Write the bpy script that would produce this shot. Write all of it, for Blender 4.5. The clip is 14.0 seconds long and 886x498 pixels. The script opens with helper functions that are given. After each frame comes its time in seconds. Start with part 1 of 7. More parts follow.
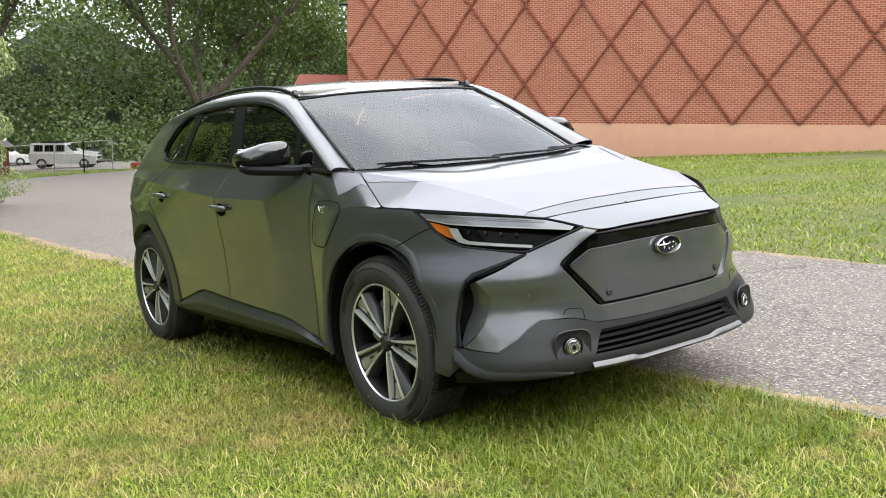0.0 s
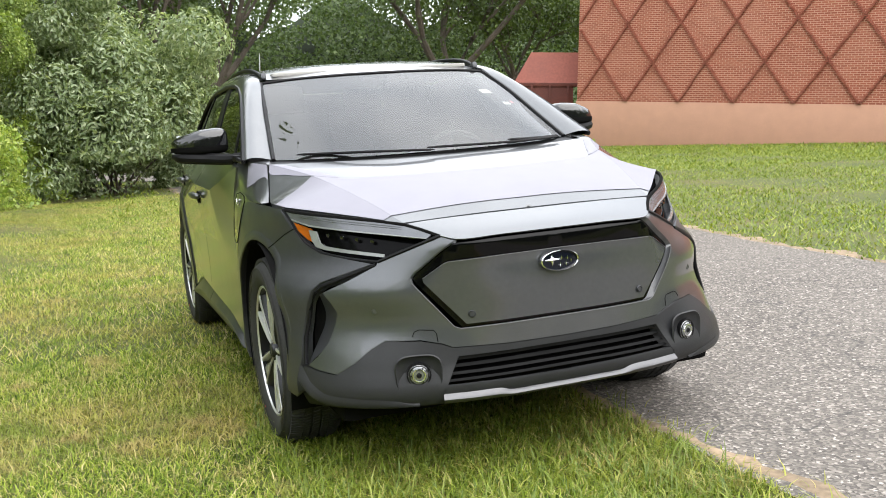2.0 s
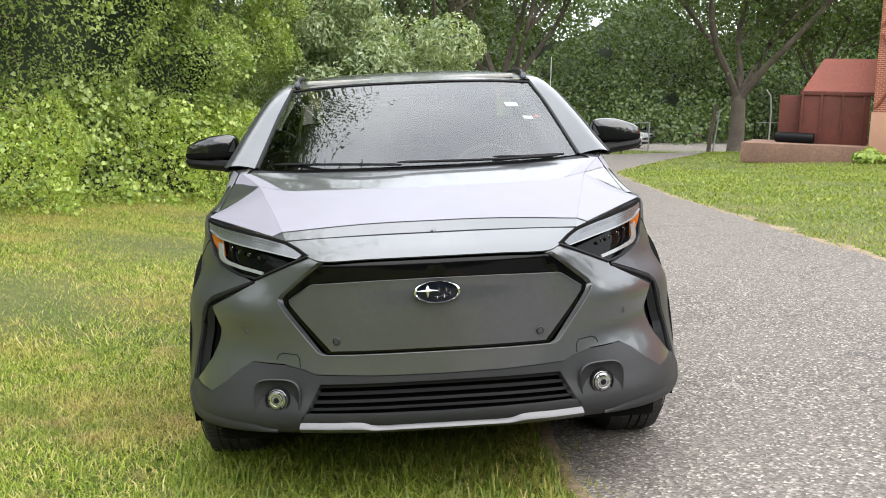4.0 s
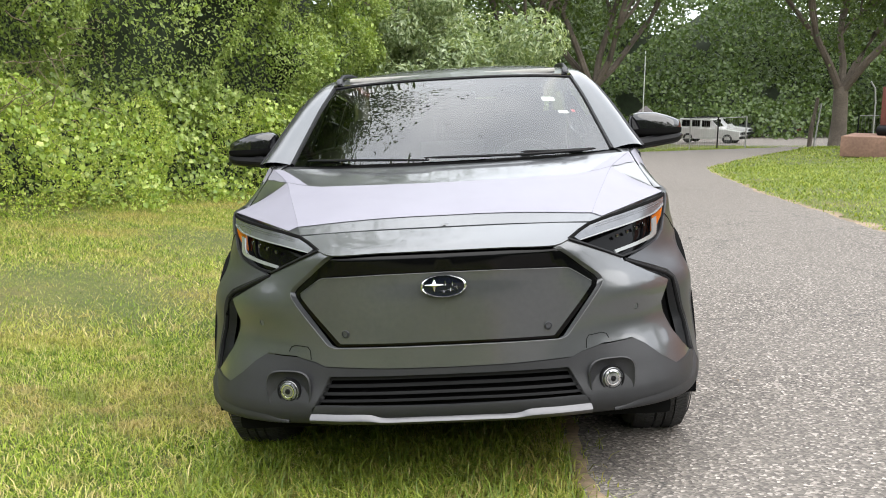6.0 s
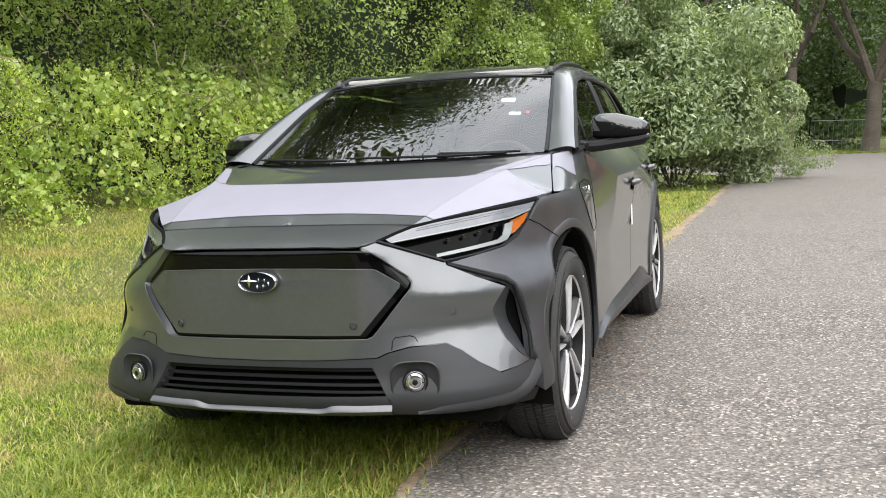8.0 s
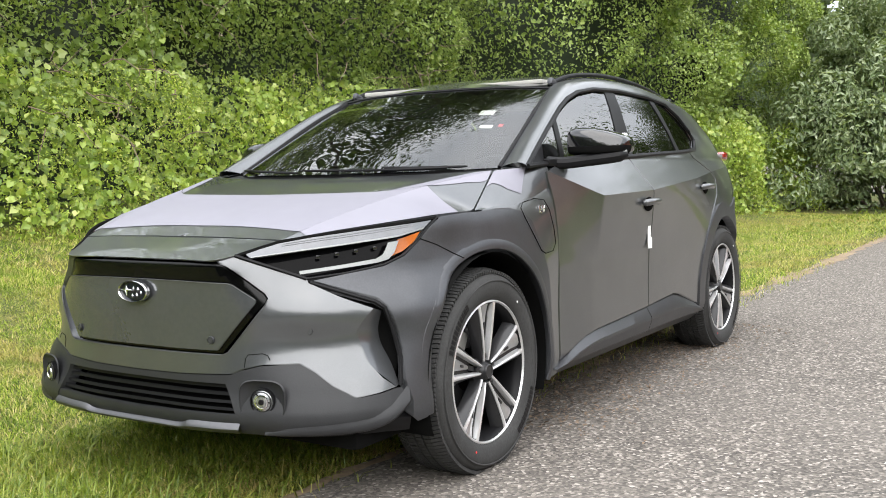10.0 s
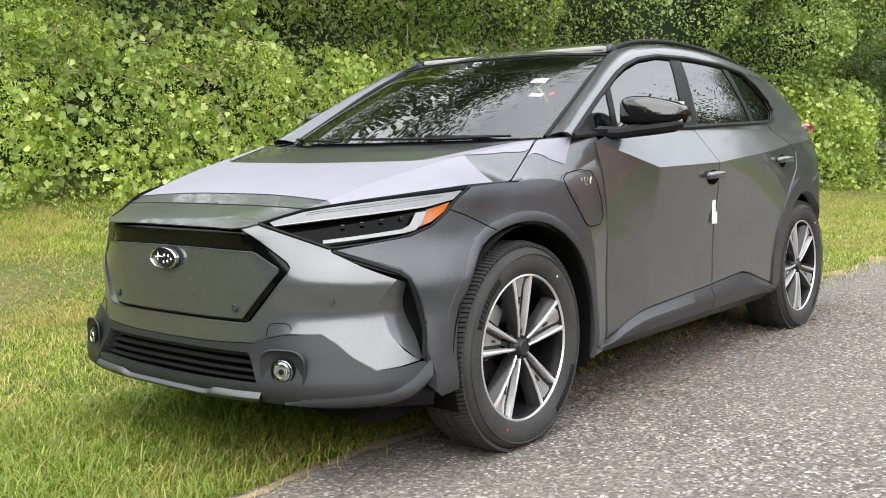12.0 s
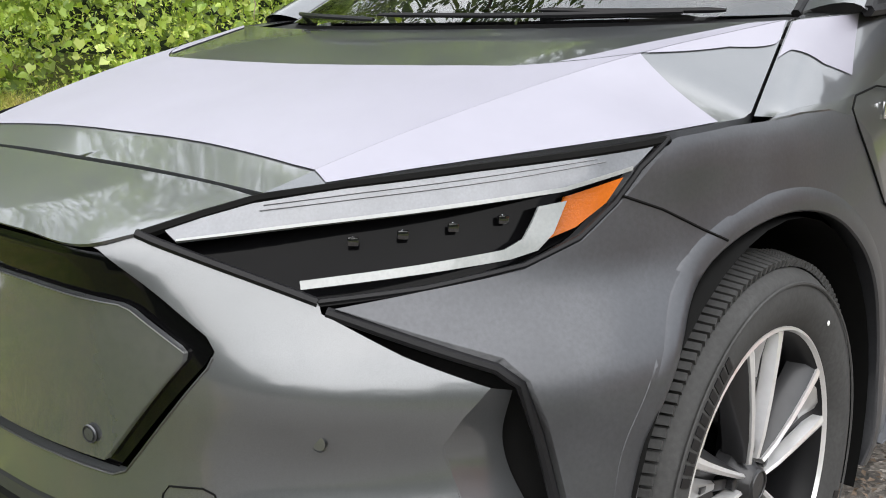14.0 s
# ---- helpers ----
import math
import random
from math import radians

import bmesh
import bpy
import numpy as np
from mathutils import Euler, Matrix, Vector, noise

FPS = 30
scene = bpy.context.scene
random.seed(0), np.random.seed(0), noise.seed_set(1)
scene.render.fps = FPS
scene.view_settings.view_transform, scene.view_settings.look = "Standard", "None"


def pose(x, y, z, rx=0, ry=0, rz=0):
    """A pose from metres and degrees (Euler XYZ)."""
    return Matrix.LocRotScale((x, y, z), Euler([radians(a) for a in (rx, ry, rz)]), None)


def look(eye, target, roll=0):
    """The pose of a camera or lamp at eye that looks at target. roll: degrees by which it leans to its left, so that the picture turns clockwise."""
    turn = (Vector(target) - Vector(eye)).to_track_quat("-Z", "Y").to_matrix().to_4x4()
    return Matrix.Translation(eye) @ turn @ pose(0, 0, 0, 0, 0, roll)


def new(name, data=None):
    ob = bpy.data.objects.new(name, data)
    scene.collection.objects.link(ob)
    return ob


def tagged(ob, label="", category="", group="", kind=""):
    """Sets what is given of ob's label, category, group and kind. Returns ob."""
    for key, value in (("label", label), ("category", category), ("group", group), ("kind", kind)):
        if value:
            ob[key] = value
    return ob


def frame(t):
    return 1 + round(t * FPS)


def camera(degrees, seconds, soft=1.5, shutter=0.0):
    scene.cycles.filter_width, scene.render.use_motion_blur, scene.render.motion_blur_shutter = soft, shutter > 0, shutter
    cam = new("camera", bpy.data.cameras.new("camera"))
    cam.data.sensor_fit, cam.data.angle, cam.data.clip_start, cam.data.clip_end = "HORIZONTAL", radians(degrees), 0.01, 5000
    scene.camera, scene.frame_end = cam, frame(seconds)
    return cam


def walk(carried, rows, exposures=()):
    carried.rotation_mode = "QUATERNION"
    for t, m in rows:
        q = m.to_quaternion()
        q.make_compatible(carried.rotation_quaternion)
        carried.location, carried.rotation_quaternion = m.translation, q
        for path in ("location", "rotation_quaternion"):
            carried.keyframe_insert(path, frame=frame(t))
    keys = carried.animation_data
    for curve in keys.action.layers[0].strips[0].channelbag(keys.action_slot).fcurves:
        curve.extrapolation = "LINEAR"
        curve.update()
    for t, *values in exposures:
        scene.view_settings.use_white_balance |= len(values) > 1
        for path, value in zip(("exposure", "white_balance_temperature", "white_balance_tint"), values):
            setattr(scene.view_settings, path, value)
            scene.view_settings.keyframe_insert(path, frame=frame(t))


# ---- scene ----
cam = camera(48.5, 14.0, soft=1.0)
LEVEL = pose(0, 0, 0, -3.09, -3.90, 0)      # the car leans with the ground: its frame in the level world
PATH = [
    (0, (-3.078, -3.56, 1.3), (-1.921, -1.95, 1.042), -4.8),
    (0.5, (-2.755, -3.604, 1.229), (-1.673, -1.940, 0.980), -4.8),
    (1, (-2.404, -3.666, 1.26), (-1.425, -1.942, 0.995), -4.6),
    (1.5, (-1.961, -3.783, 1.246), (-1.118, -1.988, 0.983), -4.4),
    (2, (-1.531, -3.852, 1.228), (-0.843, -1.992, 0.968), -4.3),
    (2.5, (-1.08, -3.97, 1.216), (-0.564, -2.055, 0.958), -4.0),
    (4.8, (0.017, -3.904, 1.184), (0.013, -1.915, 0.98), -2.4),
    (5, (0.015, -3.917, 1.184), (0.001, -1.927, 0.981), -2.5),
    (5.5, (0.004, -3.905, 1.182), (-0.037, -1.916, 0.975), -2.7),
    (6, (0.15, -3.939, 1.17), (0.056, -1.952, 0.957), -3.0),
    (6.5, (0.488, -3.983, 1.168), (0.296, -2.004, 0.95), -3.2),
    (7, (0.857, -3.878, 1.14), (0.531, -1.917, 0.922), -3.1),
    (7.5, (1.254, -3.799, 1.138), (0.768, -1.87, 0.93), -2.9),
    (8, (1.64, -3.718, 1.117), (0.992, -1.835, 0.925), -2.6),
    (8.5, (1.899, -3.526, 1.136), (1.108, -1.698, 0.958), -2.1),
    (8.7, (2.008, -3.462, 1.118), (1.167, -1.656, 0.95), -2.1),
    (10.8, (2.848, -2.939, 1.077), (1.676, -1.326, 0.923), -1.3),
    (11, (2.862, -2.944, 1.07), (1.671, -1.344, 0.917), -1.4),
    (11.5, (2.892, -2.947, 1.082), (1.664, -1.378, 0.909), -1.1),
    (12, (2.805, -2.826, 1.071), (1.552, -1.28, 0.868), -1.0),
    (12.5, (2.504, -2.498, 1.081), (1.231, -0.974, 0.838), -0.9),
    (13, (2.195, -2.102, 1.07), (0.897, -0.609, 0.777), -0.9),
    (13.5, (1.836, -1.746, 1.063), (0.515, -0.285, 0.717), -0.9),
    (14, (1.477, -1.402, 1.09), (0.16, 0.037, 0.649), -0.4),
]
walk(cam, [(t, LEVEL @ look(eye, target, roll)) for t, eye, target, roll in PATH])

# ---- world and light ----
world = bpy.data.worlds.new("overcast_sky")
scene.world = world
world.use_nodes = True
wn, wl = world.node_tree.nodes, world.node_tree.links
wn.clear()
w_out = wn.new("ShaderNodeOutputWorld")
w_bg = wn.new("ShaderNodeBackground")
w_sky = wn.new("ShaderNodeTexSky")
w_sky.sky_type = "NISHITA"
w_sky.sun_disc = False
w_sky.sun_elevation = radians(58)
w_sky.sun_rotation = radians(139)
w_sky.air_density, w_sky.dust_density, w_sky.ozone_density = 1.0, 4.0, 1.0
w_co = wn.new("ShaderNodeTexCoord")
w_no = wn.new("ShaderNodeTexNoise")
w_no.inputs["Scale"].default_value = 2.2
w_no.inputs["Detail"].default_value = 6.0
w_ra = wn.new("ShaderNodeValToRGB")
w_ra.color_ramp.elements[0].position, w_ra.color_ramp.elements[1].position = 0.30, 0.72
w_ra.color_ramp.elements[0].color = (19.0, 20.6, 23.0, 1)
w_ra.color_ramp.elements[1].color = (36.0, 36.6, 37.5, 1)
w_mx = wn.new("ShaderNodeMix")
w_mx.data_type = "RGBA"
w_mx.inputs[0].default_value = 0.82
wl.new(w_co.outputs["Generated"], w_no.inputs["Vector"])
wl.new(w_no.outputs["Fac"], w_ra.inputs["Fac"])
wl.new(w_sky.outputs["Color"], w_mx.inputs[6])
wl.new(w_ra.outputs["Color"], w_mx.inputs[7])
w_sep = wn.new("ShaderNodeSeparateXYZ")
wl.new(w_co.outputs["Generated"], w_sep.inputs[0])
w_up = wn.new("ShaderNodeMapRange")          # an overcast sky is brighter overhead than at the horizon
w_up.inputs["To Min"].default_value, w_up.inputs["To Max"].default_value = 0.84, 1.08
wl.new(w_sep.outputs["Z"], w_up.inputs["Value"])
w_gr = wn.new("ShaderNodeVectorMath")
w_gr.operation = "SCALE"
wl.new(w_mx.outputs[2], w_gr.inputs[0])
wl.new(w_up.outputs["Result"], w_gr.inputs["Scale"])
wl.new(w_gr.outputs["Vector"], w_bg.inputs["Color"])
w_bg.inputs["Strength"].default_value = 0.108
wl.new(w_bg.outputs["Background"], w_out.inputs["Surface"])
sun_data = bpy.data.lights.new("sun", "SUN")
sun_data.energy, sun_data.angle, sun_data.color = 4.6, radians(95), (1.0, 0.96, 0.9)
sun = new("sun", sun_data)
sun.matrix_world = look((6, -7, 15), (0, 0, 0))


# ---- materials ----
def material(name):
    m = bpy.data.materials.new(name)
    m.use_nodes = True
    nt = m.node_tree
    return m, nt.nodes, nt.links, nt.nodes["Principled BSDF"]


def noise_node(nodes, links, scale, detail=4.0, coords="Object", rough=0.55, stretch=None):
    co = nodes.new("ShaderNodeTexCoord")
    no = nodes.new("ShaderNodeTexNoise")
    no.inputs["Scale"].default_value, no.inputs["Detail"].default_value, no.inputs["Roughness"].default_value = scale, detail, rough
    if stretch:
        mp = nodes.new("ShaderNodeMapping")
        mp.inputs["Scale"].default_value = stretch
        links.new(co.outputs[coords], mp.inputs["Vector"])
        links.new(mp.outputs["Vector"], no.inputs["Vector"])
    else:
        links.new(co.outputs[coords], no.inputs["Vector"])
    return no.outputs["Fac"]


def ramp(nodes, links, fac, stops):
    r = nodes.new("ShaderNodeValToRGB")
    while len(r.color_ramp.elements) < len(stops):
        r.color_ramp.elements.new(0.5)
    for e, (p, c) in zip(r.color_ramp.elements, stops):
        e.position, e.color = p, (*c, 1)
    links.new(fac, r.inputs["Fac"])
    return r.outputs["Color"]


def mixed(nodes, links, fac, a, b, mode="MIX"):
    m = nodes.new("ShaderNodeMix")
    m.data_type, m.blend_type = "RGBA", mode
    for sock, v in ((m.inputs[0], fac), (m.inputs[6], a), (m.inputs[7], b)):
        if isinstance(v, (int, float)):
            sock.default_value = v
        elif isinstance(v, tuple):
            sock.default_value = (*v, 1)
        else:
            links.new(v, sock)
    return m.outputs[2]


def bump(nodes, links, bsdf, fac, strength, distance):
    b = nodes.new("ShaderNodeBump")
    b.inputs["Strength"].default_value, b.inputs["Distance"].default_value = strength, distance
    links.new(fac, b.inputs["Height"])
    links.new(b.outputs["Normal"], bsdf.inputs["Normal"])


def plain(name, color, rough=0.5, metal=0.0, coat=0.0, grain=0.0, scale=40.0, vary=0.12, emit=0.0, spec=0.5):
    """A material with a slight two-scale change of tone and gloss."""
    m, n, l, p = material(name)
    fine = noise_node(n, l, scale, 5)
    broad = noise_node(n, l, scale / 12, 3)
    both = n.new("ShaderNodeMath")
    both.operation = "MULTIPLY"
    l.new(fine, both.inputs[0]), l.new(broad, both.inputs[1])
    lo = tuple(c * (1 - vary) for c in color)
    hi = tuple(min(1, c * (1 + vary)) for c in color)
    l.new(ramp(n, l, both.outputs[0], [(0.1, lo), (0.42, hi)]), p.inputs["Base Color"])
    p.inputs["Metallic"].default_value = metal
    rr = n.new("ShaderNodeMapRange")
    rr.inputs["To Min"].default_value, rr.inputs["To Max"].default_value = rough * 0.85, min(1, rough * 1.15)
    l.new(broad, rr.inputs["Value"])
    l.new(rr.outputs["Result"], p.inputs["Roughness"])
    p.inputs["Coat Weight"].default_value = coat
    p.inputs["Coat Roughness"].default_value = 0.03
    p.inputs["Specular IOR Level"].default_value = spec
    if grain:
        bump(n, l, p, fine, grain, 0.002)
    if emit:
        p.inputs["Emission Color"].default_value = (*color, 1)
        p.inputs["Emission Strength"].default_value = emit
    return m


def paint(name, color, flake=0.25):
    """Metallic car paint: flakes under a clear coat, with faint dust."""
    m, n, l, p = material(name)
    fine = noise_node(n, l, 1400, 2)
    dust = noise_node(n, l, 3.5, 6)
    c = ramp(n, l, fine, [(0.35, tuple(v * (1 - flake) for v in color)), (0.65, tuple(v * (1 + flake) for v in color))])
    l.new(mixed(n, l, ramp(n, l, dust, [(0.45, (0, 0, 0)), (0.8, (0.10, 0.10, 0.10))]), c, (0.32, 0.32, 0.32)), p.inputs["Base Color"])
    p.inputs["Metallic"].default_value = 0.62
    p.inputs["Roughness"].default_value = 0.31
    p.inputs["Coat Weight"].default_value = 0.95
    p.inputs["Coat Roughness"].default_value = 0.05
    return m


def glass(name, tint, gloss=0.0, bend=1.5):
    m, n, l, p = material(name)
    n.remove(p)
    out = n["Material Output"]
    fr = n.new("ShaderNodeFresnel")
    fr.inputs["IOR"].default_value = bend
    tr = n.new("ShaderNodeBsdfTransparent")
    tr.inputs["Color"].default_value = (*tint, 1)
    gl = n.new("ShaderNodeBsdfGlossy")
    gl.inputs["Roughness"].default_value = gloss
    mx = n.new("ShaderNodeMixShader")
    l.new(fr.outputs[0], mx.inputs[0]), l.new(tr.outputs[0], mx.inputs[1]), l.new(gl.outputs[0], mx.inputs[2])
    l.new(mx.outputs[0], out.inputs["Surface"])
    return m


def leaf_material(name, dark, light, warm=None, rough=0.45):
    """Leaves: tone by leaf and by broad patches; light shines through."""
    m, n, l, p = material(name)
    geo = n.new("ShaderNodeNewGeometry")
    broad = noise_node(n, l, 0.55, 3)
    c = ramp(n, l, geo.outputs["Random Per Island"], [(0.0, dark), (0.75, light), (1.0, warm or light)])
    c = mixed(n, l, ramp(n, l, broad, [(0.40, (0, 0, 0)), (0.75, (0.35, 0.35, 0.35))]), c, tuple(v * 0.75 for v in dark))
    l.new(c, p.inputs["Base Color"])
    p.inputs["Roughness"].default_value = rough * 0.8
    p.inputs["Specular IOR Level"].default_value = 0.5
    tr = n.new("ShaderNodeBsdfTranslucent")
    l.new(mixed(n, l, 1.0, c, (1.0, 1.0, 0.45), "MULTIPLY"), tr.inputs["Color"])
    mx = n.new("ShaderNodeMixShader")
    mx.inputs[0].default_value = 0.42
    l.new(p.outputs[0], mx.inputs[1]), l.new(tr.outputs[0], mx.inputs[2])
    l.new(mx.outputs[0], n["Material Output"].inputs["Surface"])
    return m


def ground_material():
    m, n, l, p = material("lawn_soil")
    a = noise_node(n, l, 0.7, 5)
    b = noise_node(n, l, 28, 6)
    c = ramp(n, l, a, [(0.36, (0.075, 0.098, 0.016)), (0.52, (0.11, 0.12, 0.025)), (0.68, (0.15, 0.125, 0.04))])
    l.new(mixed(n, l, ramp(n, l, b, [(0.35, (0.0, 0.0, 0.0)), (0.7, (0.7, 0.7, 0.7))]), c, (0.025, 0.028, 0.009)), p.inputs["Base Color"])
    p.inputs["Roughness"].default_value = 0.9
    bump(n, l, p, b, 0.7, 0.03)
    return m


def asphalt_material():
    m, n, l, p = material("worn_asphalt")
    co = n.new("ShaderNodeTexCoord")
    vo = n.new("ShaderNodeTexVoronoi")
    vo.inputs["Scale"].default_value = 88
    l.new(co.outputs["Object"], vo.inputs["Vector"])
    stone = ramp(n, l, vo.outputs["Color"], [(0.0, (0.018, 0.016, 0.014)), (0.40, (0.085, 0.075, 0.066)), (0.74, (0.185, 0.164, 0.143)), (1.0, (0.58, 0.53, 0.48))])
    broad = noise_node(n, l, 0.6, 6)
    c = mixed(n, l, ramp(n, l, broad, [(0.3, (0.0, 0.0, 0.0)), (0.75, (0.45, 0.45, 0.45))]), stone, (0.158, 0.142, 0.126))
    # long cracks
    cr = n.new("ShaderNodeTexVoronoi")
    cr.feature = "DISTANCE_TO_EDGE"
    cr.inputs["Scale"].default_value = 0.34
    wob = n.new("ShaderNodeTexNoise")
    wob.inputs["Scale"].default_value, wob.inputs["Detail"].default_value = 2.5, 5
    l.new(co.outputs["Object"], wob.inputs["Vector"])
    add = n.new("ShaderNodeMixRGB")
    add.blend_type = "LINEAR_LIGHT"
    add.inputs["Fac"].default_value = 0.35
    l.new(co.outputs["Object"], add.inputs["Color1"]), l.new(wob.outputs["Color"], add.inputs["Color2"])
    l.new(add.outputs[0], cr.inputs["Vector"])
    crack = ramp(n, l, cr.outputs["Distance"], [(0.0, (1, 1, 1)), (0.0035, (0, 0, 0))])
    l.new(mixed(n, l, crack, c, (0.05, 0.047, 0.043)), p.inputs["Base Color"])
    p.inputs["Roughness"].default_value = 0.88
    bump(n, l, p, vo.outputs["Distance"], 0.55, 0.006)
    return m


def brick_material():
    m, n, l, p = material("red_brick")
    info = n.new("ShaderNodeObjectInfo")
    geo = n.new("ShaderNodeNewGeometry")
    both = n.new("ShaderNodeMath")
    both.operation = "ADD"
    l.new(info.outputs["Random"], both.inputs[0]), l.new(geo.outputs["Random Per Island"], both.inputs[1])
    frac = n.new("ShaderNodeMath")
    frac.operation = "FRACT"
    l.new(both.outputs[0], frac.inputs[0])
    c = ramp(n, l, frac.outputs[0], [(0.0, (0.24, 0.065, 0.038)), (0.5, (0.31, 0.09, 0.055)), (1.0, (0.37, 0.125, 0.08))])
    st = noise_node(n, l, 0.5, 4)
    l.new(mixed(n, l, ramp(n, l, st, [(0.45, (0, 0, 0)), (0.8, (0.4, 0.4, 0.4))]), c, (0.36, 0.19, 0.145)), p.inputs["Base Color"])
    p.inputs["Roughness"].default_value = 0.85
    bump(n, l, p, noise_node(n, l, 90, 4), 0.4, 0.004)
    return m


M_PAINT = paint("grey_metallic_paint", (0.086, 0.090, 0.096))
M_CLAD = plain("dark_grey_cladding", (0.062, 0.064, 0.070), 0.40, 0.55, 0.12, 0.04, 160, spec=0.3)
M_LOWCLAD = plain("charcoal_plastic", (0.022, 0.0225, 0.0245), 0.45, 0.0, 0.0, 0.12, 220, spec=0.3)
M_BLACK = plain("gloss_black", (0.002, 0.002, 0.0023), 0.07, 0.0, 0.0, 0.0, 30, spec=0.2)
M_CAP = plain("polished_black", (0.006, 0.006, 0.007), 0.05, 0.0, 0.6, 0.0, 30, spec=0.6)
M_TRIM = plain("matt_black_trim", (0.008, 0.008, 0.009), 0.42, spec=0.14)
M_DARK = plain("dull_black", (0.006, 0.006, 0.006), 0.85, spec=0.04)
M_CHROME = plain("chrome", (0.78, 0.78, 0.80), 0.08, 1.0, 0.0, 0.0, 30, 0.03)
M_SATIN = plain("satin_silver", (0.125, 0.125, 0.13), 0.45, 1.0, 0.0, 0.0, 60, 0.06)
M_FILM = plain("white_protective_film", (0.205, 0.20, 0.238), 0.42, 0.0, 0.0, 0.05, 9, 0.05, spec=0.4)
M_WSGLASS = glass("windscreen_glass", (0.66, 0.72, 0.69), 0.0, 2.0)
M_SIDEGLASS = glass("side_glass", (0.22, 0.25, 0.24), 0.0, 2.7)
M_PRIVACY = glass("privacy_glass", (0.10, 0.11, 0.11), 0.0, 2.5)
M_LENS = plain("headlamp_smoke", (0.003, 0.003, 0.0034), 0.05, 0.0, 0.0, 0.0, 30, spec=0.06)
M_LENSCLEAR = plain("frosted_lamp_band", (0.115, 0.12, 0.132), 0.18, 0.3, 0.4, 0.03, 260, 0.15)
M_DRL = plain("white_lamp_guide", (0.19, 0.20, 0.20), 0.25, 0.0, 0.6, 0.05, 200)
M_AMBER = plain("amber_reflector", (0.40, 0.095, 0.006), 0.2, 0.0, 0.4, 0.3, 260)
M_RED = plain("red_lamp", (0.30, 0.012, 0.012), 0.12, 0.0, 1.0, 0.1, 200)
M_RUBBER = plain("tyre_rubber", (0.042, 0.042, 0.042), 0.75, 0.0, 0.0, 0.12, 120, 0.25, spec=0.2)
M_RIM = plain("machined_alloy", (0.68, 0.68, 0.69), 0.30, 0.65, 0.0, 0.02, 90, 0.06)
M_RIMDARK = plain("dark_wheel_paint", (0.028, 0.028, 0.030), 0.35, 0.4, 0.15, spec=0.3)
M_LAMPGLASS = plain("clear_lamp_glass", (0.30, 0.31, 0.32), 0.16, 0.7, 0.4, 0.25, 110, 0.6)
M_BLUE = plain("badge_blue", (0.006, 0.0075, 0.014), 0.12, 0.0, 0.1, spec=0.3)
M_SEAT = plain("seat_cloth", (0.04, 0.04, 0.042), 0.8, 0.0, 0.0, 0.2, 140)
M_DASH = plain("dash_plastic", (0.028, 0.028, 0.030), 0.6, 0.0, 0.0, 0.1, 140)
M_WHITE = plain("paper_white", (0.80, 0.80, 0.79), 0.6)
M_STICKRED = plain("sticker_red", (0.6, 0.03, 0.03), 0.5)
M_BRICK = brick_material()
M_MORTAR = plain("mortar", (0.42, 0.30, 0.245), 0.95, 0.0, 0.0, 0.3, 60)
M_STUCCO = plain("tan_painted_base", (0.53, 0.295, 0.20), 0.85, 0.0, 0.0, 0.15, 30, 0.07)
M_RUST = plain("rust_brown_paint", (0.115, 0.032, 0.022), 0.7, 0.1, 0.0, 0.2, 25, 0.3)
M_CONCRETE = plain("stained_concrete", (0.21, 0.125, 0.09), 0.9, 0.0, 0.0, 0.3, 12, 0.3)
M_BARK = plain("bark", (0.12, 0.10, 0.08), 0.95, 0.0, 0.0, 0.9, 14, 0.4)
M_TWIG = plain("dry_twig", (0.17, 0.125, 0.09), 0.9, 0.0, 0.0, 0.3, 40, 0.3)
M_GALV = plain("galvanised_steel", (0.38, 0.38, 0.37), 0.5, 0.8, 0.0, 0.05, 30)
M_ROOF = plain("grey_shingle", (0.11, 0.10, 0.10), 0.9, 0.0, 0.0, 0.5, 20, 0.25)
M_SIDING = plain("red_siding", (0.16, 0.045, 0.035), 0.8, 0.0, 0.0, 0.2, 30)
M_WHITEPAINT = plain("white_wood_paint", (0.74, 0.74, 0.72), 0.6, 0.0, 0.0, 0.1, 30)
M_LAWN = ground_material()
M_ASPHALT = asphalt_material()
M_VERGE = plain("dry_soil_verge", (0.235, 0.175, 0.115), 0.95, 0.0, 0.0, 0.9, 30, 0.45)
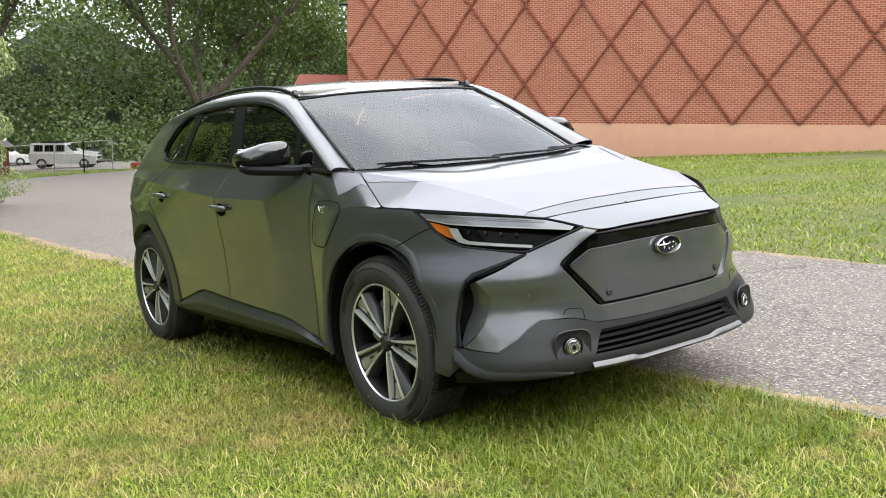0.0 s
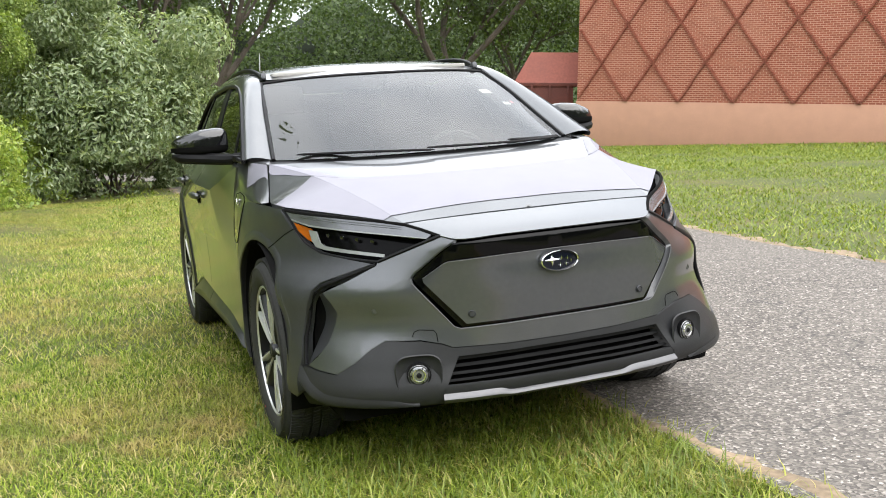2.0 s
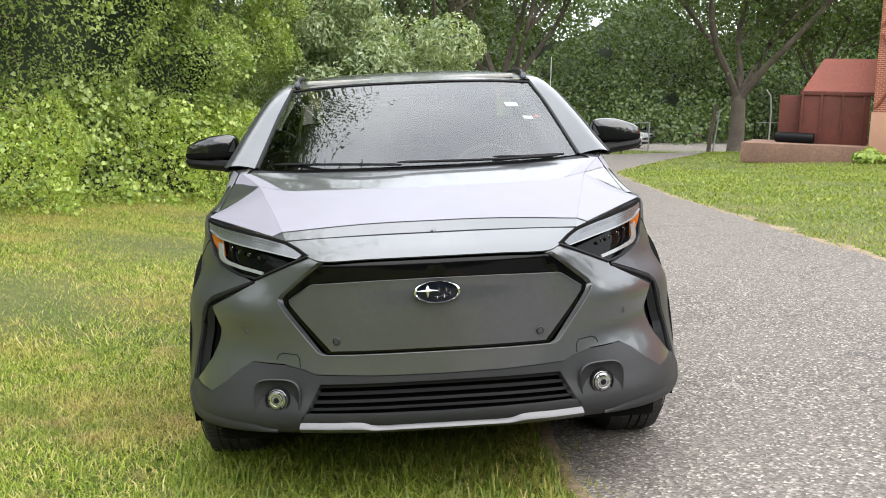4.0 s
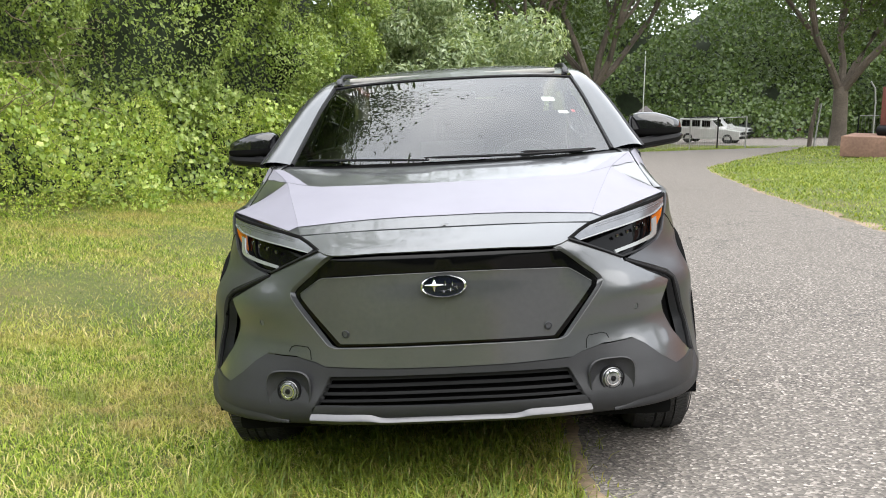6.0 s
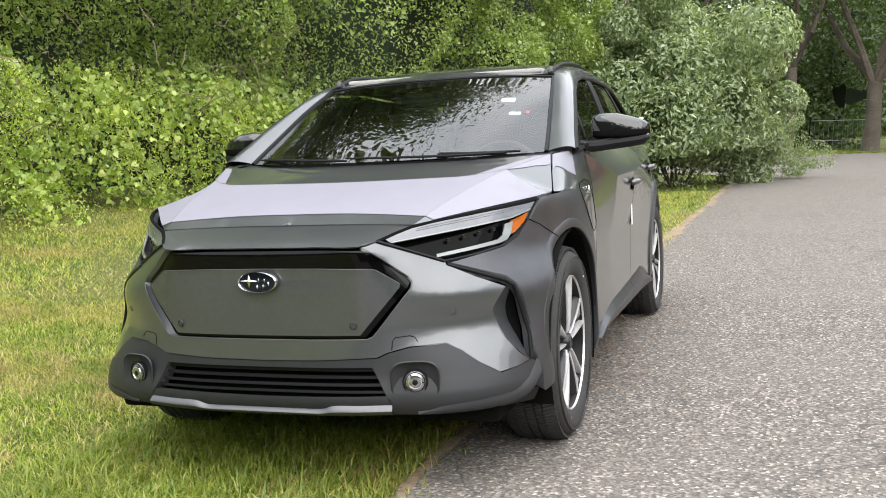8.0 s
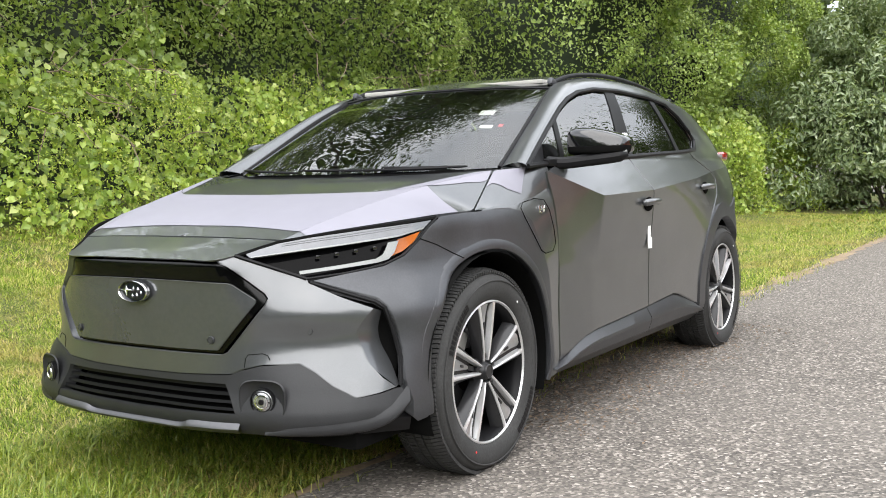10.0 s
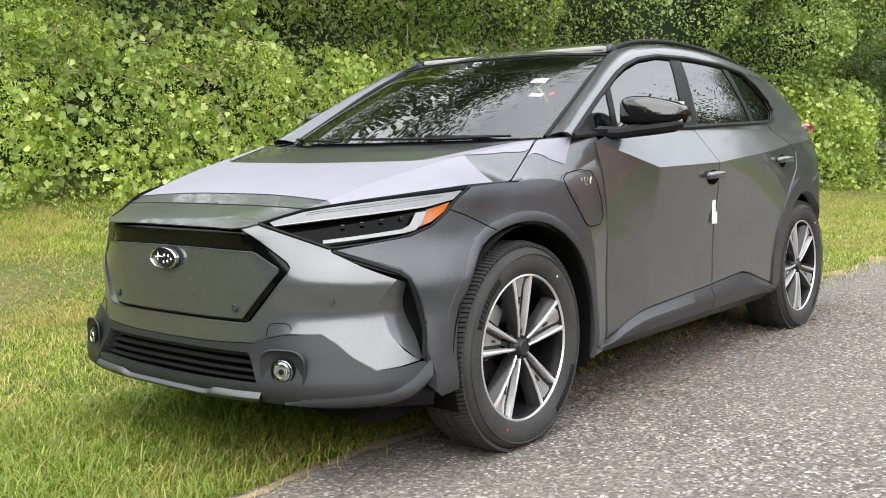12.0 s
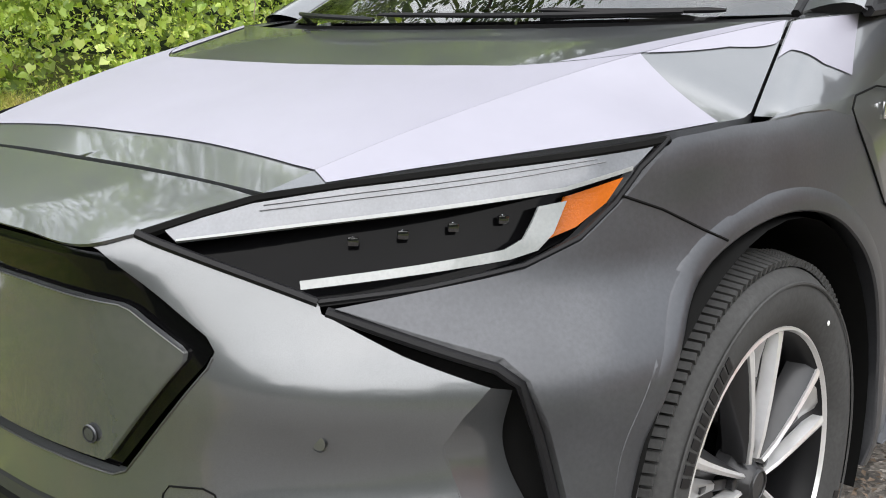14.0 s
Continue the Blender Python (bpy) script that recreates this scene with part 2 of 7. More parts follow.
def grass_material():
    """Grass blades: green to straw by blade, with dry patches across the lawn."""
    m, n, l, p = material("grass_blades")
    geo = n.new("ShaderNodeNewGeometry")
    c = ramp(n, l, geo.outputs["Random Per Island"], [(0.0, (0.03, 0.06, 0.006)), (0.18, (0.12, 0.19, 0.02)), (0.42, (0.23, 0.32, 0.033)), (0.74, (0.45, 0.53, 0.08)), (0.86, (0.57, 0.50, 0.175)), (1.0, (0.74, 0.64, 0.33))])
    dry = noise_node(n, l, 0.9, 4)
    c = mixed(n, l, ramp(n, l, dry, [(0.46, (0, 0, 0)), (0.66, (0.55, 0.55, 0.55))]), c, (0.46, 0.35, 0.12))
    lush = noise_node(n, l, 2.6, 4)
    c = mixed(n, l, ramp(n, l, lush, [(0.50, (0, 0, 0)), (0.68, (0.55, 0.55, 0.55))]), c, (0.12, 0.21, 0.025))
    thatch = noise_node(n, l, 4.3, 3, stretch=(1, 1, 1.01))
    c = mixed(n, l, ramp(n, l, thatch, [(0.54, (0, 0, 0)), (0.70, (0.6, 0.6, 0.6))]), c, (0.50, 0.37, 0.17))
    l.new(c, p.inputs["Base Color"])
    p.inputs["Roughness"].default_value = 0.5
    p.inputs["Specular IOR Level"].default_value = 0.3
    tr = n.new("ShaderNodeBsdfTranslucent")
    l.new(c, tr.inputs["Color"])
    mx = n.new("ShaderNodeMixShader")
    mx.inputs[0].default_value = 0.42
    l.new(p.outputs[0], mx.inputs[1]), l.new(tr.outputs[0], mx.inputs[2])
    l.new(mx.outputs[0], n["Material Output"].inputs["Surface"])
    return m


M_GRASS = grass_material()
M_LUSH = leaf_material("lush_grass", (0.10, 0.165, 0.018), (0.25, 0.315, 0.04), (0.42, 0.44, 0.10), 0.5)
M_WEED = leaf_material("weed_leaf", (0.20, 0.31, 0.04), (0.50, 0.61, 0.10), (0.72, 0.70, 0.26))
M_VINE = leaf_material("vine_leaf", (0.18, 0.28, 0.05), (0.44, 0.56, 0.12), (0.66, 0.72, 0.26))
M_CLIMB = leaf_material("climbing_vine_leaf", (0.14, 0.22, 0.045), (0.33, 0.44, 0.10), (0.50, 0.59, 0.19))
M_SHRUB = leaf_material("shrub_leaf", (0.18, 0.26, 0.07), (0.40, 0.51, 0.15), (0.58, 0.66, 0.27))
M_SILVER = leaf_material("silvery_leaf", (0.13, 0.19, 0.085), (0.36, 0.44, 0.25), (0.56, 0.62, 0.44))
M_TREE = leaf_material("tree_leaf", (0.05, 0.085, 0.02), (0.095, 0.145, 0.032), (0.15, 0.205, 0.055))
M_FAR = leaf_material("far_leaf", (0.055, 0.095, 0.024), (0.09, 0.14, 0.034), (0.125, 0.18, 0.048))
# near-black fill: the shade between leaves given as a colour
M_LEAFSHADE = plain("foliage_shade", (0.014, 0.024, 0.008), 0.95, 0.0, 0.0, 0.9, 3.0, 0.5)


# ---- building helpers ----
def finish(name, mesh, mat, parent=None, label="", angle=35):
    if mat is not None:
        mesh.materials.append(mat)
    mesh.polygons.foreach_set("use_smooth", [True] * len(mesh.polygons))
    mesh.set_sharp_from_angle(angle=radians(angle))
    ob = new(name, mesh)
    if parent is not None:
        ob.parent = parent
    if label:
        tagged(ob, label)
    return ob


def part(name, bm, mat, parent=None, label="", angle=35):
    """Links a bmesh as one mesh object under a thing."""
    mesh = bpy.data.meshes.new(name)
    bm.normal_update()
    bm.to_mesh(mesh)
    bm.free()
    return finish(name, mesh, mat, parent, label, angle)


class Corners(list):
    """Corners of a panel that also hold the surface's own normals."""
    normals = None


def poly_part(name, verts, faces, mat, parent=None, label="", angle=35):
    mesh = bpy.data.meshes.new(name)
    mesh.from_pydata([tuple(v) for v in verts], [], faces)
    mesh.update()
    ob = finish(name, mesh, mat, parent, label, angle)
    if isinstance(verts, Corners) and len(verts.normals) == len(mesh.vertices):
        mesh.normals_split_custom_set_from_vertices([tuple(v) for v in verts.normals])
    return ob


def tri_mesh(name, verts, tris, mat, smooth=False):
    """A mesh from arrays of corners and triangles."""
    mesh = bpy.data.meshes.new(name)
    nv, nt = len(verts), len(tris)
    mesh.vertices.add(nv)
    mesh.vertices.foreach_set("co", np.ascontiguousarray(verts, dtype=np.float32).ravel())
    mesh.loops.add(nt * 3)
    mesh.loops.foreach_set("vertex_index", np.ascontiguousarray(tris, dtype=np.int32).ravel())
    mesh.polygons.add(nt)
    mesh.polygons.foreach_set("loop_start", np.arange(0, nt * 3, 3, dtype=np.int32))
    mesh.polygons.foreach_set("loop_total", np.full(nt, 3, dtype=np.int32))
    if smooth:
        mesh.polygons.foreach_set("use_smooth", np.ones(nt, dtype=bool))
    mesh.update(calc_edges=True)
    mesh.materials.append(mat)
    return mesh


def box_bm(bm, size, at=(0, 0, 0), turn=(0, 0, 0), bevel=0.0, segs=2):
    r = bmesh.ops.create_cube(bm, size=1.0)
    m = pose(*at, *turn) @ Matrix.Diagonal((*size, 1))
    bmesh.ops.transform(bm, matrix=m, verts=r["verts"])
    if bevel:
        edges = list({e for v in r["verts"] for e in v.link_edges})
        bmesh.ops.bevel(bm, geom=edges, offset=bevel, segments=segs, profile=0.6, affect="EDGES")
    return bm


def box(name, size, at, mat, parent=None, turn=(0, 0, 0), bevel=0.006, label=""):
    return part(name, box_bm(bmesh.new(), size, at, turn, bevel), mat, parent, label)


def tube_bm(bm, points, radii, sides=8):
    """A tapered tube along points."""
    rings = []
    for i, p in enumerate(points):
        a = Vector(points[max(0, i - 1)])
        b = Vector(points[min(len(points) - 1, i + 1)])
        d = (b - a).normalized()
        side = d.cross(Vector((0, 0, 1)) if abs(d.z) < 0.9 else Vector((1, 0, 0))).normalized()
        up = side.cross(d)
        r = radii[i] if isinstance(radii, (list, tuple)) else radii
        rings.append([bm.verts.new(Vector(p) + (side * math.cos(k / sides * math.tau) + up * math.sin(k / sides * math.tau)) * r) for k in range(sides)])
    for r0, r1 in zip(rings, rings[1:]):
        for k in range(sides):
            bm.faces.new((r0[k], r0[(k + 1) % sides], r1[(k + 1) % sides], r1[k]))
    bm.faces.new(rings[0][::-1])
    bm.faces.new(rings[-1])
    return bm


def lathe_bm(bm, profile, axis_m, sides=48, close=False):
    """A body of revolution about local x: profile of (x, radius)."""
    rings = []
    for px, pr in profile:
        rings.append([bm.verts.new(axis_m @ Vector((px, pr * math.cos(k / sides * math.tau), pr * math.sin(k / sides * math.tau)))) for k in range(sides)])
    pairs = list(zip(rings, rings[1:]))
    if close:
        pairs.append((rings[-1], rings[0]))
    for r0, r1 in pairs:
        for k in range(sides):
            bm.faces.new((r0[k], r1[k], r1[(k + 1) % sides], r0[(k + 1) % sides]))
    return bm


def thing(name, label, category, at=None, group="", kind=""):
    e = new(name)
    e.empty_display_size = 0.2
    if at is not None:
        e.matrix_world = at
    return tagged(e, label, category, group, kind)


def smooth_curve(points, n):
    """n + 1 points on a Catmull-Rom curve through the points, evenly by chord."""
    p = np.array(points, float)
    if len(p) == 2:
        return p[0] + (p[1] - p[0]) * np.linspace(0, 1, n + 1)[:, None]
    t = np.r_[0, np.cumsum(np.linalg.norm(np.diff(p, axis=0), axis=1) ** 0.5)]
    ext = np.vstack([2 * p[0] - p[1], p, 2 * p[-1] - p[-2]])
    te = np.r_[2 * t[0] - t[1], t, 2 * t[-1] - t[-2]]
    out = []
    for u in np.linspace(t[0], t[-1], n + 1):
        i = min(max(int(np.searchsorted(t, u, "right")) - 1, 0), len(p) - 2)
        p0, p1, p2, p3 = ext[i:i + 4]
        t0, t1, t2, t3 = te[i:i + 4]
        a1 = (t1 - u) / (t1 - t0) * p0 + (u - t0) / (t1 - t0) * p1
        a2 = (t2 - u) / (t2 - t1) * p1 + (u - t1) / (t2 - t1) * p2
        a3 = (t3 - u) / (t3 - t2) * p2 + (u - t2) / (t3 - t2) * p3
        b1 = (t2 - u) / (t2 - t0) * a1 + (u - t0) / (t2 - t0) * a2
        b2 = (t3 - u) / (t3 - t1) * a2 + (u - t1) / (t3 - t1) * a3
        out.append((t2 - u) / (t2 - t1) * b1 + (u - t1) / (t2 - t1) * b2)
    return np.array(out)


def dense(points, step, closed=True):
    """A polygon's corners with points added along its straight sides."""
    p = [np.array(q, float) for q in points]
    out = []
    for a, b in zip(p, p[1:] + p[:1] if closed else p[1:]):
        k = max(1, int(math.ceil(np.linalg.norm(b - a) / step)))
        out += [a + (b - a) * i / k for i in range(k)]
    if not closed:
        out.append(p[-1])
    return out


def fill(poly, step, edge=None):
    """Triangulates a polygon in the plane, with a grid of points inside it."""
    from mathutils.geometry import delaunay_2d_cdt
    ring = dense(poly, edge or step)
    q = np.array(ring)
    lo, hi = q.min(0), q.max(0)
    gx, gy = np.meshgrid(np.arange(lo[0] + step / 2, hi[0], step), np.arange(lo[1] + step / 2, hi[1], step))
    g = np.c_[gx.ravel(), gy.ravel()]
    inside = np.zeros(len(g), bool)
    for a, b in zip(q, np.roll(q, -1, 0)):
        cross = (a[1] > g[:, 1]) != (b[1] > g[:, 1])
        with np.errstate(divide="ignore", invalid="ignore"):
            xx = (b[0] - a[0]) * (g[:, 1] - a[1]) / (b[1] - a[1]) + a[0]
        inside ^= cross & (g[:, 0] < xx)
    g = g[inside]
    if len(g):
        near = np.min(np.hypot(g[:, None, 0] - q[None, :, 0], g[:, None, 1] - q[None, :, 1]), axis=1)
        g = g[near > step * 0.45]
    pts = [Vector(v) for v in q] + [Vector(v) for v in g]
    n = len(q)
    vs, _, fs, *_ = delaunay_2d_cdt(pts, [], [list(range(n))], 1, 1e-6)
    return [tuple(v) for v in vs], [tuple(f) for f in fs], n


def inside_poly(px, py, poly):
    q = np.array(poly, float)
    res = np.zeros(np.shape(px), bool)
    for a, b in zip(q, np.roll(q, -1, 0)):
        cross = (a[1] > py) != (b[1] > py)
        d = b[1] - a[1]
        xx = (b[0] - a[0]) * (py - a[1]) / (d if d else 1e-9) + a[0]
        res ^= cross & (px < xx)
    return res


# ---- the lie of the land ----
GX = ([-60, -12, -8, -5.4, -3, -1.5, 0, 2, 4, 8, 16, 30, 60], [0.5, 0.5, 0.34, 0.09, -0.09, -0.10, 0.0, 0.136, 0.225, 0.40, 0.80, 1.0, 1.2])
GY = ([-60, -12, -4, 0, 6, 14, 22, 28, 36, 46, 54, 67, 120], [0.75, 0.60, 0.215, 0.0, -0.32, -0.67, -1.05, -1.37, -1.72, -2.1, -2.7, -3.1, -4.0])


def lay(x, y):
    """Height of the ground."""
    x, y = np.asarray(x, float), np.asarray(y, float)
    k = np.array([-0.8, -0.4, 0, 0.4, 0.8])
    hx = sum(np.interp(x + d, *GX) for d in k) / 5
    hy = sum(np.interp(y + 3 * d, *GY) for d in k) / 5
    base = hx + hy - (sum(np.interp(d, *GX) for d in k) + sum(np.interp(3 * d, *GY) for d in k)) / 5
    return base


def ground_sheet():
    ax = np.concatenate([-np.geomspace(900, 9, 22), np.arange(-8.5, 9, 0.5), np.arange(9, 40, 1.0), np.geomspace(40, 900, 18)])
    ay = np.concatenate([-np.geomspace(900, 9, 22), np.arange(-8.5, 14, 0.5), np.arange(14, 90, 1.0), np.geomspace(90, 1500, 16)])
    X, Y = np.meshgrid(ax, ay)
    Z = lay(X, Y)
    bumps = 0.025 * np.sin(X * 1.3 + 0.7 * Y) * np.sin(0.9 * Y - 0.4 * X) * (np.hypot(X, Y) > 2.8) * (np.hypot(X, Y) < 60)
    Z = Z + bumps * np.clip((np.abs(X - 2) - 2.6) / 2, 0, 1)
    Z = Z - 0.07 * ((Y > 14) & inside_poly(X, Y, ROAD))
    n, m = X.shape
    V = np.c_[X.ravel(), Y.ravel(), Z.ravel()]
    i = np.arange(n * m).reshape(n, m)
    q = np.c_[i[:-1, :-1].ravel(), i[:-1, 1:].ravel(), i[1:, 1:].ravel(), i[1:, :-1].ravel()]
    T = np.vstack([q[:, [0, 1, 2]], q[:, [0, 2, 3]]])
    ob = new("ground", tri_mesh("ground", V, T, M_LAWN, True))
    return tagged(ob, "mown lawn ground of green and straw-dry grass", "ground", kind="structure")


ROAD_LEFT = [(0.44, -40), (0.44, -6), (0.46, -1.5), (0.42, 0), (0.30, 4), (0.36, 6.5), (0.48, 10), (0.55, 14), (0.6, 20), (0.75, 24), (-1.0, 28), (-9, 33), (-40, 38)]
ROAD_RIGHT = [(-40, 48), (-4, 43.5), (4, 44.3), (8, 47.2), (12, 50.0), (15.8, 51.6), (18, 55.5), (26, 62), (40, 66), (40, 58), (24, 52), (15, 43), (11.2, 36), (8.6, 30.5), (7.0, 26.5), (6.2, 22.5), (5.6, 18), (5.05, 14), (4.7, 9.5), (4.35, 5.5), (4.05, 3), (3.75, 0.5), (3.6, -4), (3.6, -40)]


def wavy(points, amp, seed, step=0.25):
    r = random.Random(seed)
    out = []
    for p in dense(points, step, closed=False):
        k = amp * (noise.noise(Vector((p[0] * 0.9, p[1] * 0.9, seed))) + 0.6 * noise.noise(Vector((p[0] * 4, p[1] * 4, seed + 3))))
        out.append((p[0] + k + r.uniform(-amp, amp) * 0.15, p[1] + k * 0.3))
    return out


ROAD = wavy(ROAD_LEFT, 0.07, 4) + wavy(ROAD_RIGHT, 0.07, 9)
ground_sheet()


def draped(name, poly, lift, mat, step, label, category):
    vs, fs, n = fill(poly, step, step)
    co = np.array(vs)
    z = lay(co[:, 0], co[:, 1]) + lift
    V = np.c_[co, z]
    mesh = tri_mesh(name, V, np.array(fs), mat, True)
    return tagged(new(name, mesh), label, category, kind="structure")


draped("driveway_road", ROAD, 0.009, M_ASPHALT, 0.55, "worn pale grey asphalt driveway with fine cracks", "road")


def verge(points, width_in, width_out, seed, name):
    a = wavy(points, 0.07, seed, 0.08)
    left, right = [], []
    for i, p in enumerate(a):
        q0, q1 = np.array(a[max(0, i - 1)]), np.array(a[min(len(a) - 1, i + 1)])
        d = (q1 - q0) / (np.linalg.norm(q1 - q0) + 1e-9)
        nrm = np.array((-d[1], d[0]))
        k = max(0.15, 0.75 + 1.0 * noise.noise(Vector((p[0] * 1.1, p[1] * 1.1, seed + 7.0))) + 0.9 * noise.noise(Vector((p[0] * 5.1, p[1] * 5.1, seed))) + 0.5 * noise.noise(Vector((p[0] * 14.1, p[1] * 14.1, seed))))
        k *= float(np.interp(p[1], [-1.6, -0.6, 3.0, 20], [1.5, 0.45, 1.3, 1.3]))
        left.append(np.array(p) + nrm * width_out * k)
        right.append(np.array(p) - nrm * width_in * k)
    V, F = [], []
    for p0, l0, r0 in zip(a, left, right):
        for q, dz in ((l0, -0.022), (np.array(p0), 0.0125), (r0, 0.0115)):
            V.append((q[0], q[1], float(lay(q[0], q[1])) + dz))
    for i in range(len(left) - 1):
        F += [(3 * i + k, 3 * i + k + 1, 3 * i + k + 4) for k in (0, 1)] + [(3 * i + k, 3 * i + k + 4, 3 * i + k + 3) for k in (0, 1)]
    return tagged(new(name, tri_mesh(name, np.array(V), np.array(F), M_VERGE, True)), "bare dry soil strip along the asphalt edge", "verge", kind="structure")


verge([(0.44, -12), (0.44, -6), (0.46, -1.5), (0.42, 0), (0.30, 4), (0.36, 6.5), (0.48, 10), (0.55, 14), (0.6, 20)], 0.08, 0.12, 21, "verge_lawn_side")
verge([(3.6, -12), (3.6, -4), (3.75, 0.5), (4.05, 3), (4.35, 5.5), (4.7, 9.5), (5.05, 14), (5.6, 18), (6.2, 22.5), (7.0, 26.5), (8.6, 30.5), (11.2, 36)], 0.10, 0.12, 23, "verge_building_side")


# ---- leaves and grass ----
def leaf_cloud(rng, at, size, facing, shape="oval", spread=0.8, slim=0.55):
    """Corners and triangles of many small folded leaves. facing: unit directions the leaves turn to, loosened by spread."""
    n = len(at)
    nrm = facing + rng.normal(0, spread, (n, 3))
    nrm /= np.linalg.norm(nrm, axis=1)[:, None] + 1e-9
    down = np.array([0, 0, -0.6]) + rng.normal(0, 0.7, (n, 3))
    a = down - nrm * np.sum(down * nrm, axis=1)[:, None]
    a /= np.linalg.norm(a, axis=1)[:, None] + 1e-9
    b = np.cross(nrm, a)
    s = (size * rng.uniform(0.65, 1.25, n))[:, None] if np.ndim(size) == 0 else size[:, None]
    lift = nrm * s * 0.16
    if shape == "oval":
        P = [at - a * s * 0.5, at + b * s * slim * 0.5 + lift, at + a * s * 0.5, at - b * s * slim * 0.5 + lift]
        idx = [(0, 1, 2), (0, 2, 3)]
    else:
        P = [at - a * s * 0.30, at - a * s * 0.46 + b * s * 0.30 + lift, at + b * s * 0.50 + lift * 1.2, at + a * s * 0.55 - lift * 0.8,
             at - b * s * 0.50 + lift * 1.2, at - a * s * 0.46 - b * s * 0.30 + lift]
        idx = [(0, 1, 2), (0, 2, 3), (0, 3, 4), (0, 4, 5)]
    k = len(P)
    V = np.stack(P, 1).reshape(-1, 3)
    base = np.arange(n) * k
    T = np.vstack([np.stack([base + i, base + j, base + l], 1) for i, j, l in idx])
    return V, T


def grass_field(name, rng, count, region, height, width, label, keep, fine=False, mat=None):
    x = rng.uniform(region[0], region[1], count)
    y = rng.uniform(region[2], region[3], count)
    ok = keep(x, y)
    x, y = x[ok], y[ok]
    n = len(x)
    tuft = np.array([noise.noise(Vector((a * 1.7, b * 1.7, 2.0))) for a, b in zip(x[::8], y[::8])])
    tuft = np.repeat(tuft, 8)[:n]
    hgt = height * (0.6 + 0.8 * rng.random(n)) * (1 + 0.8 * np.clip(tuft, -0.5, 1))
    ang = rng.uniform(0, math.tau, n)
    lean = rng.uniform(0.15, 1.9, n) * hgt
    z = lay(x, y) - 0.004
    base = np.c_[x, y, z]
    side = np.c_[np.cos(ang), np.sin(ang), np.zeros(n)]
    fwd = np.c_[-np.sin(ang), np.cos(ang), np.zeros(n)]
    w = (width * rng.uniform(0.6, 1.3, n))[:, None]
    up = np.c_[np.zeros(n), np.zeros(n), hgt]
    mid = base + up * 0.62 + fwd * (lean * 0.3)[:, None]
    tip = base + up * 0.88 + fwd * lean[:, None]
    if fine:
        P = [base - side * w, base + side * w, mid + side * w * 0.75, mid - side * w * 0.75, tip]
        faces = ((0, 1, 2), (0, 2, 3), (3, 2, 4))
    else:
        P, faces = [base - side * w, base + side * w, tip], ((0, 1, 2),)
    V = np.stack(P, 1).reshape(-1, 3)
    b = np.arange(n) * len(P)
    T = np.vstack([np.stack([b + i, b + j, b + k], 1) for i, j, k in faces])
    return tagged(new(name, tri_mesh(name, V, T, mat or M_GRASS)), label, "grass", kind="stuff")


def off_road(x, y, margin=0.0):
    return ~inside_poly(x, y, ROAD) if margin == 0 else ~inside_poly(x - margin, y, ROAD)


rng = np.random.default_rng(5)
edge_thin = lambda x, y: off_road(x, y) & ((x < 0.22) | (rng.random(len(x)) < np.where((y > 0.2) & (y < 3.4), 0.08, np.where(y < 0.2, 0.80, 0.34))) | (x > 3))
grass_field("lawn_grass_near", rng, 215000, (-4.2, 0.5, -2.9, 2.0), 0.030, 0.0027, "short green lawn grass with straw-coloured dry blades", edge_thin, True)
grass_field("lawn_grass_beside_car", rng, 280000, (-6.5, 0.6, 2.0, 17.0), 0.036, 0.005, "sunlit lawn grass running beside the car towards the hedge", edge_thin)
grass_field("lawn_grass_hedge_side", rng, 140000, (-6.6, -4.2, -3.6, 2.0), 0.04, 0.0045, "lawn grass in front of the vine hedge", edge_thin)
grass_field("tall_grass_tufts", rng, 12000, (-0.95, 0.40, -1.45, 0.5), 0.055, 0.0026, "uncut longer grass tufts under the front bumper", edge_thin, True, M_LUSH)
grass_field("lawn_grass_building_side", rng, 165000, (3.6, 17.0, -1.0, 26.0), 0.04, 0.010, "lawn grass between the driveway and the brick wall", edge_thin, False, M_LUSH)
grass_field("lawn_grass_far", rng, 90000, (-1.0, 26.0, 12.0, 60.0), 0.06, 0.022, "far lawn grass along the road bend", edge_thin, False, M_LUSH)
grass_field("verge_grass_strip", rng, 46000, (-6.0, 17.5, 42.5, 56.0), 0.085, 0.026, "bright mown grass strip before the fence", edge_thin, False, M_LUSH)
grass_field("straw_litter", rng, 9000, (0.16, 0.56, -4.5, 8.0), 0.05, 0.0026, "sparse straw and short blades on the soil strip", lambda x, y: rng.random(len(x)) < np.interp(x, [0.16, 0.40, 0.56], [0.9, 0.5, 0.08]), True)
grass_field("lawn_grass_open", rng, 45000, (-7.0, 0.4, -9.0, -2.9), 0.034, 0.008, "lawn grass on the open side of the driveway", edge_thin)
grass_field("lawn_grass_building_front", rng, 36000, (3.6, 12.0, -9.0, -1.0), 0.036, 0.010, "lawn grass across the driveway", edge_thin, False, M_LUSH)


# ---- hedge and thickets ----
def hedge_line(t):
    pts = smooth_curve([(-6.6, -9), (-6.0, -3), (-5.6, 1.5), (-5.35, 5), (-5.15, 8.5), (-4.2, 11.2), (-2.9, 13.6), (-1.6, 16.2), (-0.8, 19)], 80)
    i = np.clip(t, 0, 1) * 80
    k = np.minimum(i.astype(int), 79)
    f = (i - k)[:, None]
    p = pts[k] * (1 - f) + pts[k + 1] * f
    d = pts[k + 1] - pts[k]
    d /= np.linalg.norm(d, axis=1)[:, None]
    return p, np.c_[d[:, 1], -d[:, 0]]      # place, and the way out towards the lawn


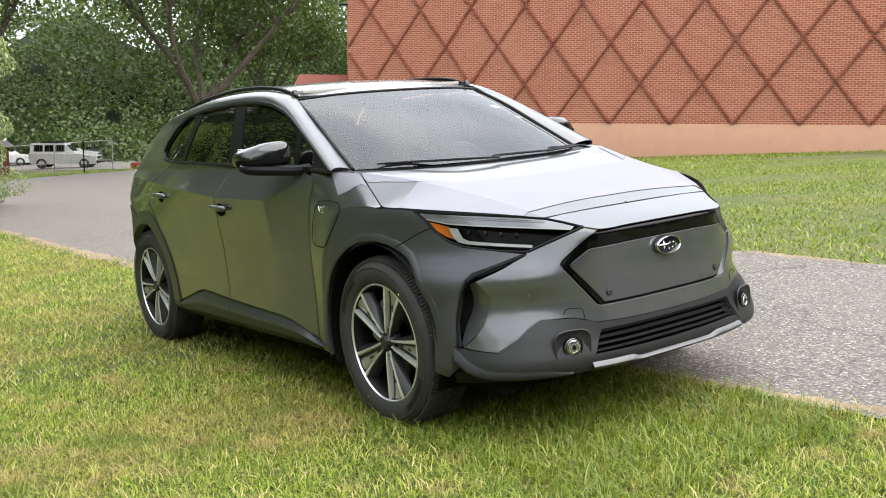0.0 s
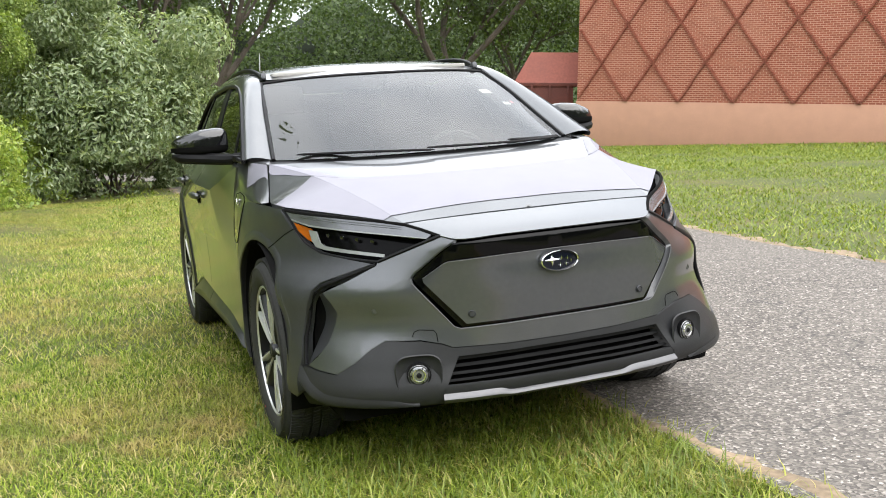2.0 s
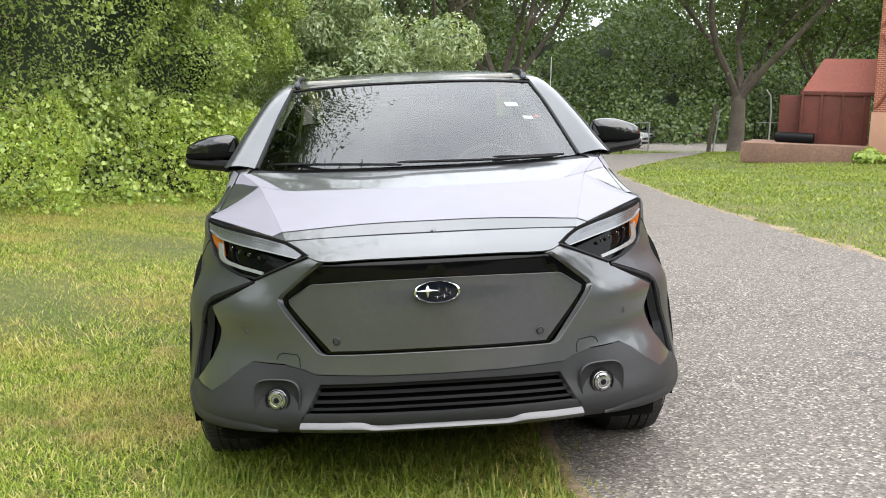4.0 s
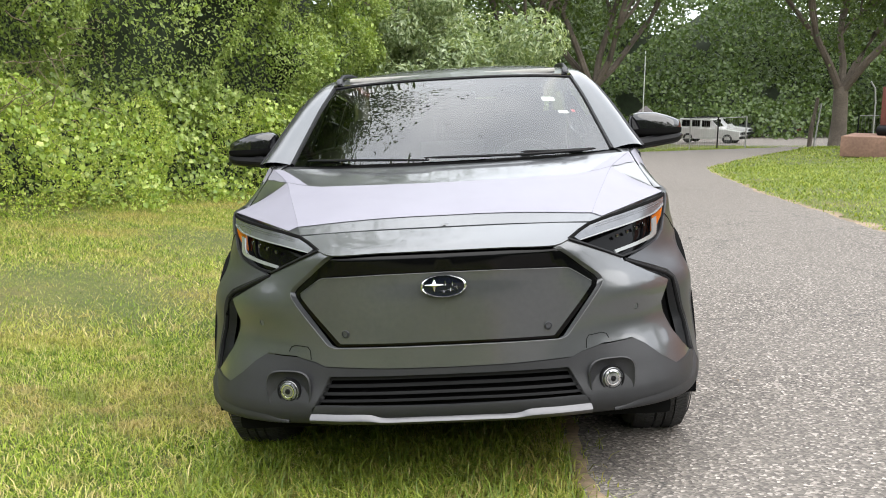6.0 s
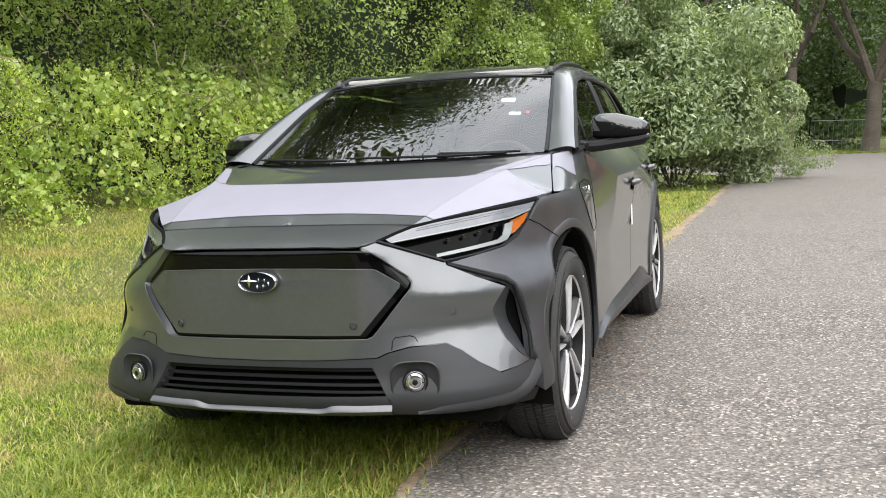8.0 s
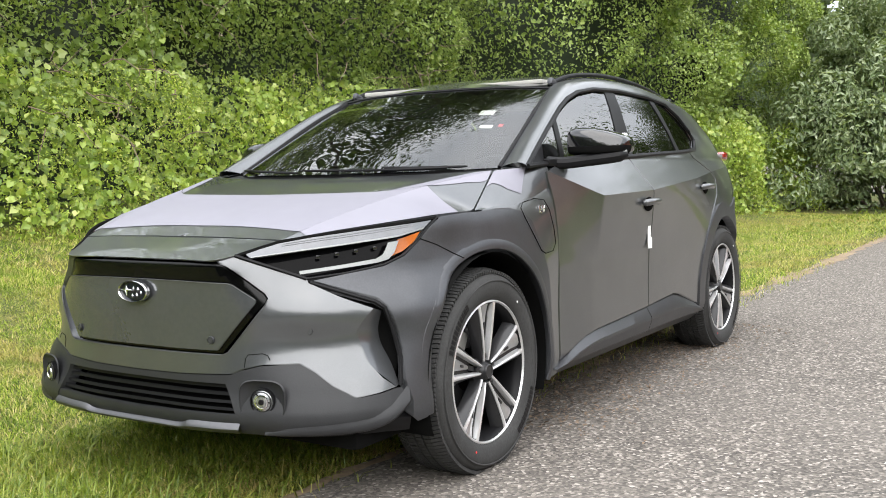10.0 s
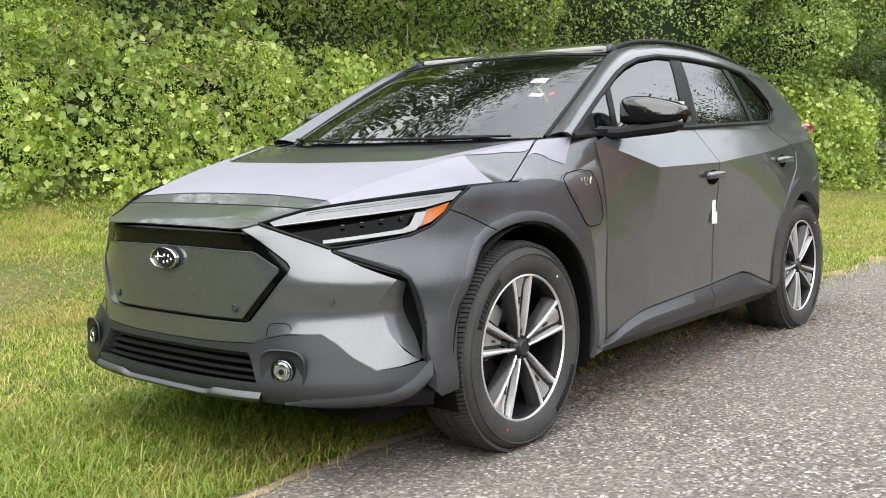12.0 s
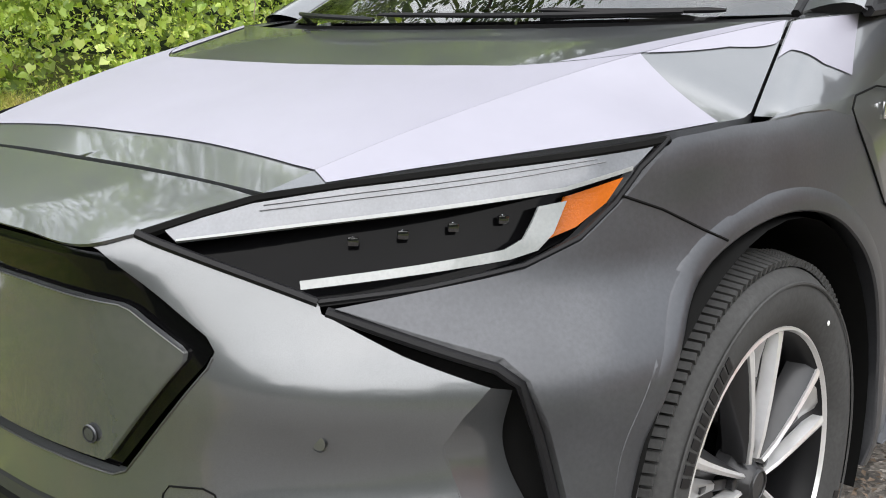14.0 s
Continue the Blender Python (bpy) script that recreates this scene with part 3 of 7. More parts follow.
def lumps(x, y, z, k, seed):
    return np.array([noise.noise(Vector((a * k + seed, b * k, c * k))) for a, b, c in zip(x, y, z)])


def hedge_layer(name, rng, count, z0, z1, back, slope, size, mat, shape, label, lump=0.55, spread=0.75, droop=0.0, slim=0.55, t0=0.0, t1=1.0, clump=None):
    t = rng.uniform(t0, t1, count)
    z = z0 + (z1 - z0) * rng.random(count) ** 0.9
    p, out = hedge_line(t)
    inset = back + slope * (z - z0) if np.ndim(slope) == 0 else back + np.interp(z, *slope)
    l1 = lumps(p[:, 0], p[:, 1], z, 0.75, 3.0 + back)
    l2 = lumps(p[:, 0], p[:, 1], z, 2.6, 9.0 + back)
    depth = inset - lump * l1 - 0.22 * l2 + np.abs(rng.normal(0, 0.20, count))
    xy = p - out * depth[:, None]
    zz = lay(p[:, 0], p[:, 1]) + z + rng.normal(0, 0.05, count)
    keepers = (l1 + 0.7 * l2 > -0.42) | (rng.random(count) < 0.25)
    hollow = np.exp(-((p[:, 1] - 12.2) / 1.5) ** 2) * np.clip((z - 1.9) / 0.6, 0, 1)
    keepers &= rng.random(count) > 0.85 * hollow
    keepers &= z < np.interp(p[:, 1], [-2, 3, 9, 14], [3.6, 4.6, 6.5, 9.0]) + 0.9 * l1
    if back < 0.5:              # weeds and low vines stand taller at the open end of the hedge
        keepers &= z < np.interp(p[:, 1], [-4, 2.2, 4.5, 14], [3.1, 2.9, 1.75, 1.6]) + 0.5 * l2
    if clump is not None:       # gathered in patches
        keepers &= (lumps(p[:, 0], p[:, 1], z, 1.1, 31.0) > clump) | (rng.random(count) < 0.12)
    at = np.c_[xy, zz][keepers]
    face = np.c_[out * 0.8, np.full(count, 0.55)][keepers]
    V, T = leaf_cloud(rng, at, size, face, shape, spread, slim)
    return tagged(new(name, tri_mesh(name, V, T, mat)), label, "hedge", kind="stuff")


rng = np.random.default_rng(11)
OVERHANG = np.array([[0.9, 1.8, 2.6, 3.6, 5.0, 9.0], [1.15, 1.05, 0.45, 0.0, 0.25, 0.6]])
hedge_layer("vine_hedge", rng, 15000, 0.02, 1.9, 0.28, 0.50, 0.082, M_VINE, "heart", "hedge of broad bright green vine leaves", 0.95, clump=0.05)
hedge_layer("feathery_weeds", rng, 170000, 0.0, 3.1, 0.30, 0.55, 0.042, M_WEED, "oval", "feathery yellow-green weeds among the vines", 1.0, 0.8, 0, 0.40)
hedge_layer("vine_hedge_depth", rng, 12000, 0.05, 2.0, 0.95, 0.40, 0.10, M_SHRUB, "heart", "shaded inner vine leaves of the hedge", 0.7)
hedge_layer("shrub_wall", rng, 165000, 1.3, 5.2, 1.25, OVERHANG, 0.074, M_SHRUB, "oval", "tall dark green shrubs rising behind the vines", 1.5, 0.75, 0, 0.5)
hedge_layer("climbing_vine", rng, 32000, 1.4, 5.2, 1.15, OVERHANG, 0.085, M_CLIMB, "heart", "vine leaves climbing over the tall shrubs", 1.5, clump=0.12)
hedge_layer("tree_foliage_above_hedge", rng, 60000, 4.4, 9.0, 1.5, 0.05, 0.12, M_TREE, "oval", "tree foliage above the hedge", 1.4)


# a dark sheet behind the leaves paints the hedge's inner shade
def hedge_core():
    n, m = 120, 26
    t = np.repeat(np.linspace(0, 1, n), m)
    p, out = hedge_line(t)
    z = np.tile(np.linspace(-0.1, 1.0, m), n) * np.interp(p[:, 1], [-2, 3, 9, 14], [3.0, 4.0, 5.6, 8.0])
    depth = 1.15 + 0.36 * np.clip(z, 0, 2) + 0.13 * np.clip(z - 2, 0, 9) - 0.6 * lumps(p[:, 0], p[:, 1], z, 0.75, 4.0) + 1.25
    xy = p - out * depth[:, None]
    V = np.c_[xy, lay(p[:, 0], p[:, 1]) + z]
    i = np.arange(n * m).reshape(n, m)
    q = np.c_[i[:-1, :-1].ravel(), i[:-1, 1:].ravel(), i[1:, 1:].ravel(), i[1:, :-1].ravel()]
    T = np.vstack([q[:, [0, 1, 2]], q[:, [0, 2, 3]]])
    tagged(new("hedge_shade", tri_mesh("hedge_shade", V, T, M_LEAFSHADE, True)), "near-black sheet for the shade inside the hedge", "hedge", kind="stuff")


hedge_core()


def bare_twigs():
    r = random.Random(3)
    bm = bmesh.new()
    for k in range(130):
        t = r.choice((r.uniform(0.33, 0.45), r.uniform(0.5, 0.62), r.uniform(0.15, 0.3)))
        p, out = hedge_line(np.array([t]))
        b = p[0] - out[0] * r.uniform(0.6, 1.0)
        z = float(lay(*b)) + r.uniform(0.9, 2.6)
        pts = [Vector((b[0], b[1], z))]
        d = Vector((r.uniform(-0.5, 0.5) + out[0][0] * 0.35, r.uniform(-0.5, 0.5) + out[0][1] * 0.35, r.uniform(-0.7, 0.6)))
        for j in range(4):
            pts.append(pts[-1] + d * 0.17 + Vector((r.uniform(-0.05, 0.05), r.uniform(-0.05, 0.05), r.uniform(-0.06, 0.06))))
        tube_bm(bm, pts, [0.007, 0.006, 0.005, 0.004, 0.002], 4)
    tagged(part("dry_twigs", bm, M_TWIG), "bare brown twigs poking out of the hedge", "twigs", kind="stuff")


bare_twigs()


def silver_bush(at, scale, seed, count):
    rng = np.random.default_rng(seed)
    e = thing("silvery_shrub", "large spreading shrub with grey-green willow-like leaves", "shrub", pose(*at))
    heads = [(rng.normal(0, 1.15) * scale, rng.normal(0, 1.0) * scale, rng.uniform(0.15, 3.4) * scale, rng.uniform(0.32, 0.95) * scale) for _ in range(46)]
    P, N = [], []
    for hx, hy, hz, r in heads:
        k = hz / (3.4 * scale)
        f = 1.25 - 0.75 * k
        d = rng.normal(0, 1, (count // 46, 3))
        d /= np.linalg.norm(d, axis=1)[:, None]
        d[:, 2] = d[:, 2] * 0.7 - 0.25 * np.hypot(d[:, 0], d[:, 1]) ** 2
        rad = r * (0.72 + 0.36 * rng.random(len(d)) ** 0.6)[:, None]
        q = np.array((hx * f, hy * f, hz)) + d * rad
        P.append(q), N.append(d + np.array((0, 0, 0.4)))
    P, N = np.vstack(P), np.vstack(N)
    ok = P[:, 2] > -0.2
    V, T = leaf_cloud(rng, P[ok], 0.115 * scale, N[ok], "oval", 0.55, 0.38)
    ob = new("crown", tri_mesh("crown", V, T, M_SILVER))
    ob.parent = e
    r = random.Random(seed)
    for hx, hy, hz, rr in heads[:12]:
        part("stem", tube_bm(bmesh.new(), [(0.1 * r.uniform(-1, 1), 0.1 * r.uniform(-1, 1), -0.2), (hx * 0.5, hy * 0.5, hz * 0.55), (hx, hy, hz)], [0.035, 0.022, 0.008], 5), M_BARK, e)
    return e


silver_bush((-0.6, 19.6, float(lay(-0.6, 19.6))), 1.30, 5, 48000)
silver_bush((0.95, 21.8, float(lay(0.95, 21.8))), 0.58, 8, 26000)


# ---- trees ----
def tree(name, at, height, fork, girth, crown, seed, leaves, mat, label, leaf=0.2, lean=(0, 0), low=1.25):
    r = random.Random(seed)
    rng = np.random.default_rng(seed)
    e = thing(name, label, "tree", pose(at[0], at[1], float(lay(at[0], at[1])) - 0.1))
    bm = bmesh.new()
    tips = []
    top = Vector((lean[0] * fork, lean[1] * fork, fork))
    tube_bm(bm, [(0, 0, -0.3), (0, 0, 0.15), top * 0.5 + Vector((0.04, 0, 0)), top], [girth * 1.55, girth * 1.1, girth * 0.9, girth * 0.85], 12)

    def limb(p, d, length, rad, depth):
        pts, cur, v = [p], p, d.normalized()
        for j in range(4):
            v = (v + Vector((r.uniform(-0.22, 0.22), r.uniform(-0.22, 0.22), r.uniform(-0.05, 0.2)))).normalized()
            cur = cur + v * length / 4
            pts.append(cur)
        tube_bm(bm, pts, [rad, rad * 0.85, rad * 0.7, rad * 0.58, rad * 0.4], 7 if depth < 2 else 5)
        tips.append((pts[-1], length)), tips.append((pts[2], length * 0.8))
        if depth < 3:
            for j in range(3 if depth < 2 else 2):
                q = pts[r.choice((2, 3, 4))]
                limb(q, (v + Vector((r.uniform(-1, 1), r.uniform(-1, 1), r.uniform(-0.2, 0.7)))), length * r.uniform(0.5, 0.72), rad * 0.52, depth + 1)

    for k in range(5):
        a = k / 5 * math.tau + r.uniform(-0.4, 0.4)
        limb(top + Vector((0, 0, r.uniform(-0.4, 0))), Vector((math.cos(a) * 0.75, math.sin(a) * 0.75, r.uniform(0.7, 1.5))), (height - fork) * r.uniform(0.42, 0.6), girth * 0.5, 0)
    part("trunk", bm, M_BARK, e)
    ends = [t for t in tips if t[0].z > fork * low]
    c = np.array([tuple(t[0]) for t in ends])
    pick = rng.integers(0, len(c), leaves)
    d = rng.normal(0, 1, (leaves, 3)) * np.array([1, 1, 0.6])
    q = c[pick] + d * crown * 0.17 * rng.uniform(0.5, 1.3, (len(c), 1))[pick]
    V, T = leaf_cloud(rng, q, leaf, d / (np.linalg.norm(d, axis=1)[:, None] + 1e-9) + np.array((0, 0, 0.5)), "oval", 0.7, 0.7)
    ob = new("crown", tri_mesh("crown", V, T, mat))
    ob.parent = e
    return e


tree("maple_tree", (6.3, 52.0), 20, 3.8, 0.42, 9.0, 2, 27000, M_TREE, "broad tree with forked grey trunk beside the fence", 0.22)
tree("maple_tree", (18.3, 47.5), 18, 3.2, 0.42, 9.0, 4, 27000, M_TREE, "broad tree with spreading limbs behind the brown container", 0.22)
tree("maple_tree", (24.5, 52), 13, 4.2, 0.28, 6.5, 7, 18000, M_TREE, "slender tree beside the brick building", 0.2)
tree("maple_tree", (2.2, 50), 19, 4.5, 0.3, 8.0, 13, 26000, M_TREE, "dark tree at the wood's edge", 0.24)
tree("maple_tree", (-3.0, 42), 18, 4.0, 0.32, 8.5, 17, 26000, M_TREE, "dark tree behind the hedge", 0.24)
tree("maple_tree", (-8.6, 19.0), 15, 4.5, 0.30, 7.0, 37, 30000, M_TREE, "tall tree rising behind the hedge", 0.18)
tree("maple_tree", (-9.5, 13.0), 15, 4.0, 0.28, 8.0, 29, 30000, M_TREE, "tree standing behind the vine hedge", 0.19)


def woods(name, rng, count, a0, a1, r0, r1, top, size, mat, label, centre=(0, 0)):
    ang = np.radians(rng.uniform(a0, a1, count))
    z = rng.random(count) ** 0.8 * top
    wob = np.array([noise.noise(Vector((math.sin(a) * 9, math.cos(a) * 9, h * 0.16))) for a, h in zip(ang, z)])
    wob2 = np.array([noise.noise(Vector((math.sin(a) * 30, math.cos(a) * 30, h * 0.45 + 7))) for a, h in zip(ang, z)])
    ztop = top * (0.75 + 0.35 * np.array([noise.noise(Vector((math.sin(a) * 7, math.cos(a) * 7, 1.5))) for a in ang]))
    rad = r0 + (r1 - r0) * rng.random(count) ** 2 + z * 0.25 - 6.5 * wob - 2.5 * wob2
    x, y = centre[0] + np.sin(ang) * rad, centre[1] + np.cos(ang) * rad
    ok = (z < ztop) & (wob2 > -0.45)
    at = np.c_[x, y, lay(x, y) + z][ok]
    face = np.c_[-np.sin(ang), -np.cos(ang), np.full(count, 0.7)][ok]
    V, T = leaf_cloud(rng, at, size, face, "oval", 0.8, 0.75)
    return tagged(new(name, tri_mesh(name, V, T, mat)), label, "woods", kind="stuff")


rng = np.random.default_rng(23)
woods("far_woods", rng, 190000, -8, 50, 82, 98, 25, 0.36, M_FAR, "wall of tall green woods across the parking area")
woods("far_woods_understorey", rng, 26000, -4, 46, 84, 92, 4.5, 0.34, M_TREE, "bright vine-covered undergrowth at the foot of the woods")
woods("woods_behind_road", rng, 80000, -22, 7.0, 58, 66, 14, 0.30, M_FAR, "dark trees along the far side of the road")
woods("woods_all_round", rng, 44000, 50, 352, 45, 55, 22, 1.0, M_FAR, "tree line round the open lawn")


# near-black sheet behind the far leaves: the woods' shade is its colour
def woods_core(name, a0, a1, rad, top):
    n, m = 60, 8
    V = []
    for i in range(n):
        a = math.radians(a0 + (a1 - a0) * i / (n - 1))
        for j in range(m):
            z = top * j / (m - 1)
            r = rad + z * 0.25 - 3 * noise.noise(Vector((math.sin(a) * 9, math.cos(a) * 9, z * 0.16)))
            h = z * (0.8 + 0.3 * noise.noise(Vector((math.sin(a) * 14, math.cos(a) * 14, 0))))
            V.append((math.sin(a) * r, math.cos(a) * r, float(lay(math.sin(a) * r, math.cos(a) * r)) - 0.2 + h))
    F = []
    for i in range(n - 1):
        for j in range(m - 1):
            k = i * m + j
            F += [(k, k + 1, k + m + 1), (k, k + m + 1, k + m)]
    tagged(new(name, tri_mesh(name, np.array(V), np.array(F), M_LEAFSHADE, True)), "deep shade inside the distant woods", "woods", kind="stuff")


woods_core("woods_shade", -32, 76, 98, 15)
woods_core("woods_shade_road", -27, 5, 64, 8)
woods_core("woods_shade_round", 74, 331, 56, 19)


# ---- brick building ----
def brick_wall_material():
    m, n, l, p = material("brick_wall")
    co = n.new("ShaderNodeTexCoord")
    br = n.new("ShaderNodeTexBrick")
    br.inputs["Scale"].default_value = 1.0
    br.inputs["Brick Width"].default_value, br.inputs["Row Height"].default_value = 0.2032, 0.0677
    br.inputs["Mortar Size"].default_value = 0.0095
    br.inputs["Color1"].default_value = (0.255, 0.064, 0.036, 1)
    br.inputs["Color2"].default_value = (0.34, 0.100, 0.058, 1)
    br.inputs["Mortar"].default_value = (0.52, 0.30, 0.21, 1)
    l.new(co.outputs["Object"], br.inputs["Vector"])
    st = noise_node(n, l, 0.35, 5)
    l.new(mixed(n, l, ramp(n, l, st, [(0.5, (0, 0, 0)), (0.85, (0.5, 0.5, 0.5))]), br.outputs["Color"], (0.47, 0.22, 0.15)), p.inputs["Base Color"])
    p.inputs["Roughness"].default_value = 0.88
    inv = n.new("ShaderNodeMath")
    inv.operation = "SUBTRACT"
    inv.inputs[0].default_value = 1.0
    l.new(br.outputs["Fac"], inv.inputs[1])
    bump(n, l, p, inv.outputs[0], 0.6, 0.01)
    return m


def building():
    # local axes: x along the wall from the corner, y up, z outwards
    base = -0.60
    corner = Vector((16.30, 28.97, base))
    along, out = Vector((0.503, -0.864, 0)), Vector((-0.864, -0.503, 0))
    m = Matrix.Identity(4)
    for i in range(3):
        m[i][0], m[i][1], m[i][2], m[i][3] = along[i], (0, 0, 1)[i], out[i], corner[i]
    e = thing("brick_building", "red brick building with raised diamond ribs over a tan painted base", "building", m)
    mat = brick_wall_material()
    plinth, high, length, depth = 1.70, 9.0, 34.0, 18.0
    wall = box("wall", (length, high - plinth, 0.3), (length / 2, plinth + (high - plinth) / 2, -0.15), mat, e, bevel=0.0)
    end = box("wall", (high - plinth, 0.3, depth), (0, 0, 0), mat, e, bevel=0.0)
    end.data.transform(pose(0.15, plinth + (high - plinth) / 2, -depth / 2 - 0.3, 0, 0, 90))
    box("plinth", (length + 0.05, plinth, 0.36), (length / 2 - 0.025, plinth / 2 - 0.3 + 0.3, -0.175), M_STUCCO, e, bevel=0.01)
    box("plinth", (0.36, plinth, depth), (0.155, plinth / 2, -depth / 2 - 0.36), M_STUCCO, e, bevel=0.01)
    box("footing", (length, 0.8, 0.3), (length / 2, -0.4, -0.17), M_STUCCO, e, bevel=0.0)
    box("roof", (length, 0.25, depth), (length / 2 + 0.02, high + 0.125, -depth / 2), M_ROOF, e, bevel=0.02)
    # diamond ribs of stepped header bricks
    half_w, half_h, course = 1.0125, 1.354, 0.0677
    first = 1.99
    for fam in (1, -1):
        for k in range(-9, 18):
            bm = bmesh.new()
            count = 0
            for c in range(int((high - plinth) / course)):
                y = plinth + (c + 0.5) * course
                x = first + 2 * half_w * k + fam * (y - plinth) / half_h * half_w
                x = round(x / 0.0508) * 0.0508
                if 0.06 < x < 28:
                    box_bm(bm, (0.10, course * 0.86, 0.05), (x, y, 0.023))
                    box_bm(bm, (0.075, course * 0.5, 0.075), (x - 0.012 * fam, y, 0.03))
                    count += 1
            if count:
                part("brick_rib", bm, M_BRICK, e)
            else:
                bm.free()
    box("wall_bracket", (0.35, 0.05, 0.12), (-0.12, 6.05, 0.05), M_TRIM, e)
    return e


building()


def container():
    e = thing("waste_container", "rust-brown steel waste container with sloping reddish hood on a concrete pad", "container", pose(16.0, 31.5, -0.42, 0, 0, -27))
    box("body", (2.3, 1.7, 1.85), (0.15, 0, 1.22), M_RUST, e, bevel=0.02)
    for x in (-0.95, -0.3, 0.4, 1.1):
        box("rib", (0.07, 0.06, 1.75), (x, -0.88, 1.22), M_RUST, e)
    box("side_box", (0.75, 1.3, 1.75), (-1.38, 0.1, 1.15), M_RUST, e, bevel=0.02)
    bm = bmesh.new()
    pts = [(-1.0, -0.85, 2.15), (1.5, -0.85, 2.15), (1.5, 0.85, 2.15), (-1.0, 0.85, 2.15), (-0.35, -0.5, 3.35), (1.5, -0.5, 3.35), (1.5, 0.85, 3.35), (-0.35, 0.85, 3.35)]
    v = [bm.verts.new(p) for p in pts]
    for f in ((0, 1, 5, 4), (1, 2, 6, 5), (2, 3, 7, 6), (3, 0, 4, 7), (4, 5, 6, 7), (3, 2, 1, 0)):
        bm.faces.new([v[i] for i in f])
    part("hood", bm, plain("faded_red_steel", (0.27, 0.075, 0.05), 0.6, 0, 0, 0.2, 12, 0.2), e, "faded red sloping steel hood")
    box("hood_rim", (2.6, 1.8, 0.14), (0.25, 0, 2.12), M_RUST, e, bevel=0.01)
    bm = tube_bm(bmesh.new(), [(-1.75, -0.55, 0.5), (-1.2, -0.9, 0.5), (-0.45, -0.98, 0.5)], 0.19, 12)
    part("hydraulic_tank", bm, M_TRIM, e, "black cylindrical tank")
    tagged(box("concrete_pad", (5.0, 3.4, 0.70), (15.5, 31.2, -0.45), M_CONCRETE, None, (0, 0, -27), 0.03), "rust-stained concrete pad under the waste container", "pad", kind="structure")


container()


def hosta(at):
    rng = np.random.default_rng(2)
    n = 260
    a = rng.uniform(0, math.tau, n)
    r = 0.55 * rng.random(n) ** 0.6
    P = np.c_[at[0] + np.cos(a) * r, at[1] + np.sin(a) * r, float(lay(*at)) + 0.1 + 0.38 * rng.random(n) * (1 - r / 0.8)]
    N = np.c_[np.cos(a), np.sin(a), np.full(n, 0.9)]
    V, T = leaf_cloud(rng, P, 0.24, N, "heart", 0.3)
    tagged(new("hosta_plant", tri_mesh("hosta_plant", V, T, M_VINE)), "low bright green leafy plant at the building corner", "plant")


hosta((15.7, 27.7))


# ---- far parking area ----
draped("parking_area", [(13.6, 65.0), (16.2, 60.0), (17.6, 55.6), (26, 62.5), (44, 67), (48, 84), (31, 87), (18, 86), (12.6, 76)], 0.022, M_ASPHALT, 1.2, "pale asphalt parking area before the woods", "parking area")


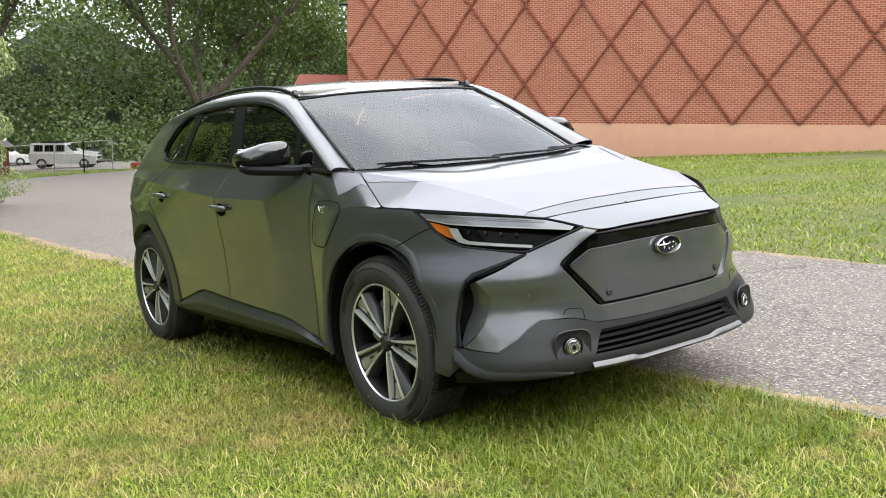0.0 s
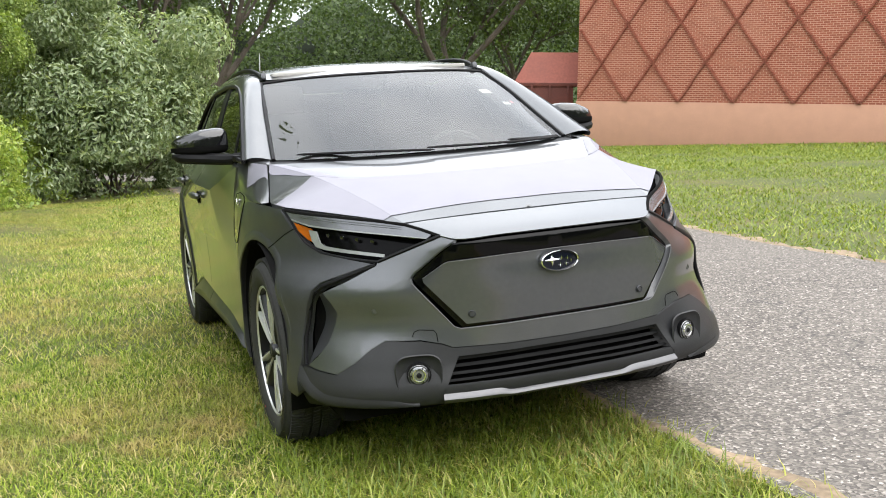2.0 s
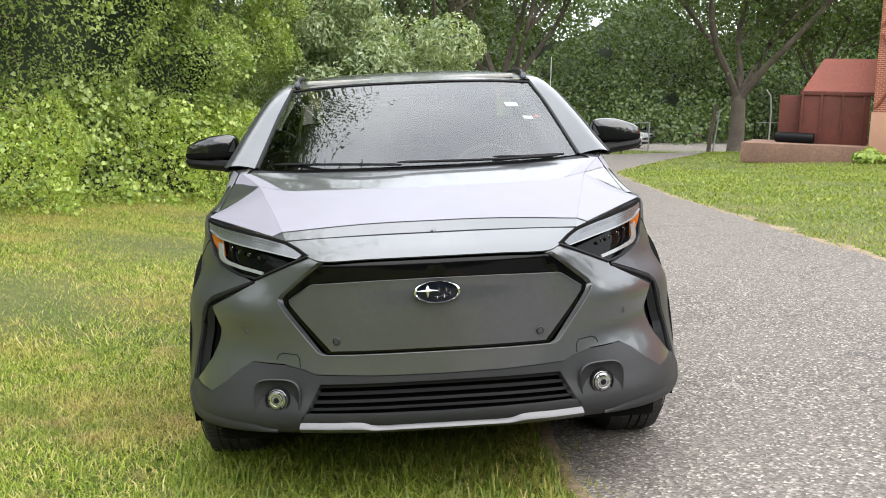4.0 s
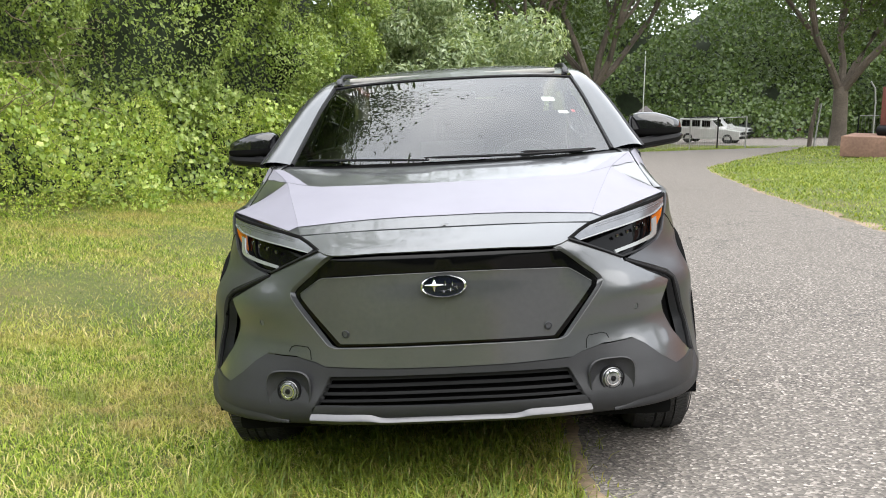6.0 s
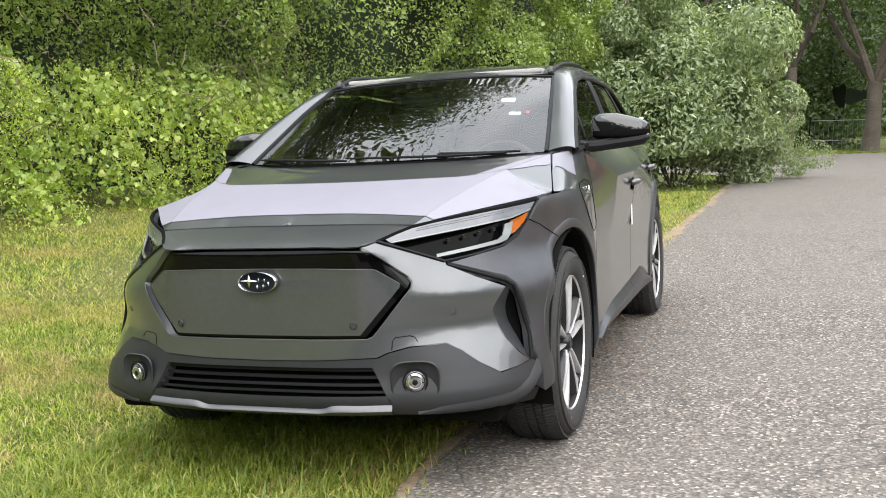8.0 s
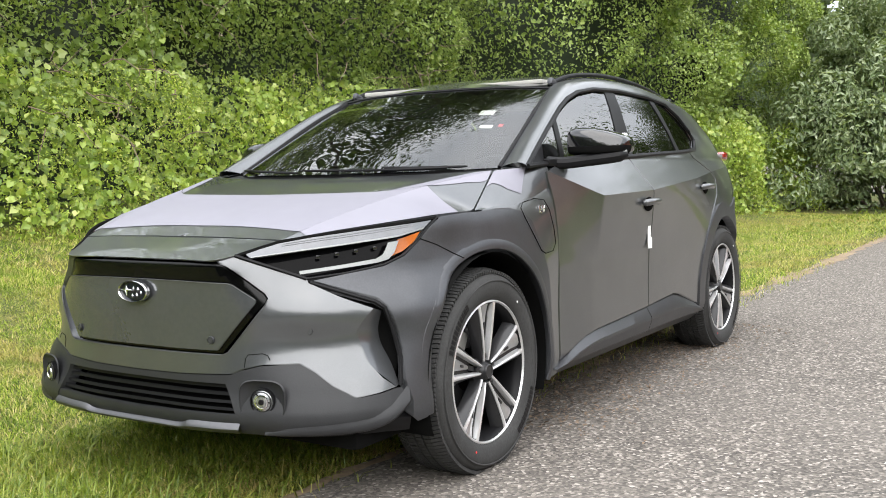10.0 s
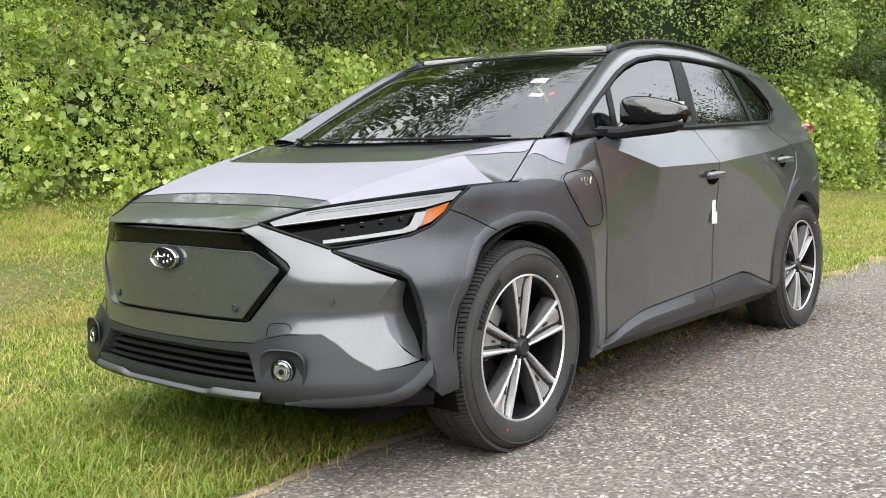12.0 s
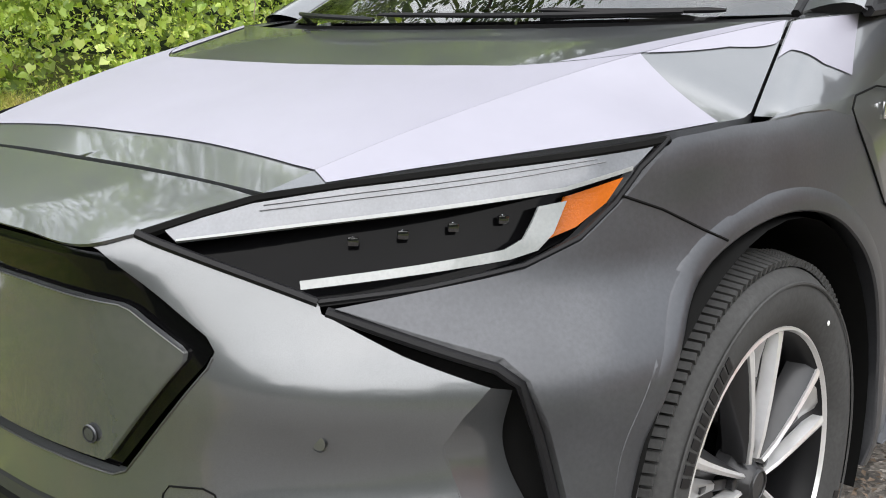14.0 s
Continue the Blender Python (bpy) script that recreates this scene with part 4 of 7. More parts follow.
def far_car(at, turn, color, label, length=4.5, width=1.85, height=1.7, boxy=True):
    e = thing("parked_car", label, "car", pose(at[0], at[1], float(lay(*at)) + 0.02, 0, 0, turn), "cars in the far parking area")
    mat = plain("far_car_paint", color, 0.3, 0.15, 0.6)
    hl, hw = length / 2, width / 2
    belt = height * 0.61
    prof = [(-hl, 0.35), (-hl + 0.05, belt * 0.85), (-hl * 0.42, belt), (hl * 0.98, belt * 1.02), (hl, 0.4), (hl * 0.9, 0.3), (-hl * 0.9, 0.3)]
    bm = bmesh.new()
    rows = []
    for y, k in ((-hw, 0.97), (-hw * 0.9, 1.0), (hw * 0.9, 1.0), (hw, 0.97)):
        rows.append([bm.verts.new((px * (0.985 if abs(y) == hw else 1), y, 0.3 + (pz - 0.3) * k)) for px, pz in prof])
    for r0, r1 in zip(rows, rows[1:]):
        for i in range(len(prof)):
            j = (i + 1) % len(prof)
            bm.faces.new((r0[i], r0[j], r1[j], r1[i]))
    bm.faces.new(rows[0][::-1]), bm.faces.new(rows[-1])
    part("body", bm, mat, e)
    rear = hl * 0.93 if boxy else hl * 0.55
    bm = bmesh.new()
    lowp = [(-hl * 0.36, belt), (rear + 0.05, belt), (rear, height), (-hl * 0.02, height)]
    a = [bm.verts.new((px, -hw * (0.93 if pz < height else 0.78), pz)) for px, pz in lowp]
    b = [bm.verts.new((px, hw * (0.93 if pz < height else 0.78), pz)) for px, pz in lowp]
    for i in range(4):
        j = (i + 1) % 4
        bm.faces.new((a[i], a[j], b[j], b[i]))
    bm.faces.new(a[::-1]), bm.faces.new(b)
    part("cabin", bm, mat, e)
    for s in (-1, 1):
        n = 3 if boxy else 2
        x0, x1 = -hl * 0.08, rear - 0.14
        for i in range(n):
            u0, u1 = x0 + (x1 - x0) * i / n + 0.06, x0 + (x1 - x0) * (i + 1) / n - 0.06
            w = box("window", (u1 - u0, 0.02, (height - belt) * 0.66), ((u0 + u1) / 2, s * hw * 0.872, belt + (height - belt) * 0.5), M_BLACK, e, (s * 11, 0, 0), 0.004)
    box("windscreen", (0.02, width * 0.74, (height - belt) * 0.95), (-hl * 0.20, 0, belt + (height - belt) * 0.5), M_BLACK, e, (0, 44, 0), 0.004)
    box("rear_window", (0.02, width * 0.68, (height - belt) * 0.6), (rear + 0.03, 0, belt + (height - belt) * 0.55), M_BLACK, e, (0, -4, 0), 0.004)
    for sx in (-0.62, 0.62):
        for s in (-1, 1):
            bm = lathe_bm(bmesh.new(), [(-0.1, 0.2), (-0.1, 0.34), (0.1, 0.34), (0.1, 0.2)], pose(hl * sx, s * (hw - 0.08), 0.34, 0, 0, 90), 20)
            w = part("wheel", bm, M_RUBBER, e)
            bm = lathe_bm(bmesh.new(), [(0.06, 0.001), (0.08, 0.12), (0.07, 0.21)], pose(hl * sx, s * (hw - 0.08), 0.34, 0, 0, 90 * s), 16)
            part("hubcap", bm, M_SATIN, w)
    for s in (-1, 1):
        box("headlight", (0.05, 0.32, 0.17), (-hl + 0.02, s * hw * 0.72, belt * 0.72), M_DRL, e)
        box("tail_light", (0.04, 0.14, 0.35), (hl * 0.985, s * hw * 0.86, belt * 0.78), M_RED, e)
    box("bumper", (0.16, width * 0.98, 0.2), (-hl, 0, 0.48), M_TRIM, e, bevel=0.04)
    box("grille", (0.04, width * 0.45, 0.16), (-hl - 0.0, 0, belt * 0.72), M_TRIM, e)
    if boxy:
        for s in (-1, 1):
            box("roof_rail", (length * 0.42, 0.04, 0.05), (hl * 0.4, s * hw * 0.66, height + 0.03), M_TRIM, e)
    return e


far_car((16.3, 66.5), 150, (0.50, 0.50, 0.49), "silver-beige boxy utility vehicle parked by the fence")
far_car((19.5, 77.0), 152, (0.55, 0.56, 0.57), "white car parked behind the silver vehicle", 4.6, 1.85, 1.65)
far_car((14.7, 77.0), 150, (0.72, 0.72, 0.72), "white car parked beside the gatehouse", 4.4, 1.8, 1.5, False)
far_car((24.2, 80.0), -25, (0.045, 0.05, 0.055), "dark grey saloon car parked before the woods", 4.8, 1.85, 1.45, False)
far_car((22.0, 83.0), -25, (0.10, 0.11, 0.12), "dark car parked before the woods", 4.6, 1.85, 1.5, False)


def gatehouse():
    e = thing("gatehouse", "small red-brown gatehouse with white window and grey hipped roof", "hut", pose(11.2, 64.0, float(lay(11.2, 64)), 0, 0, -12) @ Matrix.Scale(0.74, 4))
    box("wall", (2.2, 2.2, 2.5), (0, 0, 1.25), M_SIDING, e)
    w = box("window", (0.75, 0.06, 1.1), (0.15, -1.12, 1.6), M_BLACK, e)
    for dx, dz, sx, sz in ((-0.4, 0, 0.09, 1.25), (0.4, 0, 0.09, 1.25), (0, 0.6, 0.9, 0.1), (0, -0.6, 0.9, 0.1), (0, 0, 0.05, 1.1)):
        box("frame", (sx, 0.05, sz), (0.15 + dx, -1.15, 1.6 + dz), M_WHITEPAINT, w)
    bm = bmesh.new()
    v = [bm.verts.new(p) for p in ((-1.5, -1.5, 2.5), (1.5, -1.5, 2.5), (1.5, 1.5, 2.5), (-1.5, 1.5, 2.5), (0, 0, 3.75))]
    for f in ((0, 1, 4), (1, 2, 4), (2, 3, 4), (3, 0, 4), (3, 2, 1, 0)):
        bm.faces.new([v[i] for i in f])
    part("roof", bm, M_ROOF, e)
    box("white_panel", (1.9, 0.1, 2.1), (-2.1, -0.7, 1.05), M_WHITEPAINT, e)


gatehouse()


def fence(points, name, label):
    e = thing(name, label, "fence")
    pts = dense(points, 3.0, closed=False)
    tops = []
    for p in pts:
        z = float(lay(p[0], p[1]))
        bm = tube_bm(bmesh.new(), [(p[0], p[1], z - 0.1), (p[0], p[1], z + 1.85)], 0.04, 8)
        part("post", bm, M_GALV if len(tops) % 2 else M_TRIM, e)
        tops.append((p[0], p[1], z + 1.8))
    part("top_rail", tube_bm(bmesh.new(), tops, 0.025, 6), M_GALV, e)
    part("lower_rail", tube_bm(bmesh.new(), [(a, b, c - 1.1) for a, b, c in tops], 0.018, 6), M_GALV, e)
    bm = bmesh.new()
    for a, b in zip(tops, tops[1:]):
        for k in range(12):
            u = k / 12
            p = [a[i] + (b[i] - a[i]) * u for i in range(3)]
            tube_bm(bm, [(p[0], p[1], p[2]), (p[0], p[1], p[2] - 1.75)], 0.006, 3)
    part("mesh_wire", bm, M_GALV, e)


fence([(3.4, 55.5), (12.2, 54.1), (15.2, 53.3)], "chain_link_fence", "dark chain-link fence before the parking area")
fence([(21.0, 52.0), (27, 50.0), (34, 47)], "chain_link_fence", "galvanised chain-link fence beside the lawn")
leaning = thing("gate_post", "leaning weathered wooden gate post at the road bend", "post", pose(18.9, 53.6, float(lay(18.9, 53.6)), 0, 4, 0))
part("shaft", tube_bm(bmesh.new(), [(0, 0, -0.2), (0, 0, 1.2), (0.12, 0, 2.9)], [0.14, 0.13, 0.09], 8), M_BARK, leaning)
part("steel_pipe", tube_bm(bmesh.new(), [(0.25, 0, -0.2), (0.35, 0, 2.6)], 0.05, 8), M_GALV, leaning)
hook = thing("crook_pole", "pale bent-topped pole beside the container", "pole", pose(19.5, 46.0, float(lay(19.5, 46))))
part("pole", tube_bm(bmesh.new(), [(0, 0, -0.2), (0, 0, 2.2), (-0.08, 0, 2.9), (-0.3, 0, 3.2)], 0.045, 8), M_GALV, hook)
lamp_pole = thing("slim_pole", "thin white pole before the dark trees", "pole", pose(10.7, 62.0, float(lay(10.7, 62))))
part("pole", tube_bm(bmesh.new(), [(0, 0, -0.2), (0, 0, 6.3)], 0.035, 8), M_WHITEPAINT, lamp_pole)


def leaf_litter():
    """Brown crumbs of leaf and bark along the shaded asphalt beside the sill."""
    rng = np.random.default_rng(41)
    n = 2600
    x = 0.62 + np.abs(rng.normal(0, 0.22, n)) * rng.choice((-0.6, 1), n)
    y = rng.uniform(0.5, 3.6, n)
    at = np.c_[x, y, lay(x, y) + 0.021 + 0.006 * rng.random(n)]
    V, T = leaf_cloud(rng, at, 0.02, np.tile((0.0, 0.0, 1.0), (n, 1)), "oval", 0.25, 0.6)
    tagged(new("leaf_litter", tri_mesh("leaf_litter", V, T, M_TWIG)), "brown leaf crumbs on the asphalt under the car", "litter", kind="stuff")


leaf_litter()


# ---- the car: front at -y, its left side at +x, standing on z = 0 of its own frame ----
AXIS_Y = 0.60          # the front quarter is swept about a vertical line through (0, AXIS_Y)
PLAN = {
    0.20: [(0, -0.74), (0.3, -0.73), (0.55, -0.68), (0.70, -0.57), (0.79, -0.45), (0.84, -0.3), (0.86, 0), (0.865, 0.3), (0.855, 0.60)],
    0.30: [(0, -0.868), (0.25, -0.862), (0.45, -0.832), (0.62, -0.778), (0.755, -0.675), (0.825, -0.57), (0.87, -0.44), (0.892, -0.32), (0.903, -0.18), (0.906, 0), (0.90, 0.3), (0.878, 0.60)],
    0.42: [(0, -0.858), (0.25, -0.850), (0.43, -0.822), (0.60, -0.766), (0.745, -0.652), (0.826, -0.526), (0.866, -0.43), (0.892, -0.32), (0.908, -0.18), (0.913, 0), (0.907, 0.3), (0.872, 0.60)],
    0.56: [(0, -0.850), (0.2, -0.846), (0.365, -0.822), (0.5, -0.776), (0.60, -0.706), (0.69, -0.63), (0.752, -0.555), (0.815, -0.475), (0.855, -0.40), (0.888, -0.30), (0.906, -0.18), (0.912, 0), (0.907, 0.3), (0.868, 0.60)],
    0.67: [(0, -0.848), (0.2, -0.845), (0.36, -0.824), (0.505, -0.770), (0.625, -0.697), (0.705, -0.614), (0.760, -0.536), (0.805, -0.470), (0.845, -0.395), (0.878, -0.29), (0.898, -0.16), (0.907, 0), (0.903, 0.3), (0.872, 0.60)],
    0.76: [(0, -0.842), (0.2, -0.840), (0.36, -0.824), (0.46, -0.778), (0.585, -0.664), (0.68, -0.555), (0.748, -0.445), (0.815, -0.3), (0.865, -0.15), (0.893, 0), (0.893, 0.3), (0.875, 0.60)],
    0.84: [(0, -0.836), (0.2, -0.836), (0.36, -0.825), (0.41, -0.785), (0.55, -0.645), (0.665, -0.525), (0.755, -0.39), (0.805, -0.28), (0.848, -0.12), (0.876, 0.05), (0.882, 0.3), (0.872, 0.60)],
    0.95: [(0, -0.62), (0.25, -0.615), (0.48, -0.60), (0.65, -0.46), (0.765, -0.31), (0.815, -0.2), (0.84, -0.04), (0.856, 0.1), (0.862, 0.3), (0.866, 0.60)],
    1.08: [(0, -0.5), (0.25, -0.48), (0.48, -0.42), (0.62, -0.28), (0.70, -0.1), (0.745, 0.08), (0.775, 0.22), (0.81, 0.35), (0.835, 0.60)],
}
PLAN_Z = np.array(sorted(PLAN))
PLAN_T = np.linspace(0, 90, 361)


def plan_row(z):
    c = smooth_curve(PLAN[z], 300)
    th = np.degrees(np.arctan2(c[:, 0], AXIS_Y - c[:, 1]))
    r = np.hypot(c[:, 0], c[:, 1] - AXIS_Y)
    o = np.argsort(th)
    return np.interp(PLAN_T, th[o], r[o])


SMOOTH = np.exp(-(np.arange(-16, 17) / 6.0) ** 2)
SMOOTH /= SMOOTH.sum()
PLAN_R = np.array([np.convolve(np.pad(plan_row(z), 16, mode="reflect", reflect_type="odd"), SMOOTH, "valid") for z in PLAN_Z])


def wrap(th, z, out=0.0):
    """The front quarter's skin at an angle from straight ahead (degrees) and a height."""
    col = np.array([np.interp(th, PLAN_T, row) for row in PLAN_R])
    i = int(np.clip(np.searchsorted(PLAN_Z, z) - 1, 0, len(PLAN_Z) - 2))
    f = (z - PLAN_Z[i]) / (PLAN_Z[i + 1] - PLAN_Z[i])
    d = np.gradient(col, PLAN_Z)
    h = PLAN_Z[i + 1] - PLAN_Z[i]
    f = min(max(f, 0), 1)
    r = (2 * f ** 3 - 3 * f ** 2 + 1) * col[i] + (f ** 3 - 2 * f ** 2 + f) * h * d[i] + (-2 * f ** 3 + 3 * f ** 2) * col[i + 1] + (f ** 3 - f ** 2) * h * d[i + 1]
    r += out
    return Vector((math.sin(math.radians(th)) * r, AXIS_Y - math.cos(math.radians(th)) * r, z))


SIDE_Z = [0.18, 0.25, 0.33, 0.42, 0.55, 0.70, 0.80, 1.13, 1.20, 1.30, 1.40, 1.47, 1.53, 1.58]
SIDE_X = [0.82, 0.862, 0.885, 0.882, 0.880, 0.884, 0.886, 0.822, 0.800, 0.762, 0.720, 0.684, 0.635, 0.56]
CREASE_Y = [0.50, 0.644, 0.945, 1.568, 2.336, 2.72, 3.4]
CREASE_Z = [1.105, 1.063, 0.978, 0.986, 1.032, 1.064, 1.10]


def crease(y):
    """Height of the sharp line along the doors."""
    return float(np.interp(y, CREASE_Y, CREASE_Z))


def skin(y, z, out=0.0, side=0):
    """The car's flank from the front door rearwards; side -1 or 1 keeps below or above the crease."""
    if 0.70 < z < 1.13 or side:
        zc = crease(y)
        xc = 0.822 + 0.66 * (1.13 - zc)
        if (z > zc or side > 0) and side >= 0:
            x = 0.822 + 0.66 * (1.13 - z) if z < 1.15 else float(np.interp(z, SIDE_Z, SIDE_X))
        elif z > 0.70:
            s = (z - 0.70) / (zc - 0.70)
            x = 0.884 + (xc - 0.884) * s + 0.010 * s * (1 - s)
        else:
            x = float(np.interp(z, SIDE_Z, SIDE_X))
    else:
        x = float(np.interp(z, SIDE_Z, SIDE_X))
    k = min(max((y - 1.8) / 1.9, 0), 1)
    up = min(max((z - 0.95) / 0.5, 0), 1)
    x -= k * k * (0.10 + 0.14 * up)
    if y > 3.2:
        x -= 0.55 * (y - 3.2) ** 2 + 0.4 * max(0, y - 3.45) ** 1.3
    if y > 3.15:
        x -= 0.40 * (y - 3.15) * min(max((0.95 - z) / 0.4, 0), 1)
    x += 0.032 * math.exp(-((y - 2.85) / 0.5) ** 2) * math.exp(-((z - 0.62) / 0.32) ** 2)
    if y < 0.9:
        x += (0.9 - y) * (0.004 + 0.026 * min(max((1.05 - z) / 0.2, 0), 1))
        x -= 0.019 * min((0.9 - y) / 0.31, 1) * min(max((1.0 - z) / 0.25, 0), 1)     # runs out into the front wing
    return Vector((x + out, y, z))


def below(u, v):
    return skin(u, v, 0.0, -1)


def above(u, v):
    return skin(u, v, 0.0, 1)


def cut_at_crease(poly, s):
    """The part of an outline below (s = -1) or above (s = 1) the crease."""
    ring = dense(poly, 0.02)
    out = []
    for a, b in zip(ring, ring[1:] + ring[:1]):
        da, db = s * (a[1] - crease(a[0])), s * (b[1] - crease(b[0]))
        if da >= 0:
            out.append(tuple(a))
        if (da >= 0) != (db >= 0):
            f = da / (da - db)
            out.append((a[0] + (b[0] - a[0]) * f, a[1] + (b[1] - a[1]) * f))
    on = [i for i, p in enumerate(out) if abs(p[1] - crease(p[0])) < 1e-3]
    for i in on:
        j = (i + 1) % len(out)
        if j in on and abs(out[i][0] - out[j][0]) > 0.1:
            n = int(abs(out[i][0] - out[j][0]) / 0.03)
            ys = np.linspace(out[i][0], out[j][0], n + 1)[1:-1]
            return out[:i + 1] + [(float(y), crease(y)) for y in ys] + out[i + 1:]
    return out


def creased(poly, step, depth, gap):
    """A flank panel in two fields that meet in the crease."""
    poly = offset_poly(poly, gap)
    V, N, F = [], [], []
    for s, fn in ((-1, below), (1, above)):
        W, G = shell(cut_at_crease(poly, s), fn, step=step, edge=step, depth=depth)
        k = len(V)
        V += list(W)
        N += list(W.normals)
        F += [tuple(i + k for i in g) for g in G]
    V = Corners(V)
    V.normals = N
    return V, F


def offset_poly(poly, gap):
    """Shrinks a polygon's outline by a gap."""
    p = np.array(poly, float)
    area = 0.5 * np.sum(p[:, 0] * np.roll(p[:, 1], -1) - np.roll(p[:, 0], -1) * p[:, 1])
    s = 1 if area > 0 else -1
    out = []
    n = len(p)
    for i in range(n):
        a, b, c = p[i - 1], p[i], p[(i + 1) % n]
        d1, d2 = b - a, c - b
        d1 /= np.linalg.norm(d1) + 1e-9
        d2 /= np.linalg.norm(d2) + 1e-9
        n1, n2 = np.array((-d1[1], d1[0])) * s, np.array((-d2[1], d2[0])) * s
        m = n1 + n2
        k = m @ m
        out.append(b + m * (2 * gap / max(k, 0.8)))
    return out


def shell(poly, fn, step=0.05, edge=0.025, depth=0.018, lift=0.0, gap=0.0, crown=0.0):
    """Corners and faces of a panel cut from a surface, with its edge folded in by depth."""
    if gap:
        poly = offset_poly(poly, gap)
    vs, fs, n = fill(poly, step, edge)
    eu, ev = (0.030, 0.028) if fn is Metric.fn else (0.012, 0.012)
    V, N = [], []
    for u, v in vs:
        V.append(fn(u, v))
        nn = (fn(u + eu, v) - fn(u - eu, v)).cross(fn(u, v + ev) - fn(u, v - ev))
        nn.normalize()
        N.append(nn)
    if sum(nn.dot(p - Vector((0, p.y * 0.2 + 0.9, 0.5))) for nn, p in zip(N, V)) < 0:
        N = [-nn for nn in N]
    V = [p + nn * lift for p, nn in zip(V, N)]
    F = []
    for a, b, c in fs:
        f = (V[b] - V[a]).cross(V[c] - V[a])
        F.append((a, b, c) if f.dot(N[a]) > 0 else (a, c, b))
    if depth:
        # the outer ring folded inwards
        edges = {(f[i], f[(i + 1) % 3]) for f in F for i in range(3)}
        for a, b in sorted(edges):
            if (b, a) not in edges and (abs(V[a].x) > 0.003 or abs(V[b].x) > 0.003):
                k = len(V)
                V += [V[a] - N[a] * depth, V[b] - N[b] * depth]
                N += [N[a], N[b]]
                F.append((b, a, k, k + 1))
    V = Corners(V)
    V.normals = N
    return V, F


def wrapped(u, v):
    return wrap(u, v)


def flat(u, v):
    return skin(u, v)


def both_sides(name, V, F, mat, parent, label="", joined=False, angle=35):
    """The part on the car's left, and its mirror image on the right."""
    R = Corners(Vector((-p.x, p.y, p.z)) for p in V)
    G = [tuple(reversed(f)) for f in F]
    if isinstance(V, Corners):
        R.normals = [Vector((-p.x, p.y, p.z)) for p in V.normals]
        if joined:
            k = len(V)
            both = Corners(list(V) + list(R))
            both.normals = list(V.normals) + list(R.normals)
            return poly_part(name, both, list(F) + [tuple(i + k for i in g) for g in G], mat, parent, label, angle)
    else:
        R = list(R)
    if joined:
        n = len(V)
        bm = bmesh.new()
        vs = [bm.verts.new(p) for p in V + R]
        bm.verts.ensure_lookup_table()
        for f in F + [tuple(i + n for i in g) for g in G]:
            try:
                bm.faces.new([vs[i] for i in f])
            except ValueError:
                pass
        bmesh.ops.remove_doubles(bm, verts=[v for v in bm.verts if abs(v.co.x) < 0.004], dist=0.004)
        return part(name, bm, mat, parent, label, angle)
    return [poly_part(name, V, F, mat, parent, label, angle), poly_part(name, R, G, mat, parent, label, angle)]


def ang(x, y):
    return math.degrees(math.atan2(x, AXIS_Y - y))


def on_front(points):
    """Places (x, y, z) on the front quarter, as angles and heights."""
    return [(ang(x, y), z) for x, y, z in points]


class Metric:
    """Angles scaled to lengths, so that outlines shrink evenly and points spread evenly."""
    K = 0.0205

    @staticmethod
    def to(poly):
        return [(u * Metric.K, v) for u, v in poly]

    @staticmethod
    def fn(u, v):
        return wrap(u / Metric.K, v)


def front_shell(poly, **kw):
    return shell(Metric.to(poly), Metric.fn, **kw)


def net_surface(rows):
    """A smooth surface through a net of places; u along a row, v from row to row, both 0 to 1."""
    R = [smooth_curve(r, 24) for r in rows]
    cols = [smooth_curve([r[i] for r in R], 24) for i in range(25)]
    G = np.array(cols)      # u, v

    def fn(u, v):
        a, b = np.clip(u, 0, 1) * 24, np.clip(v, 0, 1) * 24
        i, j = min(int(a), 23), min(int(b), 23)
        f, g = a - i, b - j
        p = G[i, j] * (1 - f) * (1 - g) + G[i + 1, j] * f * (1 - g) + G[i, j + 1] * (1 - f) * g + G[i + 1, j + 1] * f * g
        return Vector(p)
    return fn


def net_grid(fn, nu, nv, lift=0.0, u0=0.0, u1=1.0, v0=0.0, v1=1.0, depth=0.0):
    V, F = [], []
    for j in range(nv + 1):
        for i in range(nu + 1):
            u, v = u0 + (u1 - u0) * i / nu, v0 + (v1 - v0) * j / nv
            p = fn(u, v)
            if lift or depth:
                nn = (fn(u + 0.01, v) - fn(u - 0.01, v)).cross(fn(u, v + 0.01) - fn(u, v - 0.01))
                nn.normalize()
                p = p + nn * lift
            V.append(p)
    m = nu + 1
    for j in range(nv):
        for i in range(nu):
            a = j * m + i
            F.append((a, a + 1, a + m + 1, a + m))
    if depth:
        ring = [i for i in range(m)] + [j * m + nu for j in range(1, nv + 1)] + [nv * m + i for i in range(nu - 1, -1, -1)] + [j * m for j in range(nv - 1, 0, -1)]
        k = len(V)
        for a in ring:
            V.append(V[a] + Vector((0, 0.004, -depth)))
        for i in range(len(ring)):
            j = (i + 1) % len(ring)
            if abs(V[ring[i]].x) > 0.003 or abs(V[ring[j]].x) > 0.003:
                F.append((ring[j], ring[i], k + i, k + j))
    return V, F


def strip_tube(name, points, r, mat, parent, label="", sides=6, mirror=True, n=None):
    pts = smooth_curve(points, n) if n else np.array(points, float)
    out = []
    for s in ((1, -1) if mirror else (1,)):
        bm = tube_bm(bmesh.new(), [(p[0] * s, p[1], p[2]) for p in pts], r, sides)
        if s < 0:
            bmesh.ops.reverse_faces(bm, faces=bm.faces)
        out.append(part(name, bm, mat, parent, label))
    return out


